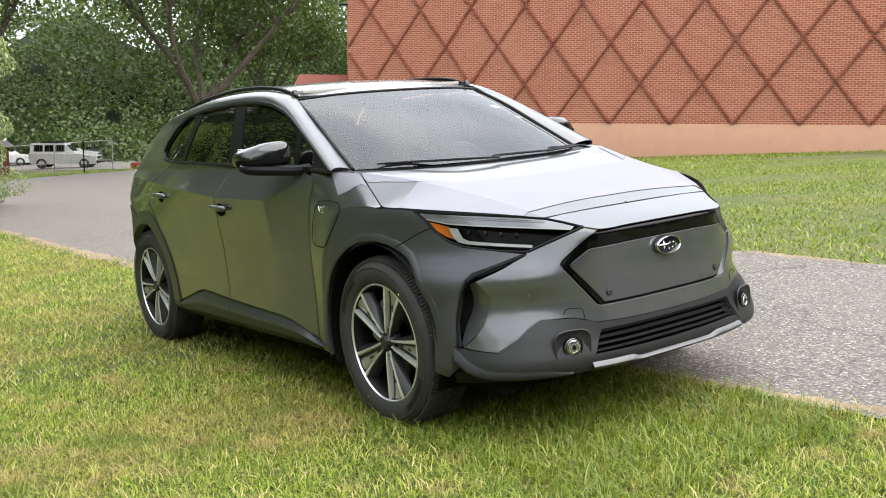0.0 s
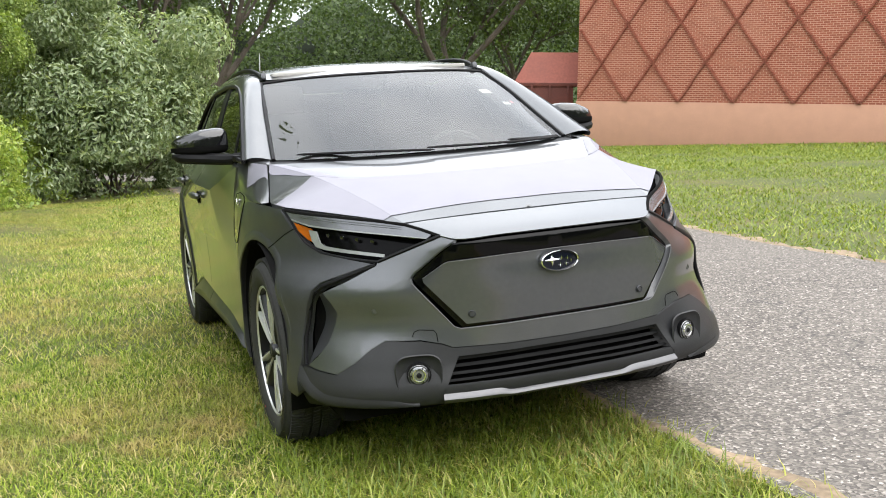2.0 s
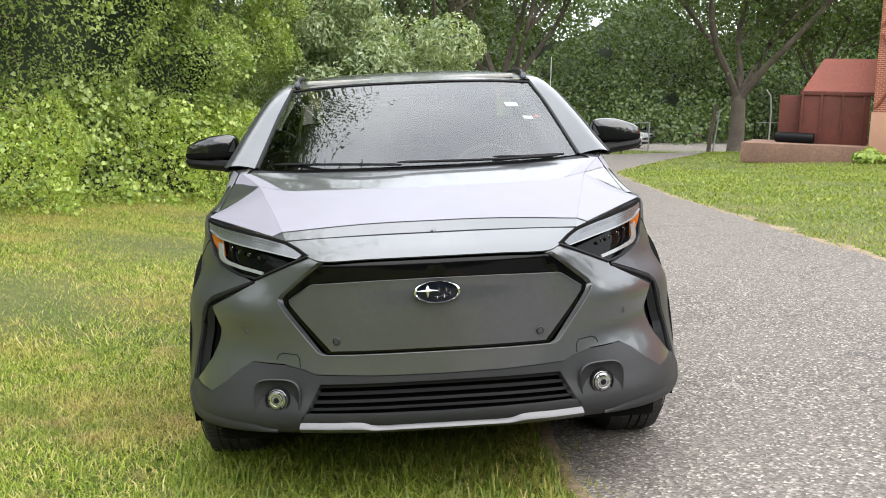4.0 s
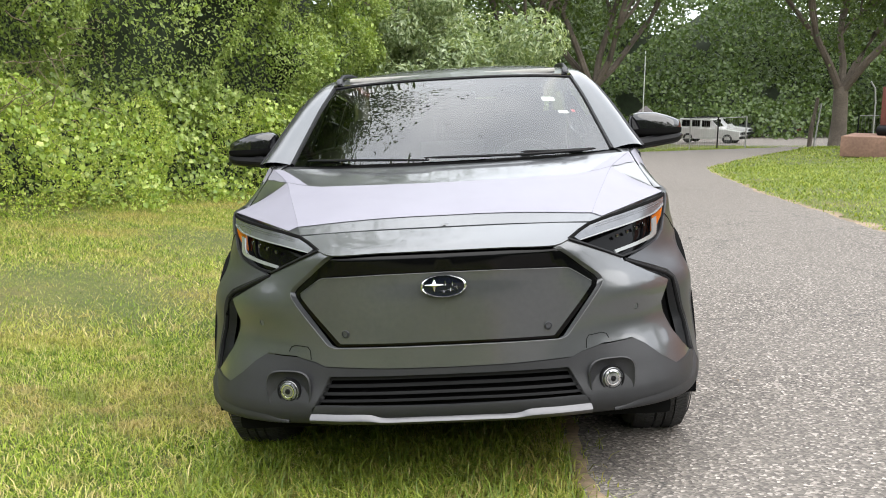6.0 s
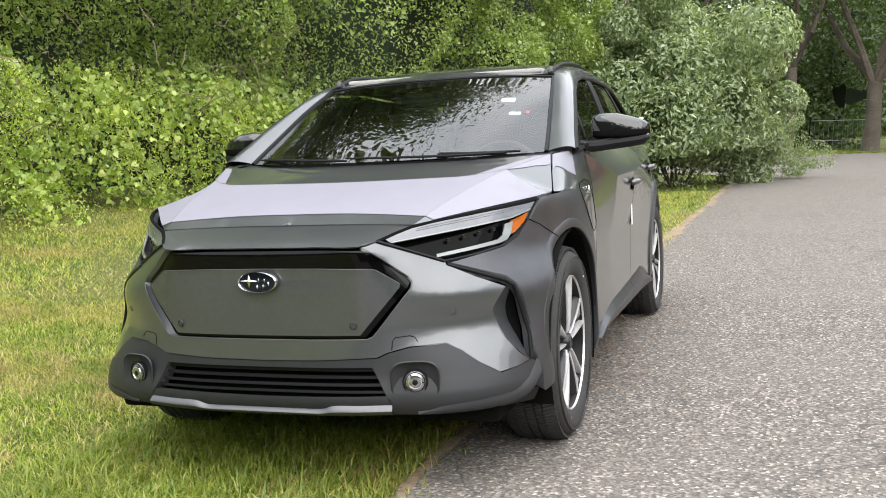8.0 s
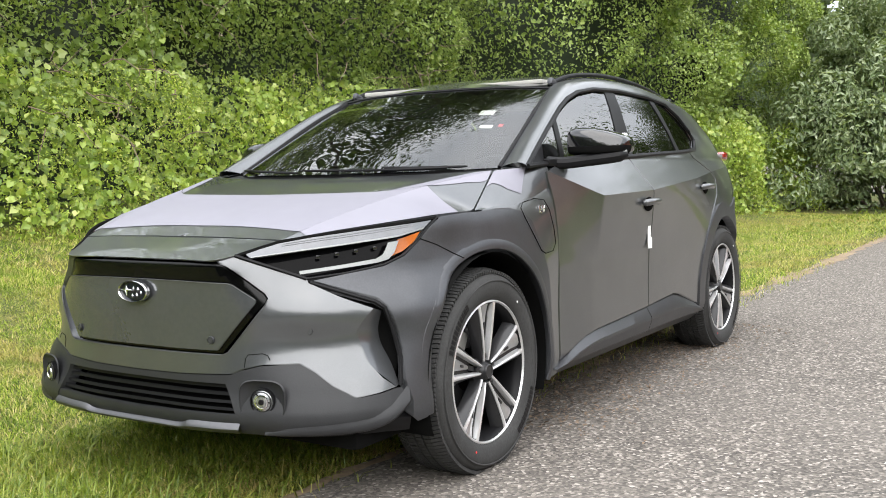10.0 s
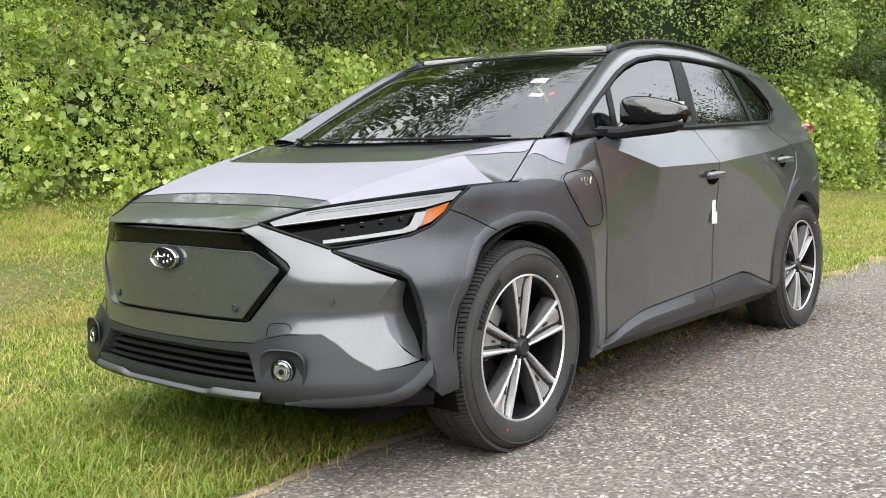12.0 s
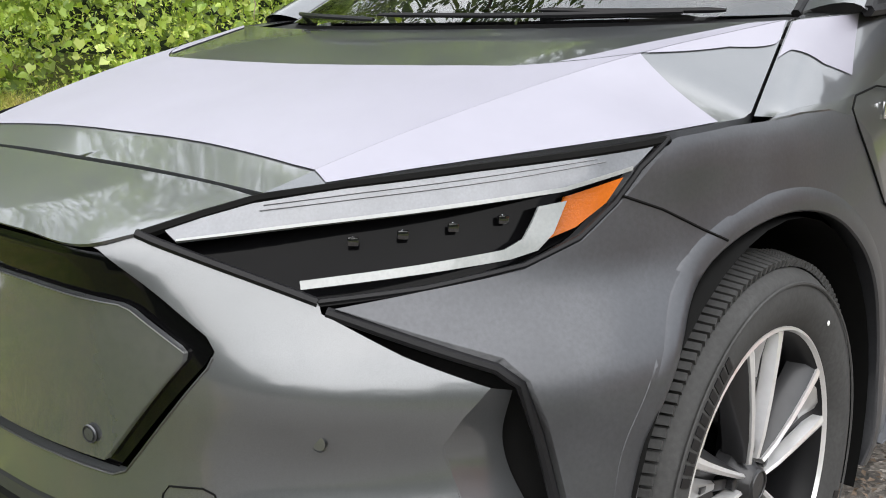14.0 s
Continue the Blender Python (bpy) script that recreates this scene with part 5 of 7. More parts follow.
car = thing("electric_suv", "dark grey metallic electric crossover with white film on its bonnet", "car", LEVEL.copy())
Q = {
    "gr_top": (0.362, -0.832, 0.832), "gr_mid": (0.515, -0.763, 0.710), "gr_bot": (0.365, -0.822, 0.527),
    "hl_tip": (0.405, -0.79, 0.846), "hl_low": (0.588, -0.655, 0.766), "trim_top": (0.597, -0.66, 0.752),
    "wing": (0.757, -0.53, 0.664), "low_out": (0.826, -0.512, 0.412), "clad1": (0.434, -0.812, 0.485),
    "clad2": (0.611, -0.735, 0.505), "clad3": (0.752, -0.625, 0.395), "hl_rt": (0.812, -0.225, 0.943),
}

# painted front bumper
wing_poly = on_front([(0, -0.85, 0.527), (0.2, -0.846, 0.527), Q["gr_bot"], (0.385, -0.82, 0.535), (0.508, -0.765, 0.690), Q["gr_mid"], (0.505, -0.77, 0.727),
                      (0.375, -0.826, 0.828), Q["gr_top"], (0.362, -0.83, 0.838), Q["hl_tip"], Q["hl_low"], Q["trim_top"], (0.68, -0.60, 0.705), Q["wing"], (0.738, -0.560, 0.628), (0.724, -0.578, 0.596), (0.730, -0.568, 0.555), (0.752, -0.548, 0.49), (0.786, -0.53, 0.445),
                      Q["low_out"], (0.80, -0.555, 0.402), Q["clad3"], (0.70, -0.675, 0.435), (0.655, -0.71, 0.478), Q["clad2"], (0.50, -0.78, 0.502), Q["clad1"], (0.40, -0.82, 0.470), (0.2, -0.85, 0.462), (0, -0.85, 0.460)])
V, F = front_shell(wing_poly, step=0.03, edge=0.015, depth=0.03)
both_sides("front_bumper", V, F, M_PAINT, car, "grey metallic painted front bumper", True, 40)

fold = [Q["wing"], (0.724, -0.578, 0.596), (0.730, -0.568, 0.555), (0.752, -0.548, 0.49), Q["low_out"]]
turned = net_surface([[tuple(wrap(ang(x, y), z)) for x, y, z in fold], [(0.766, -0.500, 0.652), (0.748, -0.497, 0.590), (0.752, -0.490, 0.545), (0.782, -0.478, 0.480), (0.822, -0.492, 0.415)]])
V, F = net_grid(turned, 24, 6)
both_sides("bumper_return", V, F, M_PAINT, car, "", False, 60)

# nose band between grille and bonnet
nose = net_surface([[(0, -0.838, 0.834), (0.2, -0.838, 0.834), (0.362, -0.833, 0.834), (0.405, -0.79, 0.846)],
                    [(0, -0.785, 0.852), (0.2, -0.784, 0.852), (0.37, -0.775, 0.852), (0.425, -0.755, 0.856)],
                    [(0, -0.645, 0.889), (0.2, -0.646, 0.889), (0.39, -0.652, 0.887), (0.478, -0.662, 0.884)]])
V, F = net_grid(nose, 20, 10, depth=0.004)
both_sides("nose_panel", V, F, M_PAINT, car, "", True)

# grille: black surround, grey panel, bright edging
hexa = on_front([(0, -0.85, 0.532), (0.2, -0.846, 0.532), (0.36, -0.822, 0.532), (0.50, -0.77, 0.694), (0.508, -0.765, 0.710), (0.498, -0.77, 0.725), (0.362, -0.83, 0.830), (0.2, -0.836, 0.831), (0, -0.836, 0.831)])
V, F = front_shell(hexa, step=0.05, edge=0.03, depth=0.0, lift=-0.016)
both_sides("grille_surround", V, F, M_BLACK, car, "gloss black grille surround", True)
panel = on_front([(0, -0.85, 0.542), (0.2, -0.846, 0.542), (0.345, -0.823, 0.542), (0.472, -0.773, 0.694), (0.474, -0.773, 0.704), (0.466, -0.773, 0.712), (0.405, -0.80, 0.752), (0.39, -0.81, 0.757), (0.2, -0.84, 0.762), (0, -0.84, 0.763)])
V, F = front_shell(panel, step=0.04, edge=0.02, depth=0.012, lift=-0.004)
both_sides("grille_panel", V, F, plain("satin_grey_panel", (0.088, 0.092, 0.098), 0.20, 0.55, 0.5, 0.01, 60, 0.08), car, "smooth closed grey grille panel", True)


def front_line(points, out=0.0, n=None):
    ps = [wrap(t, z, out) for t, z in dense(on_front(points), 1.0, closed=False)]
    return [tuple(p) for p in ps]


strip_tube("grille_edging", front_line([(0.0, -0.85, 0.5285), (0.2, -0.846, 0.5285), (0.366, -0.82, 0.5285), (0.388, -0.816, 0.537), (0.508, -0.766, 0.690), (0.513, -0.763, 0.703)], 0.0), 0.0017, M_SATIN, car, "thin bright edging")
strip_tube("panel_edging", front_line([(0.0, -0.84, 0.7635), (0.2, -0.84, 0.7625), (0.39, -0.81, 0.7575), (0.405, -0.80, 0.7525), (0.474, -0.773, 0.706)], -0.003), 0.0010, M_SATIN, car, "thin bright edging")
for s in (1, -1):
    p = wrap(ang(0.325, -0.825), 0.575, -0.001)
    d = Vector((p.x, p.y - AXIS_Y, 0)).normalized()
    m = Matrix.Translation((p.x * s, p.y, p.z)) @ Vector((d.x * s, d.y, 0)).to_track_quat("X", "Z").to_matrix().to_4x4()
    part("sensor", lathe_bm(bmesh.new(), [(0.003, 0.0005), (0.003, 0.0085), (0.0, 0.009), (0.0, 0.011), (0.003, 0.0115), (0.001, 0.013)], m, 24), M_CLAD, car, "round parking sensor")
    p = wrap(ang(0.623, -0.69), 0.603, 0.0)
    d = Vector((p.x, p.y - AXIS_Y, 0)).normalized()
    m = Matrix.Translation((p.x * s, p.y, p.z)) @ Vector((d.x * s * 0.8, d.y, 0.05)).to_track_quat("X", "Z").to_matrix().to_4x4()
    part("sensor", lathe_bm(bmesh.new(), [(0.0015, 0.0005), (0.0015, 0.0085), (-0.002, 0.009), (-0.002, 0.0105), (0.0012, 0.011)], m, 24), M_PAINT, car, "round parking sensor")


def emblem():
    c = wrap(0, 0.722, 0.006)
    m = Matrix.Translation(c) @ pose(0, 0, 0, 0, 0, -90)
    ring = bmesh.new()
    prof = [(0.004, 0.875), (0.011, 0.89), (0.014, 0.935), (0.011, 0.985), (0.0, 1.0)]
    lathe_bm(ring, prof, Matrix.Identity(4), 48)
    for v in ring.verts:
        v.co = m @ Vector((v.co.x, v.co.y * 0.074, v.co.z * 0.037))
    body = part("emblem", ring, M_CHROME, car, "oval bright-rimmed badge")
    face = bmesh.new()
    lathe_bm(face, [(0.008, 0.01), (0.007, 0.5), (0.004, 0.95)], Matrix.Identity(4), 40)
    for v in face.verts:
        v.co = m @ Vector((v.co.x, v.co.y * 0.074, v.co.z * 0.037))
    part("badge_face", face, M_BLUE, body, "dark blue oval")
    for y, z, r in ((-0.030, 0.004, 0.026), (0.006, 0.008, 0.010), (0.028, 0.007, 0.010), (0.042, -0.004, 0.009), (0.022, -0.012, 0.010), (0.0, -0.015, 0.009)):
        bm = bmesh.new()
        ring_v = []
        for k in range(8):
            q = r if k % 2 == 0 else r * 0.24
            a = k / 8 * math.tau
            ring_v.append(bm.verts.new(m @ Vector((0.0105, (y + math.cos(a) * q * 1.25), z + math.sin(a) * q * 0.85))))
        tip = bm.verts.new(m @ Vector((0.0135, y, z)))
        for k in range(8):
            bm.faces.new((ring_v[k], ring_v[(k + 1) % 8], tip))
        bmesh.ops.recalc_face_normals(bm, faces=bm.faces)
        part("badge_mark", bm, M_CHROME, body)


emblem()
tow = [(0.445, -0.80, 0.492), (0.448, -0.80, 0.520), (0.456, -0.795, 0.532), (0.50, -0.775, 0.536), (0.515, -0.768, 0.530), (0.522, -0.764, 0.515)]
strip_tube("tow_cover_gap", front_line(tow, 0.0002), 0.0014, M_DARK, car)

# lower bumper cladding, intake, fog lamps, skid plate
low_poly = on_front([(0.452, -0.83, 0.288), (0.56, -0.80, 0.287), (0.70, -0.71, 0.286), (0.826, -0.58, 0.30), (0.85, -0.48, 0.36), (0.838, -0.50, 0.408), (0.80, -0.555, 0.398), (0.752, -0.625, 0.391), (0.70, -0.675, 0.431), (0.655, -0.71, 0.474),
                     (0.611, -0.735, 0.501), (0.50, -0.78, 0.498), (0.434, -0.812, 0.481), (0.40, -0.82, 0.466), (0.2, -0.85, 0.458), (0, -0.85, 0.456), (0, -0.86, 0.438), (0.2, -0.855, 0.438), (0.385, -0.825, 0.438), (0.432, -0.822, 0.345), (0.445, -0.825, 0.335)])
V, F = front_shell(low_poly, step=0.03, edge=0.015, depth=0.05, lift=0.004)
both_sides("lower_bumper", V, F, M_LOWCLAD, car, "charcoal plastic lower bumper", True, 40)
V, F = front_shell(on_front([(0, -0.86, 0.262), (0.3, -0.85, 0.262), (0.6, -0.78, 0.258), (0.80, -0.55, 0.255), (0.845, -0.46, 0.245), (0.85, -0.455, 0.30), (0.83, -0.52, 0.31), (0.80, -0.6, 0.30), (0.6, -0.78, 0.292), (0.3, -0.85, 0.30), (0, -0.86, 0.30)]), step=0.04, edge=0.02, depth=0.05, lift=-0.014)
both_sides("under_spoiler", V, F, M_TRIM, car, "", True, 40)


def bevel_strip(name, stations, outs, mat, label, joined):
    """A strip with a bevelled top: stations of (x, y, low, high) along the front, outs for low, middle and high."""
    rows = []
    for f, o in zip((0.0, 0.12, 0.5, 1.0), outs):
        rows.append([tuple(wrap(ang(x, y), lo + (hi - lo) * f, o)) for x, y, lo, hi in stations])
    V, F = net_grid(net_surface(rows), 36, 8)
    return both_sides(name, V, F, mat, car, label, joined, 28)


bevel_strip("skid_plate", [(0, -0.865, 0.281, 0.305), (0.12, -0.864, 0.281, 0.305), (0.22, -0.86, 0.281, 0.306), (0.25, -0.858, 0.281, 0.316), (0.35, -0.845, 0.283, 0.318), (0.449, -0.828, 0.286, 0.320)], (0.010, 0.024, 0.022, 0.002), M_SATIN, "brushed silver skid plate strip", True)
bevel_strip("bumper_lip", [(0.53, -0.81, 0.284, 0.296), (0.62, -0.775, 0.283, 0.312), (0.72, -0.70, 0.282, 0.320), (0.80, -0.61, 0.288, 0.332), (0.836, -0.54, 0.312, 0.372), (0.852, -0.475, 0.355, 0.418)], (0.006, 0.015, 0.011, 0.003), M_LOWCLAD, "", False)
deck = on_front([(0, -0.865, 0.300), (0.225, -0.86, 0.302), (0.25, -0.86, 0.313), (0.449, -0.828, 0.316), (0.432, -0.828, 0.346), (0, -0.86, 0.338)])
V, F = front_shell(deck, step=0.03, edge=0.015, depth=0.03, lift=0.002)
both_sides("intake_sill", V, F, M_LOWCLAD, car, "", True, 40)
hole = on_front([(0, -0.86, 0.325), (0.45, -0.828, 0.325), (0.40, -0.83, 0.445), (0, -0.86, 0.445)])
V, F = front_shell(hole, step=0.06, edge=0.03, depth=0.0, lift=-0.075)
both_sides("intake_back", V, F, M_DARK, car, "", True)
for k in range(4):
    z = 0.362 + 0.0225 * k
    xe = 0.424 - 0.011 * k
    V, F = front_shell(on_front([(0, -0.86, z - 0.0045), (0.2, -0.855, z - 0.0045), (xe, -0.825, z - 0.0045), (xe, -0.825, z + 0.0045), (0.2, -0.855, z + 0.0045), (0, -0.86, z + 0.0045)]), step=0.02, edge=0.02, depth=0.035, lift=-0.012)
    both_sides("intake_slat", V, F, M_TRIM, car, "", True)
for s in (1, -1):
    c = wrap(ang(0.515, -0.785), 0.392, 0.010)
    d = Vector((0.30, -1.0, 0)).normalized()
    m0 = d.to_track_quat("X", "Z").to_matrix().to_4x4()
    m = Matrix.Translation((c.x, c.y, c.z)) @ m0
    if s < 0:
        m = Matrix.Diagonal((-1, 1, 1, 1)) @ m
    pod = bmesh.new()
    for i, (dx, k) in enumerate(((0.000, 1.05), (0.004, 1.0), (-0.004, 0.90), (-0.010, 0.66), (-0.012, 0.45))):
        ring = []
        for a in range(40):
            t = a / 40 * math.tau
            cx, cz = math.cos(t), math.sin(t)
            rr = 1.0 / (abs(cx) ** 3.5 + abs(cz) ** 3.5) ** (1 / 3.5)
            ring.append(pod.verts.new(m @ Vector((dx, -cx * rr * 0.080 * k - (0.012 if cx < 0 else -0.012) * k * (1 - cz) * 0.3, cz * rr * 0.066 * k))))
        if i:
            for a in range(40):
                pod.faces.new((prev[a], prev[(a + 1) % 40], ring[(a + 1) % 40], ring[a]))
        prev = ring
    pod.faces.new(prev)
    bmesh.ops.recalc_face_normals(pod, faces=pod.faces)
    podo = part("fog_lamp_bezel", pod, M_LOWCLAD, car, "dark fog lamp bezel")
    part("lamp_rim", lathe_bm(bmesh.new(), [(-0.02, 0.042), (0.003, 0.0415), (0.0035, 0.0375), (-0.01, 0.036)], m, 32), M_TRIM, podo)
    part("lamp_lens", lathe_bm(bmesh.new(), [(0.000, 0.0362), (0.005, 0.030), (0.0078, 0.018), (0.0085, 0.0005)], m, 32), M_LAMPGLASS, podo, "clear round fog lamp lens")
    part("lamp_bulb", lathe_bm(bmesh.new(), [(0.006, 0.010), (0.0105, 0.009), (0.0115, 0.005), (0.0115, 0.0005)], m, 20), M_TRIM, podo, "dark central bulb shade")
    part("reflector_ring", lathe_bm(bmesh.new(), [(0.0062, 0.0235), (0.0088, 0.0225), (0.0092, 0.0195), (0.0072, 0.0185)], m, 28), M_CHROME, podo, "chrome reflector ring")
    part("shadow_ring", lathe_bm(bmesh.new(), [(0.0030, 0.0335), (0.0052, 0.0325), (0.0058, 0.0305), (0.0045, 0.0295)], m, 28), M_TRIM, podo, "dark ring inside the lamp")
    for turn in (30, 150, 270):
        bm = bmesh.new()
        box_bm(bm, (0.003, 0.0035, 0.018), (0.0068, 0, 0.021), (0, 20, 0), 0.001)
        bmesh.ops.transform(bm, matrix=m @ pose(0, 0, 0, turn, 0, 0), verts=bm.verts)
        part("lamp_rib", bm, M_DARK, podo)

# headlights
hl_outline = [(0.405, -0.79, 0.846), (0.445, -0.715, 0.868), (0.486, -0.655, 0.886), (0.56, -0.57, 0.901), (0.66, -0.44, 0.918), (0.75, -0.32, 0.932), (0.812, -0.225, 0.943), (0.804, -0.280, 0.907), (0.792, -0.320, 0.864), (0.773, -0.374, 0.823), (0.741, -0.447, 0.795), (0.672, -0.561, 0.776), (0.588, -0.655, 0.765), (0.50, -0.73, 0.806)]


def lamp_shell(points, lift, depth=0.012, step=0.025):
    return front_shell(on_front(points), step=step, edge=0.012, depth=depth, lift=lift)


V, F = lamp_shell(hl_outline, -0.030, 0.02)
lamps = both_sides("headlight", V, F, M_LENS, car, "angular headlight with dark inner lens")
pieces = [
    ("upper_band", M_LENSCLEAR, "frosted clear upper band", [(0.425, -0.765, 0.851), (0.488, -0.675, 0.877), (0.57, -0.575, 0.896), (0.67, -0.445, 0.913), (0.75, -0.33, 0.927), (0.803, -0.245, 0.936), (0.790, -0.283, 0.905), (0.745, -0.372, 0.883), (0.673, -0.482, 0.870), (0.546, -0.63, 0.851), (0.447, -0.765, 0.836)], 0.0),
    ("light_guide", M_DRL, "white light guide bracket", [(0.566, -0.659, 0.779), (0.667, -0.550, 0.793), (0.729, -0.460, 0.8035), (0.747, -0.427, 0.812), (0.755, -0.405, 0.832), (0.753, -0.375, 0.871), (0.731, -0.405, 0.866), (0.737, -0.428, 0.846), (0.732, -0.438, 0.828), (0.720, -0.461, 0.816), (0.658, -0.543, 0.804), (0.562, -0.657, 0.789)], 0.001),
    ("amber_reflector", M_AMBER, "amber side reflector", [(0.756, -0.370, 0.873), (0.790, -0.302, 0.896), (0.788, -0.330, 0.864), (0.773, -0.369, 0.834), (0.757, -0.407, 0.8185)], 0.002),
    ("inner_strip", M_DRL, "thin bright serrated strip", [(0.447, -0.765, 0.8355), (0.546, -0.63, 0.8505), (0.673, -0.482, 0.8695), (0.745, -0.372, 0.8825), (0.790, -0.283, 0.9045), (0.791, -0.283, 0.910), (0.745, -0.372, 0.888), (0.673, -0.482, 0.8745), (0.546, -0.63, 0.8545), (0.447, -0.765, 0.838)], 0.003),
]
for name, mat, label, pts, lift in pieces:
    V, F = lamp_shell(pts, lift, 0.006)
    if name == "amber_reflector":      # sunk behind the guide's upright arm
        V = [p + Vector((-0.91, 0.41, 0)) * 0.026 * min(max((-0.30 - p.y) / 0.11, 0), 1) for p in V]
    for sgn, lampo in ((1, lamps[0]), (-1, lamps[1])):
        W = [Vector((p.x * sgn, p.y, p.z)) for p in V]
        poly_part(name, W, F if sgn > 0 else [tuple(reversed(f)) for f in F], mat, lampo, label)
for sgn, lampo in ((1, lamps[0]), (-1, lamps[1])):
    for k in range(4):
        u = k / 3
        p = wrap(ang(0.588 + 0.118 * u, -0.605 + 0.155 * u), 0.829 + 0.020 * u, -0.024)
        m = pose(p.x * sgn, p.y, p.z, 0, -4, (52 + 8 * u) * (1 if sgn > 0 else -1) + 180)
        bm = bmesh.new()
        box_bm(bm, (0.015, 0.006, 0.012), (0, 0.004, 0), (0, 0, 0), 0.003)
        bmesh.ops.transform(bm, matrix=m, verts=bm.verts)
        lens = part("projector", bm, M_CAP, lampo, "small square projector unit")
        bm = bmesh.new()
        bmesh.ops.create_uvsphere(bm, u_segments=10, v_segments=6, radius=0.0032)
        bmesh.ops.translate(bm, vec=(p.x * sgn, p.y, p.z + 0.003), verts=bm.verts)
        part("projector_lens", bm, M_CHROME, lens)
    for f in (0.26, 0.45):
        top = [(0.50, -0.655, 0.884), (0.57, -0.575, 0.897), (0.67, -0.445, 0.914), (0.75, -0.33, 0.927)]
        low = [(0.50, -0.69, 0.852), (0.62, -0.56, 0.868), (0.72, -0.42, 0.884), (0.783, -0.285, 0.906)]
        pts = front_line([tuple(a[k] + (b[k] - a[k]) * f for k in range(3)) for a, b in zip(top, low)], 0.0015)
        part("lens_ridge", tube_bm(bmesh.new(), [(p[0] * sgn, p[1], p[2]) for p in pts], 0.0006, 5), M_SATIN, lampo)
strip_tube("headlight_seal_and_shade", front_line(hl_outline[12:] + hl_outline[:1], 0.001), 0.006, M_TRIM, car)
strip_tube("headlight_seal_and_shade", front_line(hl_outline[6:13], 0.0), 0.0042, M_TRIM, car)
# top strip is no seal: dull black for the shade under the bonnet's overhang
strip_tube("headlight_seal_and_shade", front_line([(x, y, z - 0.004) for x, y, z in hl_outline[:7]], -0.004), 0.007, M_DARK, car)

# black trim blade and side vent
blade = on_front([(0.597, -0.66, 0.751), (0.68, -0.60, 0.704), (0.757, -0.53, 0.663), (0.768, -0.53, 0.56), (0.79, -0.54, 0.47), (0.826, -0.512, 0.412), (0.838, -0.485, 0.43), (0.825, -0.462, 0.52), (0.803, -0.472, 0.62), (0.785, -0.487, 0.672), (0.758, -0.505, 0.70), (0.69, -0.578, 0.728), (0.61, -0.645, 0.757)])
V, F = front_shell(blade, step=0.02, edge=0.012, depth=0.0, lift=-0.055)
both_sides("side_vent", V, F, M_DARK, car, "black bumper side vent")
strip_tube("vent_blade", front_line([(0.60, -0.655, 0.753), (0.69, -0.588, 0.716), (0.757, -0.52, 0.684), (0.780, -0.502, 0.664), (0.798, -0.488, 0.60), (0.822, -0.478, 0.50), (0.835, -0.50, 0.415)], -0.003), 0.0075, M_TRIM, car, "", 8)

# wheel-arch cladding of the front wing
HUB_Z, ARCH_R = 0.365, 0.435


def tighter(a):
    """How much closer the front of the front arch runs to the tyre."""
    return 0.028 * min(max((a - 115) / 60, 0), 1)


def arch(cy, r, a0, a1, n, squash=1.0):
    out = []
    for i in range(n + 1):
        a = a0 + (a1 - a0) * i / n
        q = r - tighter(a)
        out.append((cy + math.cos(math.radians(a)) * q, HUB_Z + math.sin(math.radians(a)) * q * squash))
    return out


def side_of_front(y, z):
    """Angle on the front quarter at which the skin lies at length y."""
    lo, hi = 20.0, 90.0
    for _ in range(30):
        mid = (lo + hi) / 2
        if wrap(mid, z).y < y:
            lo = mid
        else:
            hi = mid
    return lo


def flank(points):
    return [(side_of_front(y, z), z) for y, z in points]


inner = arch(0.018, ARCH_R + 0.03, 188.5, -14, 40, 1.03)
clad_front = on_front([(0.858, -0.448, 0.292), (0.852, -0.465, 0.31), (0.852, -0.462, 0.36), (0.842, -0.485, 0.43), (0.826, -0.470, 0.52), (0.803, -0.480, 0.62), (0.786, -0.493, 0.668), (0.760, -0.512, 0.694), (0.69, -0.583, 0.724), (0.608, -0.648, 0.756), (0.675, -0.566, 0.772), (0.744, -0.450, 0.790), (0.776, -0.377, 0.818), (0.795, -0.322, 0.860)])
clad_top = flank([(-0.255, 0.915), (-0.215, 0.941), (-0.10, 0.948), (0.018, 0.949), (0.10, 0.953), (0.20, 0.952), (0.29, 0.935), (0.345, 0.90), (0.40, 0.80), (0.455, 0.68), (0.475, 0.56), (0.478, 0.42), (0.47, 0.255)])
clad_inner = flank(inner[::-1])
V, F = front_shell(clad_front + clad_top + clad_inner, step=0.03, edge=0.018, depth=0.05, lift=0.006)
both_sides("wing_cladding", V, F, M_CLAD, car, "dark grey front wing and wheel-arch cladding", False, 40)
def arch_lip(cy, r, wide, a0, a1, place):
    """The rolled edge of a wheel arch: rows of radius and stand-off."""
    V, F, n = [], [], 72
    rows = ((wide + 0.004, -0.002), (wide, 0.0012), (0.012, 0.001), (0.003, -0.001), (0.0, -0.006), (0.004, -0.05))
    for dr, out in rows:
        for i in range(n + 1):
            a = math.radians(a0 + (a1 - a0) * i / n)
            rr = r + dr - tighter(math.degrees(a))
            V.append(place(cy + math.cos(a) * rr, HUB_Z + math.sin(a) * rr * 1.03, out))
    m = n + 1
    for j in range(len(rows) - 1):
        for i in range(n):
            F.append((j * m + i, j * m + i + 1, (j + 1) * m + i + 1, (j + 1) * m + i))
    return V, F


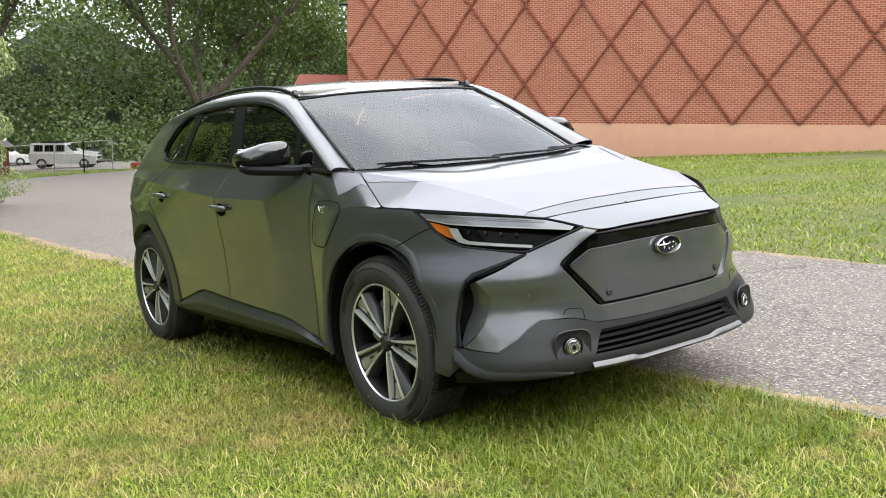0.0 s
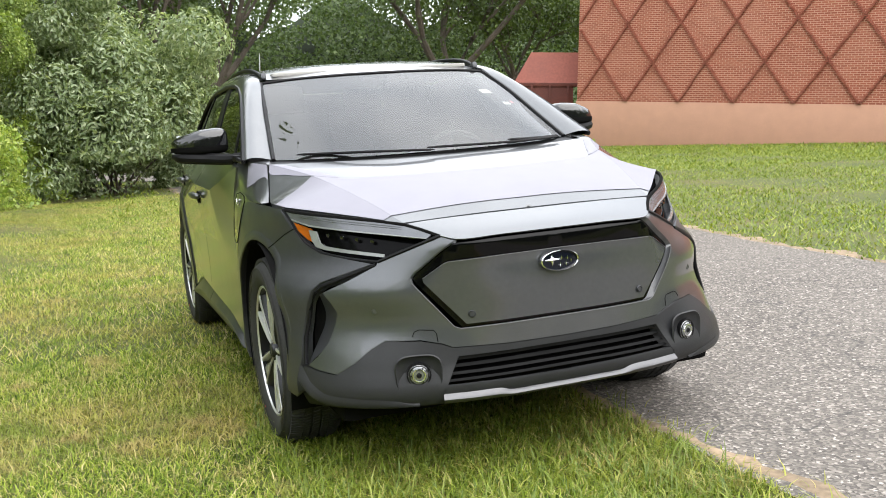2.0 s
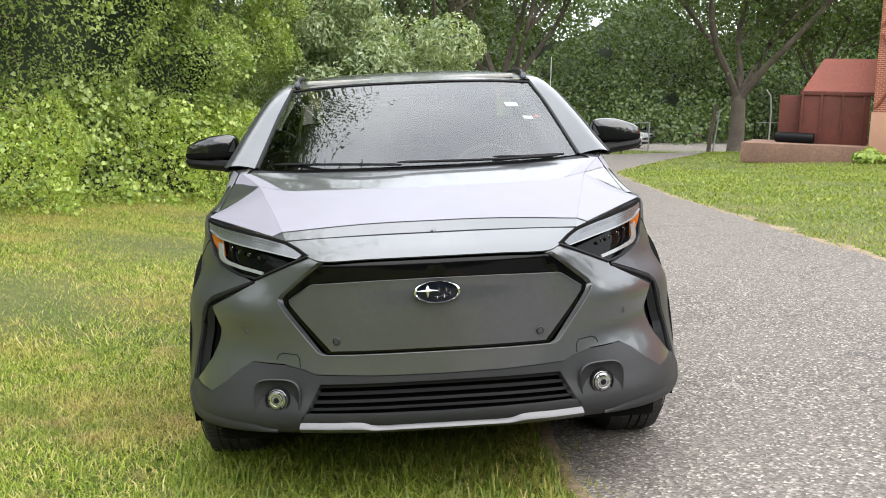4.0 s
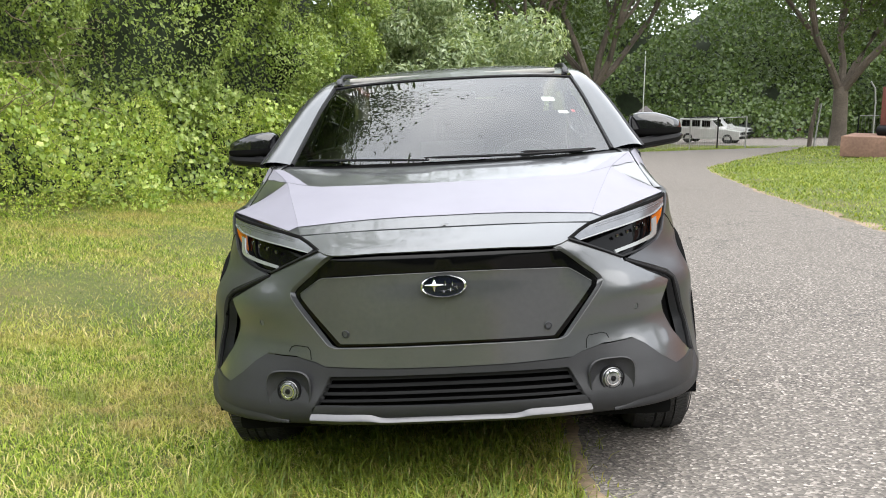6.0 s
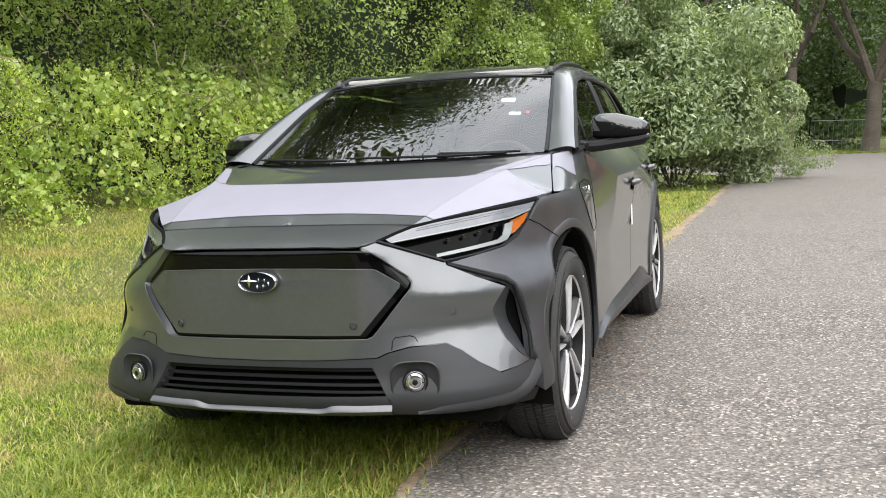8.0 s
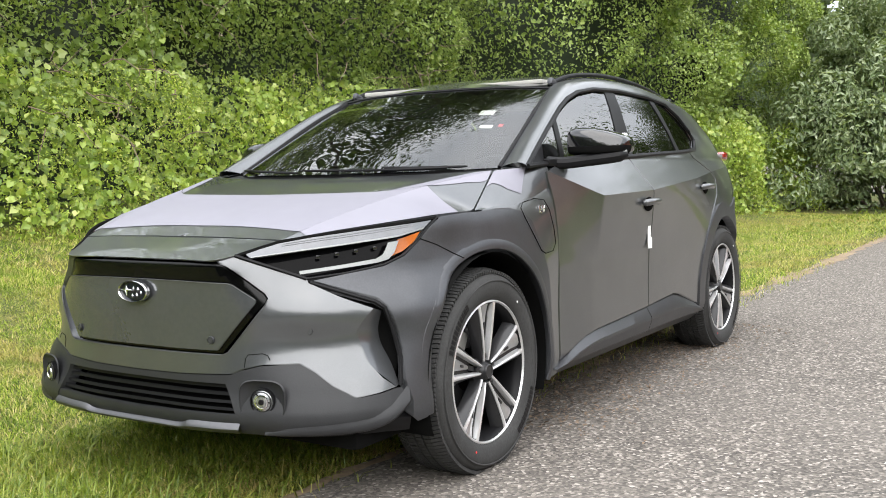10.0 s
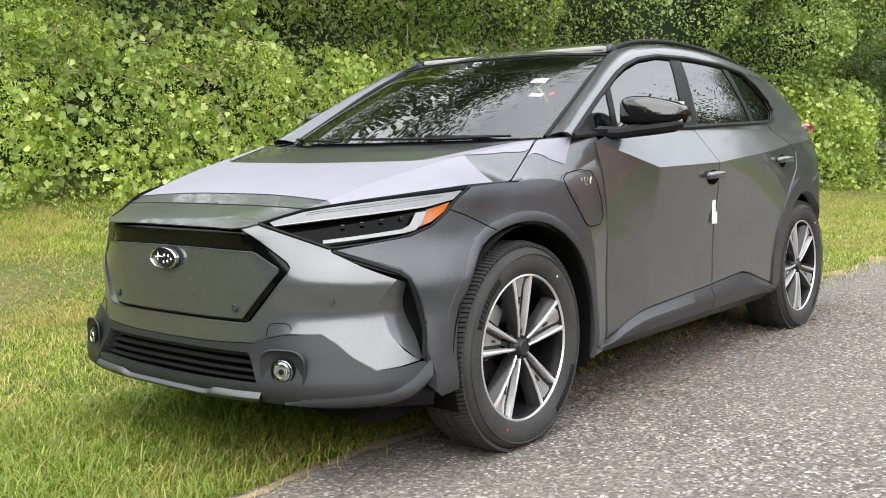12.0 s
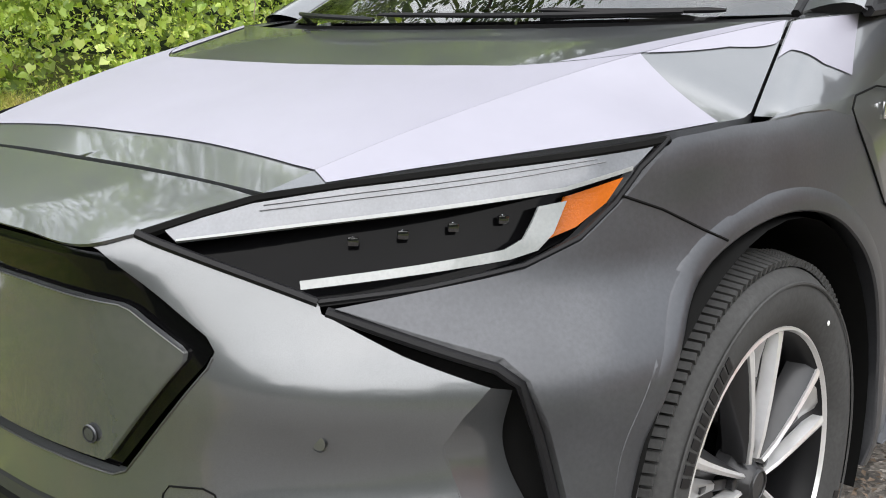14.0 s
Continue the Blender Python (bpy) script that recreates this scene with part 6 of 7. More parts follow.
V, F = arch_lip(0.018, ARCH_R, 0.036, 188.5, -14, lambda y, z, o: wrap(side_of_front(y, z), z, o + 0.006))
both_sides("arch_lip", V, F, M_CLAD, car, "", False, 40)
strip_tube("shut_line", front_line([(0.788, -0.30, 0.873), (0.83, -0.26, 0.850), (0.872, -0.205, 0.815), (0.893, -0.165, 0.795)], 0.0068), 0.0022, M_DARK, car)

HOOD_REAR = (0.757, 0.255, 1.097)
bonnet = net_surface([
    [(0, -0.637, 0.893), (0.17, -0.638, 0.893), (0.33, -0.643, 0.891), (0.486, -0.653, 0.888)],
    [(0, -0.45, 0.958), (0.20, -0.452, 0.959), (0.38, -0.455, 0.955), (0.535, -0.460, 0.946)],
    [(0, -0.22, 1.018), (0.22, -0.225, 1.018), (0.42, -0.232, 1.013), (0.592, -0.240, 1.002)],
    [(0, -0.02, 1.060), (0.22, -0.02, 1.060), (0.45, -0.022, 1.056), (0.645, -0.030, 1.046)],
    [(0, 0.10, 1.084), (0.22, 0.11, 1.085), (0.46, 0.16, 1.088), HOOD_REAR]])
# the flat side facet below the bonnet's crest
CREST_V = [0.0, 0.236, 0.48, 0.717, 1.0]
HOOD_EDGE = [(0.487, -0.654, 0.887), (0.602, -0.508, 0.911), (0.806, -0.228, 0.949), (0.812, 0.012, 0.954), (0.768, 0.20, 1.062)]


def bonnet_side(u, v):
    u, v = min(max(u, 0), 1), min(max(v, 0), 1)
    e = Vector([float(np.interp(v, CREST_V, [p[k] for p in HOOD_EDGE])) for k in range(3)])
    return bonnet(1, v).lerp(e, u)


# upper wing, painted, with the charging flap
wing_top = flank([(0.018, 0.953), (0.10, 0.957), (0.20, 0.956), (0.29, 0.939), (0.348, 0.903), (0.404, 0.803), (0.459, 0.682), (0.479, 0.56), (0.482, 0.42), (0.474, 0.255), (0.545, 0.26), (0.572, 0.42), (0.580, 0.62), (0.578, 0.82), (0.560, 0.95), (0.535, 1.05), (0.53, 1.075)])
wing_top = wing_top[:-2] + flank([(0.575, 1.03), (0.40, 0.985), (0.25, 0.966), (0.18, 0.966), (0.09, 0.963), (0.03, 0.957)])
V, F = front_shell(wing_top, step=0.03, edge=0.015, depth=0.02)
both_sides("front_wing", V, F, M_PAINT, car, "grey metallic upper front wing", False, 40)
WING_EDGE = [(0.8165, 0.018, 0.955), (0.801, 0.08, 0.990), (0.772, 0.205, 1.062), (0.761, 0.259, 1.097), (0.800, 0.40, 1.108), (0.826, 0.575, 1.119)]
wing_outer = [tuple(wrap(side_of_front(y, z), z)) for y, z in ((0.018, 0.955), (0.09, 0.963), (0.18, 0.966), (0.25, 0.966), (0.40, 0.985), (0.575, 1.03))]
EDGE_V = np.linspace(0, 1, len(WING_EDGE))


def cap(u, v):
    """Ruled between the bonnet's edge and the wing below it."""
    u, v = min(max(u, 0), 1), min(max(v, 0), 1)
    a = Vector([float(np.interp(v, EDGE_V, [p[k] for p in WING_EDGE])) for k in range(3)])
    b = Vector([float(np.interp(v, EDGE_V, [p[k] for p in wing_outer])) for k in range(3)])
    return a.lerp(b, u) + Vector((0.006, 0, 0.005)) * (4 * u * (1 - u)) * min(v * 2, 1)


V, F = net_grid(cap, 12, 24)
both_sides("wing_cap", V, F, M_PAINT, car, "", False, 60)
flap = [(0.278, 0.952), (0.305, 0.972), (0.40, 0.984), (0.475, 0.976), (0.505, 0.935), (0.530, 0.86), (0.537, 0.80), (0.505, 0.770), (0.43, 0.766), (0.395, 0.780), (0.340, 0.85), (0.292, 0.915)]
ring = [tuple(wrap(t, z, 0.0085)) for t, z in flank(flap + flap[:1])]
strip_tube("charge_flap_gap", ring, 0.0018, M_DARK, car)
for s in (1, -1):
    for k, (dy, dz, wy, wz) in enumerate(((-0.018, 0.0, 0.006, 0.03), (-0.008, 0.012, 0.014, 0.006), (-0.008, 0.0, 0.012, 0.005), (-0.008, -0.012, 0.014, 0.006), (0.012, 0.001, 0.006, 0.028), (0.024, 0.001, 0.006, 0.028))):
        p = wrap(side_of_front(0.445 + dy, 0.94 + dz), 0.94 + dz, 0.004)
        box("badge_mark", (0.005, wy, wz), (p.x * s, p.y, p.z), M_CHROME, car, ((18 if k == 4 else -18) if k > 3 else 0, 0, 0), 0.001)

# bonnet and its film
V, F = net_grid(bonnet, 30, 30)
W, G = net_grid(bonnet_side, 10, 30)
k = len(V)
hem = [bonnet(u, 0) for u in np.linspace(0, 1, 24)] + [bonnet_side(1, v) for v in np.linspace(0, 1, 30)]
H = hem + [p + Vector((-0.004, 0.006, -0.022)) for p in hem]
F = F + [tuple(i + k for i in g) for g in G]
V = V + W
k = len(V)
V, F = V + H, F + [(k + i, k + len(hem) + i, k + len(hem) + i + 1, k + i + 1) for i in range(len(hem) - 1)]
both_sides("bonnet", V, F, M_PAINT, car, "grey metallic bonnet", True, 50)


def raised(fn):
    def up(u, v):
        p = fn(u, v)
        n = (fn(min(u + 0.02, 1), v) - fn(max(u - 0.02, 0), v)).cross(fn(u, min(v + 0.02, 1)) - fn(u, max(v - 0.02, 0)))
        n.normalize()
        return p + n * (0.002 if n.z > 0 else -0.002)
    return up


film_top = [(0, 0.118), (0.2, 0.117), (0.45, 0.110), (0.7, 0.098), (0.90, 0.088), (1.0, 0.085), (1.0, 0.3), (1.0, 0.715), (0.93, 0.655), (0.86, 0.615), (0.78, 0.585), (0.54, 0.567), (0.27, 0.56), (0, 0.56)]
V, F = shell(film_top, raised(bonnet), step=0.04, edge=0.02, depth=0.0)
V, F = list(V), list(F)
W, G = shell([(0.0, 0.085), (1.0, 0.10), (1.0, 0.3), (1.0, 0.622), (0.5, 0.668), (0.0, 0.715)], raised(bonnet_side), step=0.05, edge=0.03, depth=0.0)
k = len(V)
both_sides("bonnet_film", V + list(W), F + [tuple(i + k for i in g) for g in G], M_FILM, car, "white protective film across the bonnet", True, 30)
V, F = shell([(0.0, 0.722), (0.28, 0.86), (0.80, 0.97), (0.84, 0.994), (0.0, 0.994)], raised(bonnet_side), step=0.05, edge=0.03, depth=0.0)
W, G = shell([(1.0, 0.722), (1.0, 0.99), (0.95, 0.97), (0.93, 0.85), (0.90, 0.70), (0.87, 0.63), (0.93, 0.66)], raised(bonnet), step=0.04, edge=0.02, depth=0.0)
k = len(V)
both_sides("bonnet_film", list(V) + list(W), list(F) + [tuple(i + k for i in g) for g in G], M_FILM, car, "white protective film strip on the bonnet edge", False, 30)


def cap_up(u, v):
    p = cap(u, v)
    n = (cap(min(u + 0.02, 1), v) - cap(max(u - 0.02, 0), v)).cross(cap(u, min(v + 0.02, 1)) - cap(u, max(v - 0.02, 0)))
    n.normalize()
    return p + n * (0.002 if n.z > 0 else -0.002)


V, F = shell([(0.02, 0.33), (0.25, 0.44), (0.80, 0.70), (0.42, 0.77), (0.03, 0.84), (0.02, 0.56)], cap_up, step=0.06, edge=0.03, depth=0.0)
both_sides("wing_film", V, F, M_FILM, car, "white protective film patch on the front wing", False, 60)

# doors, quarter panel, sills
DOOR1 = [(0.588, 0.305), (0.592, 0.62), (0.588, 0.82), (0.572, 0.95), (0.545, 1.05), (0.54, 1.09), (0.66, 1.117), (0.90, 1.128), (1.20, 1.137), (1.49, 1.146), (1.565, 0.97), (1.575, 0.8), (1.57, 0.55), (1.565, 0.41), (1.2, 0.396), (0.95, 0.387), (0.85, 0.377), (0.74, 0.352)]
DOOR2 = [(1.50, 1.147), (1.80, 1.157), (2.10, 1.166), (2.40, 1.175), (2.46, 1.178), (2.62, 1.10), (2.78, 1.02), (2.74, 0.93), (2.60, 0.83), (2.48, 0.72), (2.40, 0.60), (2.345, 0.46), (2.31, 0.335), (2.20, 0.368), (2.05, 0.413), (1.94, 0.431), (1.80, 0.424), (1.572, 0.411), (1.577, 0.55), (1.582, 0.8), (1.572, 0.97)]
V, F = creased(DOOR1, 0.025, 0.02, 0.0025)
doors = both_sides("front_door", V, F, M_PAINT, car, "grey metallic front door", False, 50)
V, F = creased(DOOR2, 0.025, 0.02, 0.0025)
rear_doors = both_sides("rear_door", V, F, M_PAINT, car, "grey metallic rear door", False, 50)
REAR_ARCH = [(2.85 + math.cos(math.radians(a)) * 0.50, HUB_Z + math.sin(math.radians(a)) * 0.515) for a in range(176, -12, -8)]
quarter = [(2.467, 1.18), (2.60, 1.19), (2.70, 1.25), (2.66, 1.32), (2.56, 1.39), (2.40, 1.475), (2.60, 1.478), (2.80, 1.455), (2.98, 1.42), (3.15, 1.34), (3.35, 1.22), (3.46, 1.16), (3.60, 1.12), (3.63, 1.0), (3.64, 0.88), (3.5, 0.895), (3.30, 0.90)] + [(2.85 + math.cos(math.radians(a)) * 0.50, HUB_Z + math.sin(math.radians(a)) * 0.515) for a in range(68, 136, 8)] + [(2.49, 0.718), (2.61, 0.826), (2.75, 0.925), (2.79, 1.02), (2.63, 1.10)]
V, F = creased(quarter, 0.035, 0.02, 0.002)
both_sides("quarter_panel", V, F, M_PAINT, car, "grey metallic rear quarter panel", False, 50)
rear_clad = [(3.30, 0.896), (3.5, 0.891), (3.645, 0.876), (3.66, 0.70), (3.62, 0.45), (3.50, 0.27), (3.28, 0.25)] + [(2.85 + math.cos(math.radians(a)) * 0.415, HUB_Z + math.sin(math.radians(a)) * 0.43) for a in range(-14, 196, 7)] + [(2.345, 0.27), (2.335, 0.34), (2.35, 0.46), (2.405, 0.60), (2.486, 0.716)] + [(2.85 + math.cos(math.radians(a)) * 0.498, HUB_Z + math.sin(math.radians(a)) * 0.513) for a in range(132, 66, -8)]
V, F = shell(rear_clad, flat, step=0.035, edge=0.018, depth=0.05, lift=0.008)
both_sides("rear_arch_cladding", V, F, M_CLAD, car, "dark grey rear wheel-arch cladding", False, 40)
# sills: a bright upper facet over a dark undercut
def sill(top, ends):
    rows = []
    y0, y1 = ends
    ys = np.linspace(y0, y1, 24)
    tz = [float(np.interp(y, [p[0] for p in top], [p[1] for p in top])) for y in ys]
    for f, x in ((1.0, 0.862), (0.97, 0.872), (0.60, 0.897), (0.48, 0.899), (0.05, 0.882), (0.0, 0.872)):
        rows.append([Vector((x - 0.10 * min(max((y - 1.8) / 1.9, 0), 1) ** 2 + 0.02 * math.exp(-((y - 2.5) / 0.3) ** 2), y, 0.283 + (t - 0.283) * f)) for y, t in zip(ys, tz)])
    rows.append([p + Vector((-0.06, 0, -0.05)) for p in rows[-1]])
    V = [p for row in rows for p in row]
    n = len(ys)
    F = [(j * n + i + 1, j * n + i, (j + 1) * n + i, (j + 1) * n + i + 1) for j in range(len(rows) - 1) for i in range(n - 1)]
    return V, F


for top, ends in (([(0.50, 0.29), (0.588, 0.302), (0.74, 0.349), (0.85, 0.374), (0.95, 0.384), (1.2, 0.393), (1.567, 0.407)], (0.50, 1.566)), ([(1.57, 0.408), (1.80, 0.421), (1.94, 0.428), (2.05, 0.410), (2.20, 0.365), (2.31, 0.332), (2.36, 0.30)], (1.571, 2.36))):
    V, F = sill(top, ends)
    both_sides("sill_cladding", V, F, M_CLAD, car, "dark grey sill cladding", False, 22)

# side windows
DLO_IN = [(0.395, 1.112), (0.60, 1.122), (0.9, 1.134), (1.2, 1.143), (1.5, 1.152), (1.8, 1.163), (2.1, 1.172), (2.44, 1.183), (2.60, 1.196), (2.675, 1.25), (2.64, 1.31), (2.54, 1.385), (2.38, 1.452), (2.10, 1.478), (1.70, 1.489), (1.38, 1.479), (1.17, 1.452), (1.015, 1.412), (0.90, 1.367), (0.781, 1.310), (0.66, 1.250), (0.528, 1.181)]
V, F = shell(DLO_IN, flat, step=0.05, edge=0.025, depth=0.0, lift=-0.012)
outer_ring = [tuple(skin(y, z, 0.002)) for y, z in DLO_IN + DLO_IN[:1]]
strip_tube("window_surround", outer_ring, 0.011, M_TRIM, car, "matt black window surround", 6)
panes = [
    ("quarter_window", M_SIDEGLASS, [(0.575, 1.136), (0.735, 1.142), (0.775, 1.287), (0.66, 1.235), (0.60, 1.203)]),
    ("front_window", M_SIDEGLASS, [(0.775, 1.142), (1.40, 1.157), (1.525, 1.464), (1.37, 1.462), (1.17, 1.434), (1.03, 1.397), (0.90, 1.346), (0.822, 1.306)]),
    ("rear_window", M_PRIVACY, [(1.56, 1.164), (2.235, 1.188), (2.215, 1.27), (2.13, 1.456), (1.72, 1.473), (1.645, 1.472)]),
    ("rear_quarter_window", M_PRIVACY, [(2.29, 1.192), (2.44, 1.198), (2.585, 1.208), (2.653, 1.252), (2.625, 1.302), (2.53, 1.373), (2.37, 1.437), (2.20, 1.455)]),
]
for name, mat, poly in panes:
    V, F = shell(poly, flat, step=0.06, edge=0.03, depth=0.004, lift=-0.006)
    for o in both_sides(name, V, F, mat, car, "tinted side window glass" if mat is M_SIDEGLASS else "dark privacy glass"):
        o.visible_shadow = False
pillars = [
    [(0.41, 1.114), (0.78, 1.133), (0.78, 1.142), (0.735, 1.141), (0.575, 1.135), (0.60, 1.205), (0.528, 1.174)],
    [(0.735, 1.138), (0.775, 1.140), (0.824, 1.318), (0.775, 1.290)],
    [(1.40, 1.152), (1.56, 1.160), (1.645, 1.474), (1.60, 1.482), (1.525, 1.474)],
    [(2.235, 1.182), (2.29, 1.186), (2.20, 1.457), (2.13, 1.460), (2.215, 1.27)],
]
for poly in pillars:
    V, F = shell(poly, flat, step=0.05, edge=0.03, depth=0.012, lift=-0.002)
    both_sides("pillar_cover", V, F, M_TRIM, car, "", False, 40)
strip_tube("belt_moulding", [tuple(skin(y, z, 0.004)) for y, z in dense([(1.25, 1.141), (1.8, 1.16), (2.44, 1.181), (2.6, 1.19), (2.69, 1.25)], 0.1, closed=False)], 0.005, M_SATIN, car, "thin bright belt moulding")


# roof frame: the painted band above the side windows, running into the windscreen pillars
def band(rows, name, mat, label="", joined=False, nu=6, nv=40):
    fn = net_surface(rows)
    V, F = net_grid(fn, nu, nv)
    return both_sides(name, V, F, mat, car, label, joined, 50)


edge_pts = [(0.385, 1.112), (0.528, 1.183), (0.66, 1.252), (0.781, 1.312), (0.90, 1.369), (1.015, 1.414), (1.17, 1.454), (1.38, 1.481), (1.70, 1.491), (2.10, 1.480), (2.40, 1.455), (2.60, 1.44), (2.85, 1.42)]
lowr = [tuple(skin(y, z, 0.004)) for y, z in edge_pts]
upr = [(0.715, 0.41, 1.112), (0.696, 0.535, 1.180), (0.676, 0.66, 1.250), (0.656, 0.775, 1.312), (0.636, 0.895, 1.378), (0.618, 1.00, 1.434), (0.600, 1.12, 1.490), (0.580, 1.38, 1.538), (0.570, 1.70, 1.556), (0.560, 2.10, 1.552), (0.545, 2.40, 1.532), (0.535, 2.60, 1.512), (0.52, 2.95, 1.468)]
midr = [(a[0] * 0.8 + b[0] * 0.2 + 0.003, (a[1] + b[1]) / 2 - 0.022, (a[2] + b[2]) / 2 + 0.030) for a, b in zip(lowr, upr)]
V, F = [], []
A, B, C = smooth_curve(lowr, 50), smooth_curve(midr, 50), smooth_curve(upr, 50)
for i in range(51):
    for f in np.linspace(0, 1, 7):
        p = A[i] * (1 - f) ** 2 + 2 * B[i] * f * (1 - f) + C[i] * f ** 2
        V.append(Vector(p))
for i in range(50):
    for j in range(6):
        a = i * 7 + j
        F.append((a, a + 7, a + 8, a + 1))
both_sides("pillar", V, F, M_PAINT, car, "grey metallic windscreen pillar and roof side", False, 60)
V, F = net_grid(net_surface([[(0.757, 0.256, 1.095), (0.782, 0.33, 1.102), (0.802, 0.40, 1.107)], [(0.733, 0.275, 1.092), (0.732, 0.35, 1.102), (0.716, 0.425, 1.112)]]), 8, 4)
both_sides("scuttle_corner", V, F, M_PAINT, car, "", False, 60)

roof = net_surface([
    [(0, 1.03, 1.497), (0.2, 1.035, 1.496), (0.42, 1.06, 1.488), (0.600, 1.12, 1.490)],
    [(0, 1.35, 1.562), (0.2, 1.355, 1.561), (0.42, 1.37, 1.553), (0.582, 1.38, 1.537)],
    [(0, 1.80, 1.588), (0.2, 1.80, 1.587), (0.42, 1.80, 1.578), (0.570, 1.80, 1.556)],
    [(0, 2.30, 1.575), (0.2, 2.30, 1.574), (0.42, 2.30, 1.565), (0.553, 2.30, 1.540)],
    [(0, 2.75, 1.525), (0.2, 2.75, 1.524), (0.40, 2.75, 1.515), (0.528, 2.75, 1.492)],
    [(0, 3.08, 1.475), (0.2, 3.08, 1.474), (0.38, 3.07, 1.468), (0.51, 3.03, 1.455)]])
V, F = net_grid(roof, 12, 40)
both_sides("roof", V, F, M_PAINT, car, "grey metallic roof", True, 60)
V, F = net_grid(net_surface([[(0, 3.08, 1.473), (0.38, 3.07, 1.466), (0.53, 3.02, 1.452)], [(0, 3.10, 1.44), (0.38, 3.09, 1.437), (0.54, 3.04, 1.42)], [(0, 2.95, 1.43), (0.38, 2.94, 1.427), (0.53, 2.9, 1.415)]]), 8, 6)
both_sides("roof_spoiler", V, F, M_BLACK, car, "gloss black roof spoiler edge", True)
rail = [(0.575, 1.12, 1.487), (0.580, 1.22, 1.522), (0.584, 1.36, 1.549), (0.580, 1.7, 1.572), (0.570, 2.1, 1.566), (0.553, 2.5, 1.536), (0.533, 2.86, 1.488)]
for s in (1, -1):
    bm = tube_bm(bmesh.new(), [(p[0] * s, p[1], p[2]) for p in smooth_curve(rail, 30)], [0.008] + [0.011] * 29 + [0.007], 10)
    part("roof_rail", bm, M_TRIM, car, "black roof rail")
    for y, x, z in ((1.18, 0.575, 1.488), (2.80, 0.535, 1.482)):
        box("rail_foot", (0.03, 0.11, 0.035), (x * s, y, z + 0.005), M_CLAD, car, (-22 if y < 2 else 14, 0, 0), 0.012)

# windscreen, cowl, wipers
screen = net_surface([
    [(0, 0.115, 1.098), (0.25, 0.13, 1.099), (0.50, 0.215, 1.102), (0.705, 0.405, 1.108)],
    [(0, 0.42, 1.247), (0.24, 0.43, 1.246), (0.475, 0.49, 1.241), (0.672, 0.63, 1.232)],
    [(0, 0.73, 1.382), (0.22, 0.74, 1.381), (0.445, 0.78, 1.374), (0.635, 0.865, 1.362)],
    [(0, 1.025, 1.490), (0.2, 1.03, 1.489), (0.42, 1.052, 1.483), (0.598, 1.10, 1.472)]])
V, F = net_grid(screen, 20, 20)
ws = both_sides("windscreen", V, F, M_WSGLASS, car, "laminated windscreen glass reflecting the sky", True, 60)
ws.visible_shadow = False
strip_tube("screen_edge", [tuple(screen(1, v)) for v in np.linspace(0, 1, 16)], 0.010, M_TRIM, car, "black windscreen edge")
strip_tube("screen_edge", [tuple(screen(u, 1)) for u in np.linspace(0, 1, 12)], 0.008, M_TRIM, car, "black windscreen edge")
V, F = net_grid(net_surface([[(0, 0.085, 1.070), (0.25, 0.095, 1.071), (0.5, 0.165, 1.075), (0.74, 0.27, 1.083)], [(0, 0.14, 1.092), (0.25, 0.15, 1.093), (0.50, 0.235, 1.096), (0.735, 0.42, 1.104)]]), 16, 3)
both_sides("cowl", V, F, M_TRIM, car, "black cowl below the windscreen", True)
for pts in ([(-0.58, 0.215, 1.115), (-0.30, 0.135, 1.112), (0.10, 0.118, 1.118)], [(0.08, 0.085, 1.108), (0.30, 0.12, 1.118), (0.62, 0.33, 1.128)], [(-0.62, 0.30, 1.118), (-0.45, 0.21, 1.118), (-0.30, 0.16, 1.122)]):
    pp = smooth_curve(pts, 14)
    w = part("wiper", tube_bm(bmesh.new(), [(-p[0], p[1], p[2] - 0.002) for p in pp], [0.004] + [0.006] * 13 + [0.003], 6), M_TRIM, car, "black wiper blade and arm")
V, F = net_grid(screen, 6, 3, lift=-0.006, u0=0, u1=0.2, v0=0.90, v1=0.985)
both_sides("camera_housing", V, F, M_TRIM, car, "sensor housing behind the windscreen", True)
for u0, u1, v0, v1, mat, label in ((0.72, 0.80, 0.44, 0.475, M_WHITE, "white windscreen sticker"), (0.64, 0.74, 0.60, 0.655, M_WHITE, "white windscreen label"), (0.83, 0.86, 0.46, 0.49, M_STICKRED, "small red windscreen sticker")):
    V, F = net_grid(screen, 3, 2, lift=-0.003, u0=u0, u1=u1, v0=v0, v1=v1)
    poly_part("windscreen_sticker", V, F, mat, car, label)

# tailgate, rear glass, rear bumper, lamps
tail = net_surface([
    [(0, 3.07, 1.45), (0.3, 3.065, 1.445), (0.50, 3.02, 1.43)], [(0, 3.35, 1.28), (0.33, 3.33, 1.275), (0.575, 3.24, 1.262)], [(0, 3.54, 1.16), (0.35, 3.52, 1.155), (0.60, 3.43, 1.15)]])
V, F = net_grid(tail, 12, 10)
both_sides("rear_screen", V, F, M_BLACK, car, "dark rear screen", True)
gate = net_surface([
    [(0, 3.55, 1.158), (0.35, 3.53, 1.153), (0.60, 3.44, 1.148)], [(0, 3.68, 1.11), (0.35, 3.66, 1.105), (0.62, 3.54, 1.10)], [(0, 3.71, 0.95), (0.35, 3.69, 0.95), (0.66, 3.58, 0.95)], [(0, 3.68, 0.80), (0.35, 3.67, 0.80), (0.70, 3.58, 0.80)]])
V, F = net_grid(gate, 12, 10)
both_sides("tailgate", V, F, M_PAINT, car, "", True)
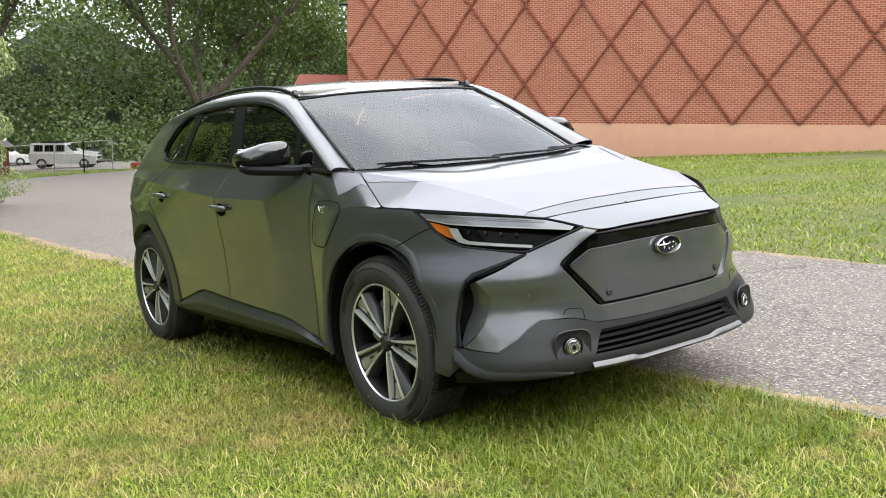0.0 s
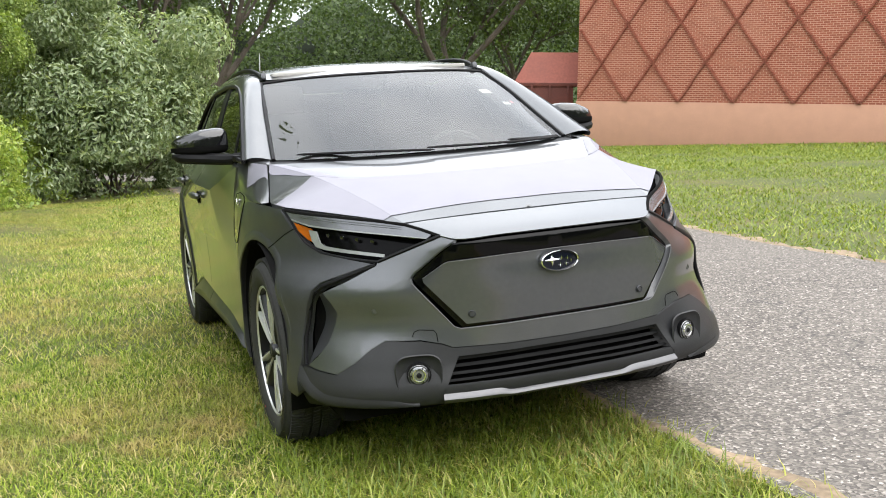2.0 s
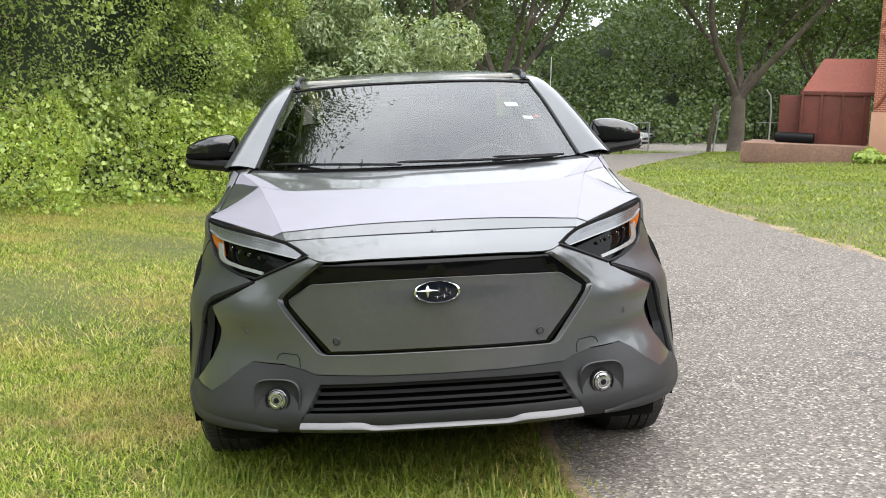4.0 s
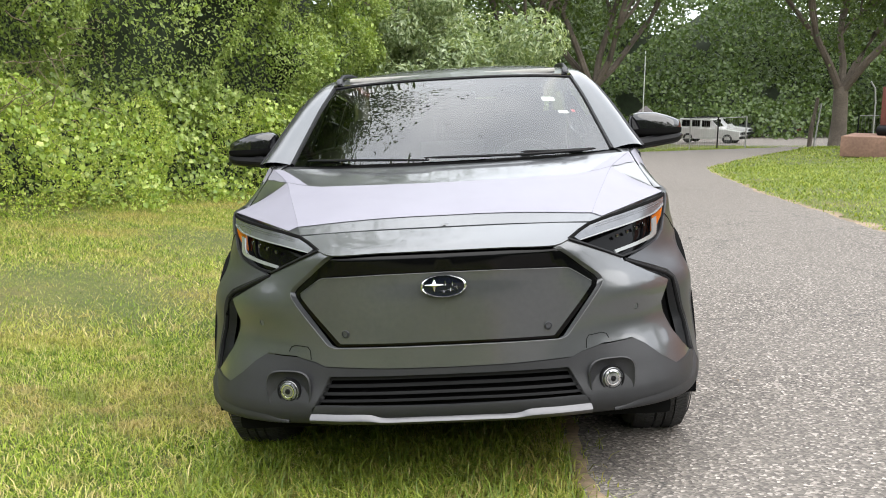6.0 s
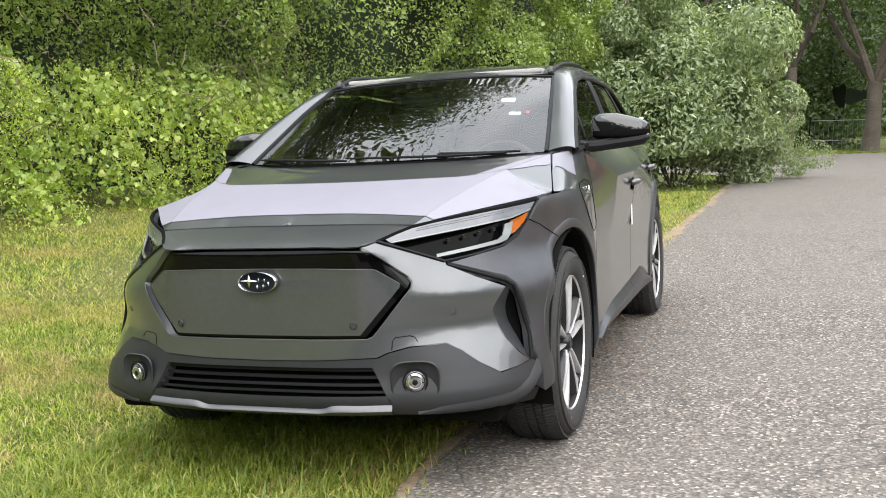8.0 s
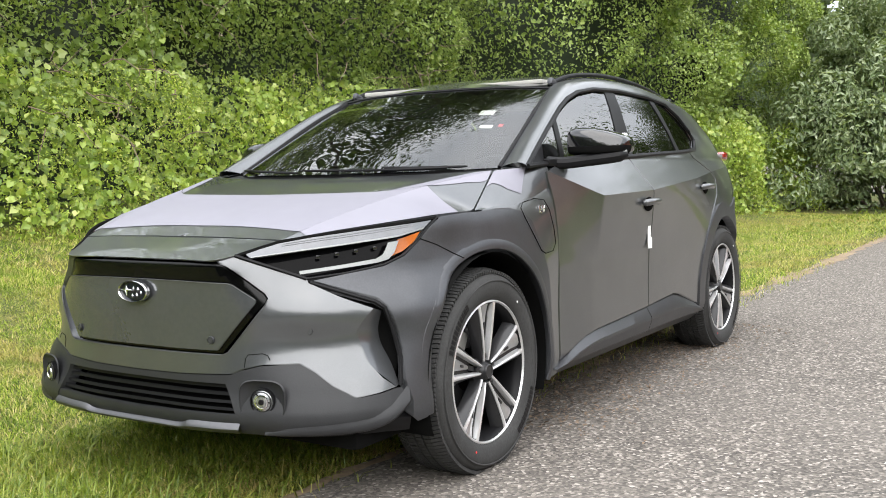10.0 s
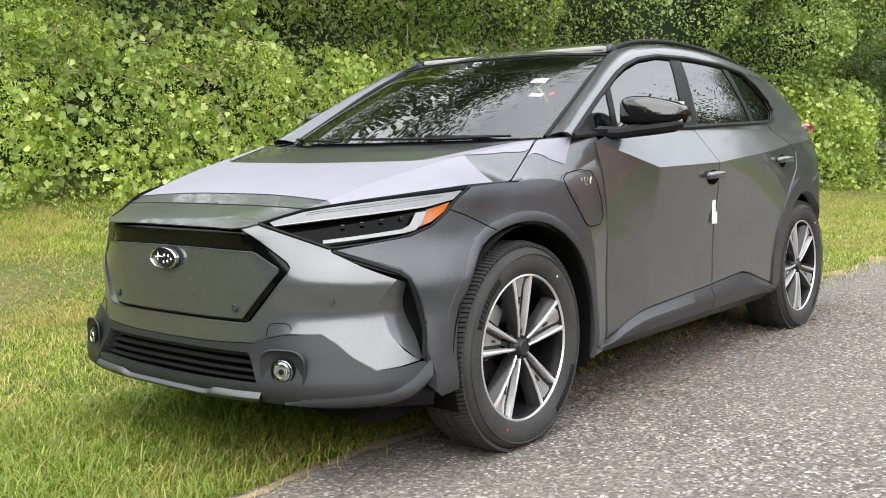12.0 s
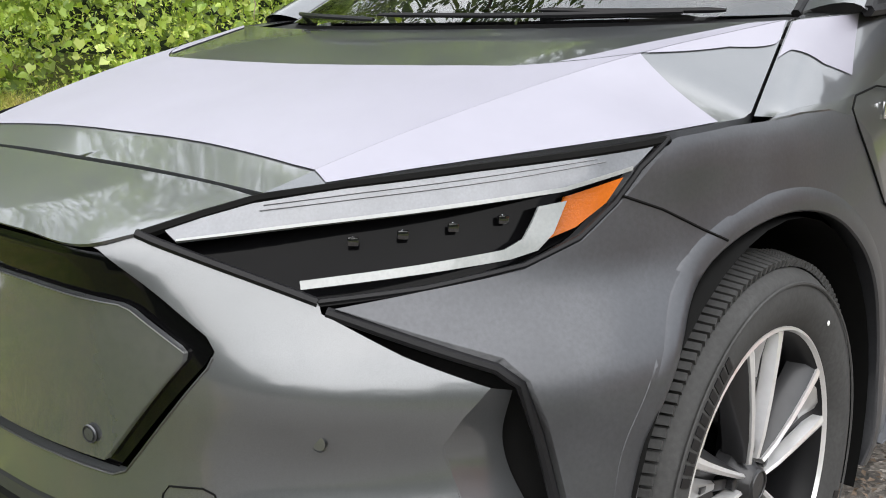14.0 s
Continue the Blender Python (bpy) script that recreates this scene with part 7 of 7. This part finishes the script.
rb = net_surface([
    [(0, 3.70, 0.82), (0.4, 3.68, 0.82), (0.60, 3.60, 0.85), (0.64, 3.56, 0.86)], [(0, 3.77, 0.62), (0.4, 3.75, 0.62), (0.56, 3.68, 0.62), (0.62, 3.58, 0.62)], [(0, 3.74, 0.42), (0.4, 3.70, 0.42), (0.54, 3.62, 0.42), (0.62, 3.5, 0.42)], [(0, 3.60, 0.30), (0.4, 3.56, 0.30), (0.5, 3.48, 0.30), (0.58, 3.4, 0.30)]])
V, F = net_grid(rb, 14, 12)
both_sides("rear_bumper", V, F, M_CLAD, car, "dark grey rear bumper", True)
for s in (1, -1):
    bm = bmesh.new()
    prev = None
    for x, y, z, h, d in ((0.700, 3.26, 1.166, 0.012, 0.02), (0.722, 3.31, 1.166, 0.020, 0.03), (0.728, 3.40, 1.162, 0.026, 0.04), (0.70, 3.52, 1.158, 0.028, 0.05), (0.62, 3.60, 1.150, 0.028, 0.06)):
        ring = [bm.verts.new(((x + dx) * s, y, z + dz)) for dx, dz in ((0, h * 0.4), (-0.012, h), (-d, h), (-d, -h), (-0.01, -h), (0, -h * 0.5))]
        if prev:
            for q in range(6):
                bm.faces.new((prev[q], prev[(q + 1) % 6], ring[(q + 1) % 6], ring[q]))
        else:
            bm.faces.new(ring)
        prev = ring
    bmesh.ops.recalc_face_normals(bm, faces=bm.faces)
    lampo = part("tail_lamp", bm, M_RED, car, "red tail lamp with clear tip")
    bm = bmesh.new()
    box_bm(bm, (0.012, 0.055, 0.022), (0.714 * s, 3.285, 1.160), (0, 0, -14 * s), 0.005)
    part("clear_tip", bm, M_DRL, lampo, "clear lamp tip")

# door handles, door tag
for y, z, dlist in ((1.50, 0.922, doors), (2.48, 0.974, rear_doors)):
    for s, d in zip((1, -1), dlist):
        c = skin(y, z)
        bm = bmesh.new()
        bmesh.ops.create_uvsphere(bm, u_segments=20, v_segments=10, radius=1)
        bmesh.ops.transform(bm, matrix=pose((c.x + 0.001) * s, c.y, c.z - 0.002) @ Matrix.Diagonal((0.006, 0.062, 0.036, 1)), verts=bm.verts)
        part("handle_recess", bm, M_DARK, d)
        hx = [(c.x + 0.010, y - 0.095, z + 0.004), (c.x + 0.030, y - 0.06, z + 0.008), (c.x + 0.036, y, z + 0.010), (c.x + 0.031, y + 0.06, z + 0.009), (c.x + 0.010, y + 0.09, z + 0.006)]
        pts = smooth_curve(hx, 16)
        bm = tube_bm(bmesh.new(), [(p[0] * s, p[1], p[2]) for p in pts], [0.008] + [0.0165] * 15 + [0.009], 12)
        part("door_handle", bm, M_PAINT, d, "grey pull handle")
for dy, dz, wy, wz in ((0.0, 0.0, 0.035, 0.15), (0.035, -0.05, 0.035, 0.055)):
    c = skin(1.545 + dy, 0.775 + dz)
    box("door_tag", (0.003, wy, wz), (c.x + 0.003, c.y, c.z), M_WHITE, car, (0, 0, 0), 0.0008, "white paper tag on the door edge")

# door mirrors
for s in (1, -1):
    bm = bmesh.new()
    bmesh.ops.create_uvsphere(bm, u_segments=32, v_segments=20, radius=1)
    for v in bm.verts:
        x, y, z = v.co
        q = lambda a, p: math.copysign(abs(a) ** p, a)
        x, y, z = q(x, 0.50), q(y, 0.55), q(z, 0.48)
        taper = 1.0 - 0.30 * max(0, x) * max(0, z)
        px = 0.962 + x * 0.126
        py = 0.800 + y * 0.085 * taper + 0.05 * (x > 0) * x
        pz = 1.190 + z * (0.075 if z > 0 else 0.040) * taper - 0.012 * x * (z > 0)
        v.co = (px * s, py, pz)
    if s < 0:
        bmesh.ops.reverse_faces(bm, faces=bm.faces)
    insert = bm.copy()
    bmesh.ops.delete(insert, geom=[f for f in insert.faces if f.calc_center_median().z > 1.193 or f.calc_center_median().y > 0.86], context="FACES")
    for v in insert.verts:
        v.co = v.co + Vector((0.002 * s, -0.003, -0.001))
    mirror = part("door_mirror", bm, M_CAP, car, "gloss black door mirror cap")
    part("mirror_insert", insert, M_DARK, mirror, "dull black lower insert")
    bm = bmesh.new()
    pts = smooth_curve([(0.79, 0.62, 1.128), (0.85, 0.68, 1.122), (0.93, 0.73, 1.130), (1.02, 0.765, 1.140), (1.085, 0.815, 1.152)], 20)
    tube_bm(bm, [(p[0] * s, p[1], p[2]) for p in pts], [0.03] + [0.026] * 6 + [0.027] * 12 + [0.02, 0.012], 10)
    part("mirror_base", bm, M_TRIM, mirror, "dark grey mirror arm")
    bm = tube_bm(bmesh.new(), [(p[0] * s, p[1] - 0.008, p[2] + 0.014) for p in pts[14:]], [0.010] * 6 + [0.006], 8)
    part("indicator", bm, M_DRL, mirror, "clear indicator strip")
    box("mirror_glass", (0.19, 0.004, 0.095), (0.96 * s, 0.877, 1.195), M_CHROME, mirror, (0, 0, 8 * s), 0.001)
    box("mirror_foot", (0.06, 0.16, 0.03), (0.815 * s, 0.65, 1.125), M_TRIM, mirror, (0, 0, 0), 0.01)

# underbody and inner shell
box("underbody", (1.50, 4.1, 0.10), (0, 1.42, 0.26), M_DARK, car, bevel=0.03)
# added out of sight, to block light and darken the ground beneath
box("ground_shade_box", (1.16, 0.86, 0.05), (0, 0.06, 0.225), M_DARK, car, bevel=0.02, label="unseen black box added to darken the ground under the car")
box("front_structure", (1.05, 0.5, 0.35), (0, -0.42, 0.50), M_DARK, car, bevel=0.05)
box("motor_bay", (1.05, 0.9, 0.42), (0, -0.02, 0.62), M_DARK, car, bevel=0.05)
box("floor_pan", (1.64, 1.9, 0.30), (0, 1.45, 0.42), M_DARK, car, bevel=0.03)
for s in (1, -1):
    for y in (0.018, 2.85):
        bm = bmesh.new()
        m = pose((0.88 if y < 1 else 0.80) * s, y, HUB_Z + 0.01, 0, 0, 180 if s > 0 else 0)
        lathe_bm(bm, [(0.0, 0.428), (0.30, 0.428), (0.302, 0.02)], m, 40)
        bmesh.ops.bisect_plane(bm, geom=bm.verts[:] + bm.edges[:] + bm.faces[:], plane_co=(0, 0, 0.22), plane_no=(0, 0, 1), clear_inner=True)
        part("wheel_arch_liner", bm, M_DARK, car, "black felt wheel-arch liner")
    V, F = shell([(0.6, 0.30), (2.5, 0.34), (2.5, 1.10), (0.6, 1.08)], flat, step=0.1, edge=0.06, depth=0.0, lift=-0.055)
    poly_part("inner_door_trim", [Vector((p.x * s, p.y, p.z)) for p in V], F, M_DASH, car)


M_WEB = plain("silver_wheel_paint", (0.34, 0.34, 0.345), 0.30, 0.6, 0.2)


# wheels
def wheel(cy, s):
    e = new("wheel")
    e.parent = car
    tagged(e, "twenty-inch alloy wheel with five double spokes and black tyre")
    hub = 0.855 if cy < 1 else 0.845
    e.matrix_local = pose(hub * s, cy, HUB_Z, 0, 0, 0 if s > 0 else 180)
    I = Matrix.Identity(4)
    R, W = 0.372, 0.118
    prof = [(-0.10, 0.262), (-0.112, 0.30), (-0.115, 0.33), (-0.105, 0.352), (-0.08, 0.363), (-0.045, 0.365), (0.0, 0.366), (0.03, 0.365)]
    prof = [(x - 0.09, r) for x, r in prof] + [(-0.015, 0.363), (0.008, 0.355), (0.024, 0.343), (0.030, 0.325), (0.030, 0.300), (0.022, 0.275), (0.012, 0.262), (0.0, 0.258), (-0.02, 0.262)]
    tyre = part("tyre", lathe_bm(bmesh.new(), prof, I, 72), M_RUBBER, e, "black all-season tyre", 50)
    bm = bmesh.new()
    for k in range(140):
        a = k / 140 * 360
        for x0, tw in ((-0.012, 10), (-0.155, -10)):
            box_bm(bm, (0.046, 0.0122, 0.012), (0, 0, 0))
            m = pose(0, 0, 0, a, 0, 0) @ pose(x0, 0, R - 0.003, 0, (24 if x0 > -0.1 else -24) * 0.55, tw)
            bmesh.ops.transform(bm, matrix=m, verts=bm.verts[-8:])
        for x0 in (-0.05, -0.085, -0.12):
            box_bm(bm, (0.027, 0.0128, 0.008), (0, 0, 0))
            bmesh.ops.transform(bm, matrix=pose(0, 0, 0, a + x0 * 20, 0, 0) @ pose(x0, 0, R + 0.001, 0, 0, 14), verts=bm.verts[-8:])
    tagged(part("tread", bm, M_RUBBER, tyre), kind="stuff")
    part("sidewall_ring", lathe_bm(bmesh.new(), [(0.0305, 0.338), (0.0325, 0.336), (0.0325, 0.333), (0.0305, 0.331)], I, 72), M_RUBBER, tyre)
    # plain raised bars where the sidewall is lettered
    bm = bmesh.new()
    for c in (35, 215):
        for k in range(11):
            box_bm(bm, (0.002, 0.013, 0.024), (0, 0, 0))
            bmesh.ops.transform(bm, matrix=pose(0, 0, 0, c + k * 3.3, 0, 0) @ pose(0.0305, 0, 0.312), verts=bm.verts[-8:])
    tagged(part("sidewall_bar", bm, M_TRIM, tyre), kind="stuff")
    for turn, mat in ((-38, M_WHITE), (152, M_STICKRED)):
        part("paint_dot", lathe_bm(bmesh.new(), [(0.0305, 0.0045), (0.0315, 0.004), (0.0315, 0.0005)], pose(0, 0, 0, turn, 0, 0) @ pose(0, 0, 0.298), 12), mat, tyre, "small balance mark on the tyre")
    barrel = [(-0.19, 0.255), (-0.15, 0.24), (-0.03, 0.238), (0.006, 0.250), (0.014, 0.260), (0.010, 0.264), (-0.005, 0.262)]
    rim = part("rim", lathe_bm(bmesh.new(), barrel, I, 64), M_TRIM, e, "dark painted wheel barrel")
    part("rim_flange", lathe_bm(bmesh.new(), [(0.0, 0.252), (0.012, 0.254), (0.016, 0.257), (0.014, 0.262), (0.006, 0.264)], I, 64), M_RIM, rim, "bright machined rim edge")
    for k in range(5):
        a = 90 + k * 72 + ((2 if s > 0 else 50) if cy < 1 else 30)
        turn = pose(0, 0, 0, a - 90, 0, 0)
        for off in (-1, 1):
            for nm, mat, secs in (("spoke", M_RIM, "face"), ("spoke_flank", M_RIMDARK, "flank")):
                bm = bmesh.new()
                prev = None
                for r, w, x, sp, fl in ((0.040, 0.008, -0.002, 0.0140, 0.004), (0.08, 0.010, 0.004, 0.0205, 0.010), (0.14, 0.0115, 0.008, 0.031, 0.019), (0.20, 0.0135, 0.010, 0.043, 0.026), (0.238, 0.017, 0.010, 0.051, 0.029), (0.256, 0.022, 0.008, 0.057, 0.030)):
                    c = off * sp
                    if secs == "face":
                        sec = [(x, c - off * w * 0.5), (x + 0.003, c), (x, c + off * w * 0.5), (x - 0.010, c + off * w * 0.55), (x - 0.030, c), (x - 0.022, c - off * w * 0.7)]
                    else:
                        sec = [(x - 0.003, c + off * w * 0.45), (x - 0.016, c + off * (w * 0.5 + fl * 0.6)), (x - 0.045, c + off * (w * 0.5 + fl)), (x - 0.06, c), (x - 0.03, c)]
                    ring = [bm.verts.new(turn @ Vector((px, -py, r))) for px, py in sec]
                    if prev:
                        for q in range(len(sec)):
                            q2 = (q + 1) % len(sec)
                            bm.faces.new((prev[q], prev[q2], ring[q2], ring[q]))
                    prev = ring
                bmesh.ops.recalc_face_normals(bm, faces=bm.faces)
                part(nm, bm, mat, rim, "bright machined spoke" if mat is M_RIM else "dark painted spoke flank")
        bm = bmesh.new()
        rows = []
        for r, hw, x in ((0.10, 0.019, -0.024), (0.15, 0.028, -0.022), (0.20, 0.038, -0.018), (0.25, 0.050, -0.008)):
            rows.append([bm.verts.new(turn @ Vector((x + (0.006 if abs(t) > 0.9 else 0), hw * t, r))) for t in (-1, -0.5, 0.5, 1)])
        for r0, r1 in zip(rows, rows[1:]):
            for q in range(3):
                bm.faces.new((r0[q], r1[q], r1[q + 1], r0[q + 1]))
        bmesh.ops.recalc_face_normals(bm, faces=bm.faces)
        part("spoke_pocket", bm, M_RIMDARK, rim, "dark pocket between spokes")
        bm = bmesh.new()
        rows = [[bm.verts.new(turn @ Vector((x + (0.006 if abs(t) < 0.9 else 0), hw * t, r))) for t in (-1, -0.55, 0.55, 1)] for r, hw, x in ((0.118, 0.008, -0.019), (0.165, 0.015, -0.015), (0.21, 0.022, -0.011), (0.249, 0.030, -0.003))]
        for r0, r1 in zip(rows, rows[1:]):
            for q in range(3):
                bm.faces.new((r0[q], r1[q], r1[q + 1], r0[q + 1]))
        bmesh.ops.recalc_face_normals(bm, faces=bm.faces)
        part("spoke_web", bm, M_WEB, rim, "silver panel between spokes")
        for r0, r1, hw in ((0.072, 0.118, 0.0085), (0.152, 0.182, 0.005)):
            bm = bmesh.new()
            box_bm(bm, (0.004, hw * 2, r1 - r0), (0, 0, 0), (0, 0, 0), 0.0015)
            bmesh.ops.transform(bm, matrix=turn @ pose(-0.0165 if r0 < 0.1 else -0.0085, 0, (r0 + r1) / 2, 0, 0 if r0 < 0.1 else 12, 0), verts=bm.verts)
            part("spoke_slot", bm, M_RIMDARK, rim, "dark slot")
        bm = lathe_bm(bmesh.new(), [(-0.03, 0.010), (-0.006, 0.010), (-0.004, 0.006), (-0.004, 0.0005)], turn @ pose(0, 0, 0.058), 10)
        part("wheel_nut", bm, M_RIMDARK, rim)
    part("hub", lathe_bm(bmesh.new(), [(-0.05, 0.060), (-0.028, 0.056), (-0.018, 0.040), (0.000, 0.030), (0.006, 0.0285), (0.008, 0.026), (0.009, 0.0005)], I, 32), M_RIMDARK, rim, "dark hub with centre cap")
    part("centre_cap", lathe_bm(bmesh.new(), [(0.0085, 0.0265), (0.0105, 0.025), (0.0105, 0.023), (0.0088, 0.022)], I, 28), M_RIMDARK, rim, "ring of the centre cap")
    part("brake_disc", lathe_bm(bmesh.new(), [(-0.085, 0.08), (-0.075, 0.16), (-0.095, 0.16), (-0.10, 0.08)], I, 40), M_RIMDARK, e, "dark steel brake disc")
    bm = bmesh.new()
    box_bm(bm, (0.05, 0.20, 0.07), (-0.075, 0.0, 0.135), (0, 0, 0), 0.012)
    bmesh.ops.transform(bm, matrix=pose(0, 0, 0, 60, 0, 0), verts=bm.verts)
    part("brake_caliper", bm, M_GALV, e, "grey brake caliper")
    return e


for cy in (0.018, 2.85):
    for s in (1, -1):
        wheel(cy, s)

# cabin
dash = net_surface([[(0, 0.35, 1.06), (0.4, 0.40, 1.06), (0.68, 0.52, 1.05)], [(0, 0.62, 1.065), (0.4, 0.64, 1.065), (0.70, 0.70, 1.05)], [(0, 0.80, 1.02), (0.4, 0.80, 1.02), (0.72, 0.80, 1.0)], [(0, 0.78, 0.75), (0.4, 0.78, 0.75), (0.72, 0.78, 0.75)]])
V, F = net_grid(dash, 12, 12)
both_sides("dashboard", V, F, M_DASH, car, "dark grey dashboard", True)
box("screen_display", (0.30, 0.02, 0.17), (0, 0.72, 1.10), M_BLACK, car, (-12, 0, 0), 0.008, "black central display")
sw = bmesh.new()
rings = []
for k in range(32):
    a = k / 32 * math.tau
    c = Vector((math.cos(a) * 0.18, 0, math.sin(a) * 0.17))
    d = Vector((math.cos(a), 0, math.sin(a)))
    rings.append([sw.verts.new(c + d * math.cos(b / 8 * math.tau) * 0.017 + Vector((0, math.sin(b / 8 * math.tau) * 0.017, 0))) for b in range(8)])
for k in range(32):
    for b in range(8):
        sw.faces.new((rings[k][b], rings[k][(b + 1) % 8], rings[(k + 1) % 32][(b + 1) % 8], rings[(k + 1) % 32][b]))
box_bm(sw, (0.34, 0.03, 0.05), (0, 0.01, 0), (0, 0, 0), 0.008)
bmesh.ops.transform(sw, matrix=pose(0.36, 0.92, 1.0, -22, 0, 0), verts=sw.verts)
part("steering_wheel", sw, M_DASH, car, "dark steering wheel")
for s in (1, -1):
    for y, w in ((1.35, 0.50), (2.25, 0.52)):
        seat = box("seat", (w, 0.52, 0.16), (0.37 * s, y, 0.70), M_SEAT, car, bevel=0.05, label="dark cloth seat")
        box("backrest", (w, 0.14, 0.62), (0.37 * s, y + 0.30, 1.02), M_SEAT, seat, (-14, 0, 0), 0.05)
        box("headrest", (0.26, 0.10, 0.17), (0.37 * s, y + 0.40, 1.40), M_SEAT, seat, (-8, 0, 0), 0.04)
box("headliner", (1.05, 1.6, 0.02), (0, 1.95, 1.50), plain("headliner_cloth", (0.38, 0.37, 0.35), 0.9), car, (-1, 0, 0))
box("rear_bulkhead", (1.35, 0.04, 0.75), (0, 2.95, 0.85), M_DASH, car)
box("mirror_interior", (0.24, 0.04, 0.07), (0, 0.88, 1.38), M_TRIM, car, bevel=0.01, label="interior mirror")
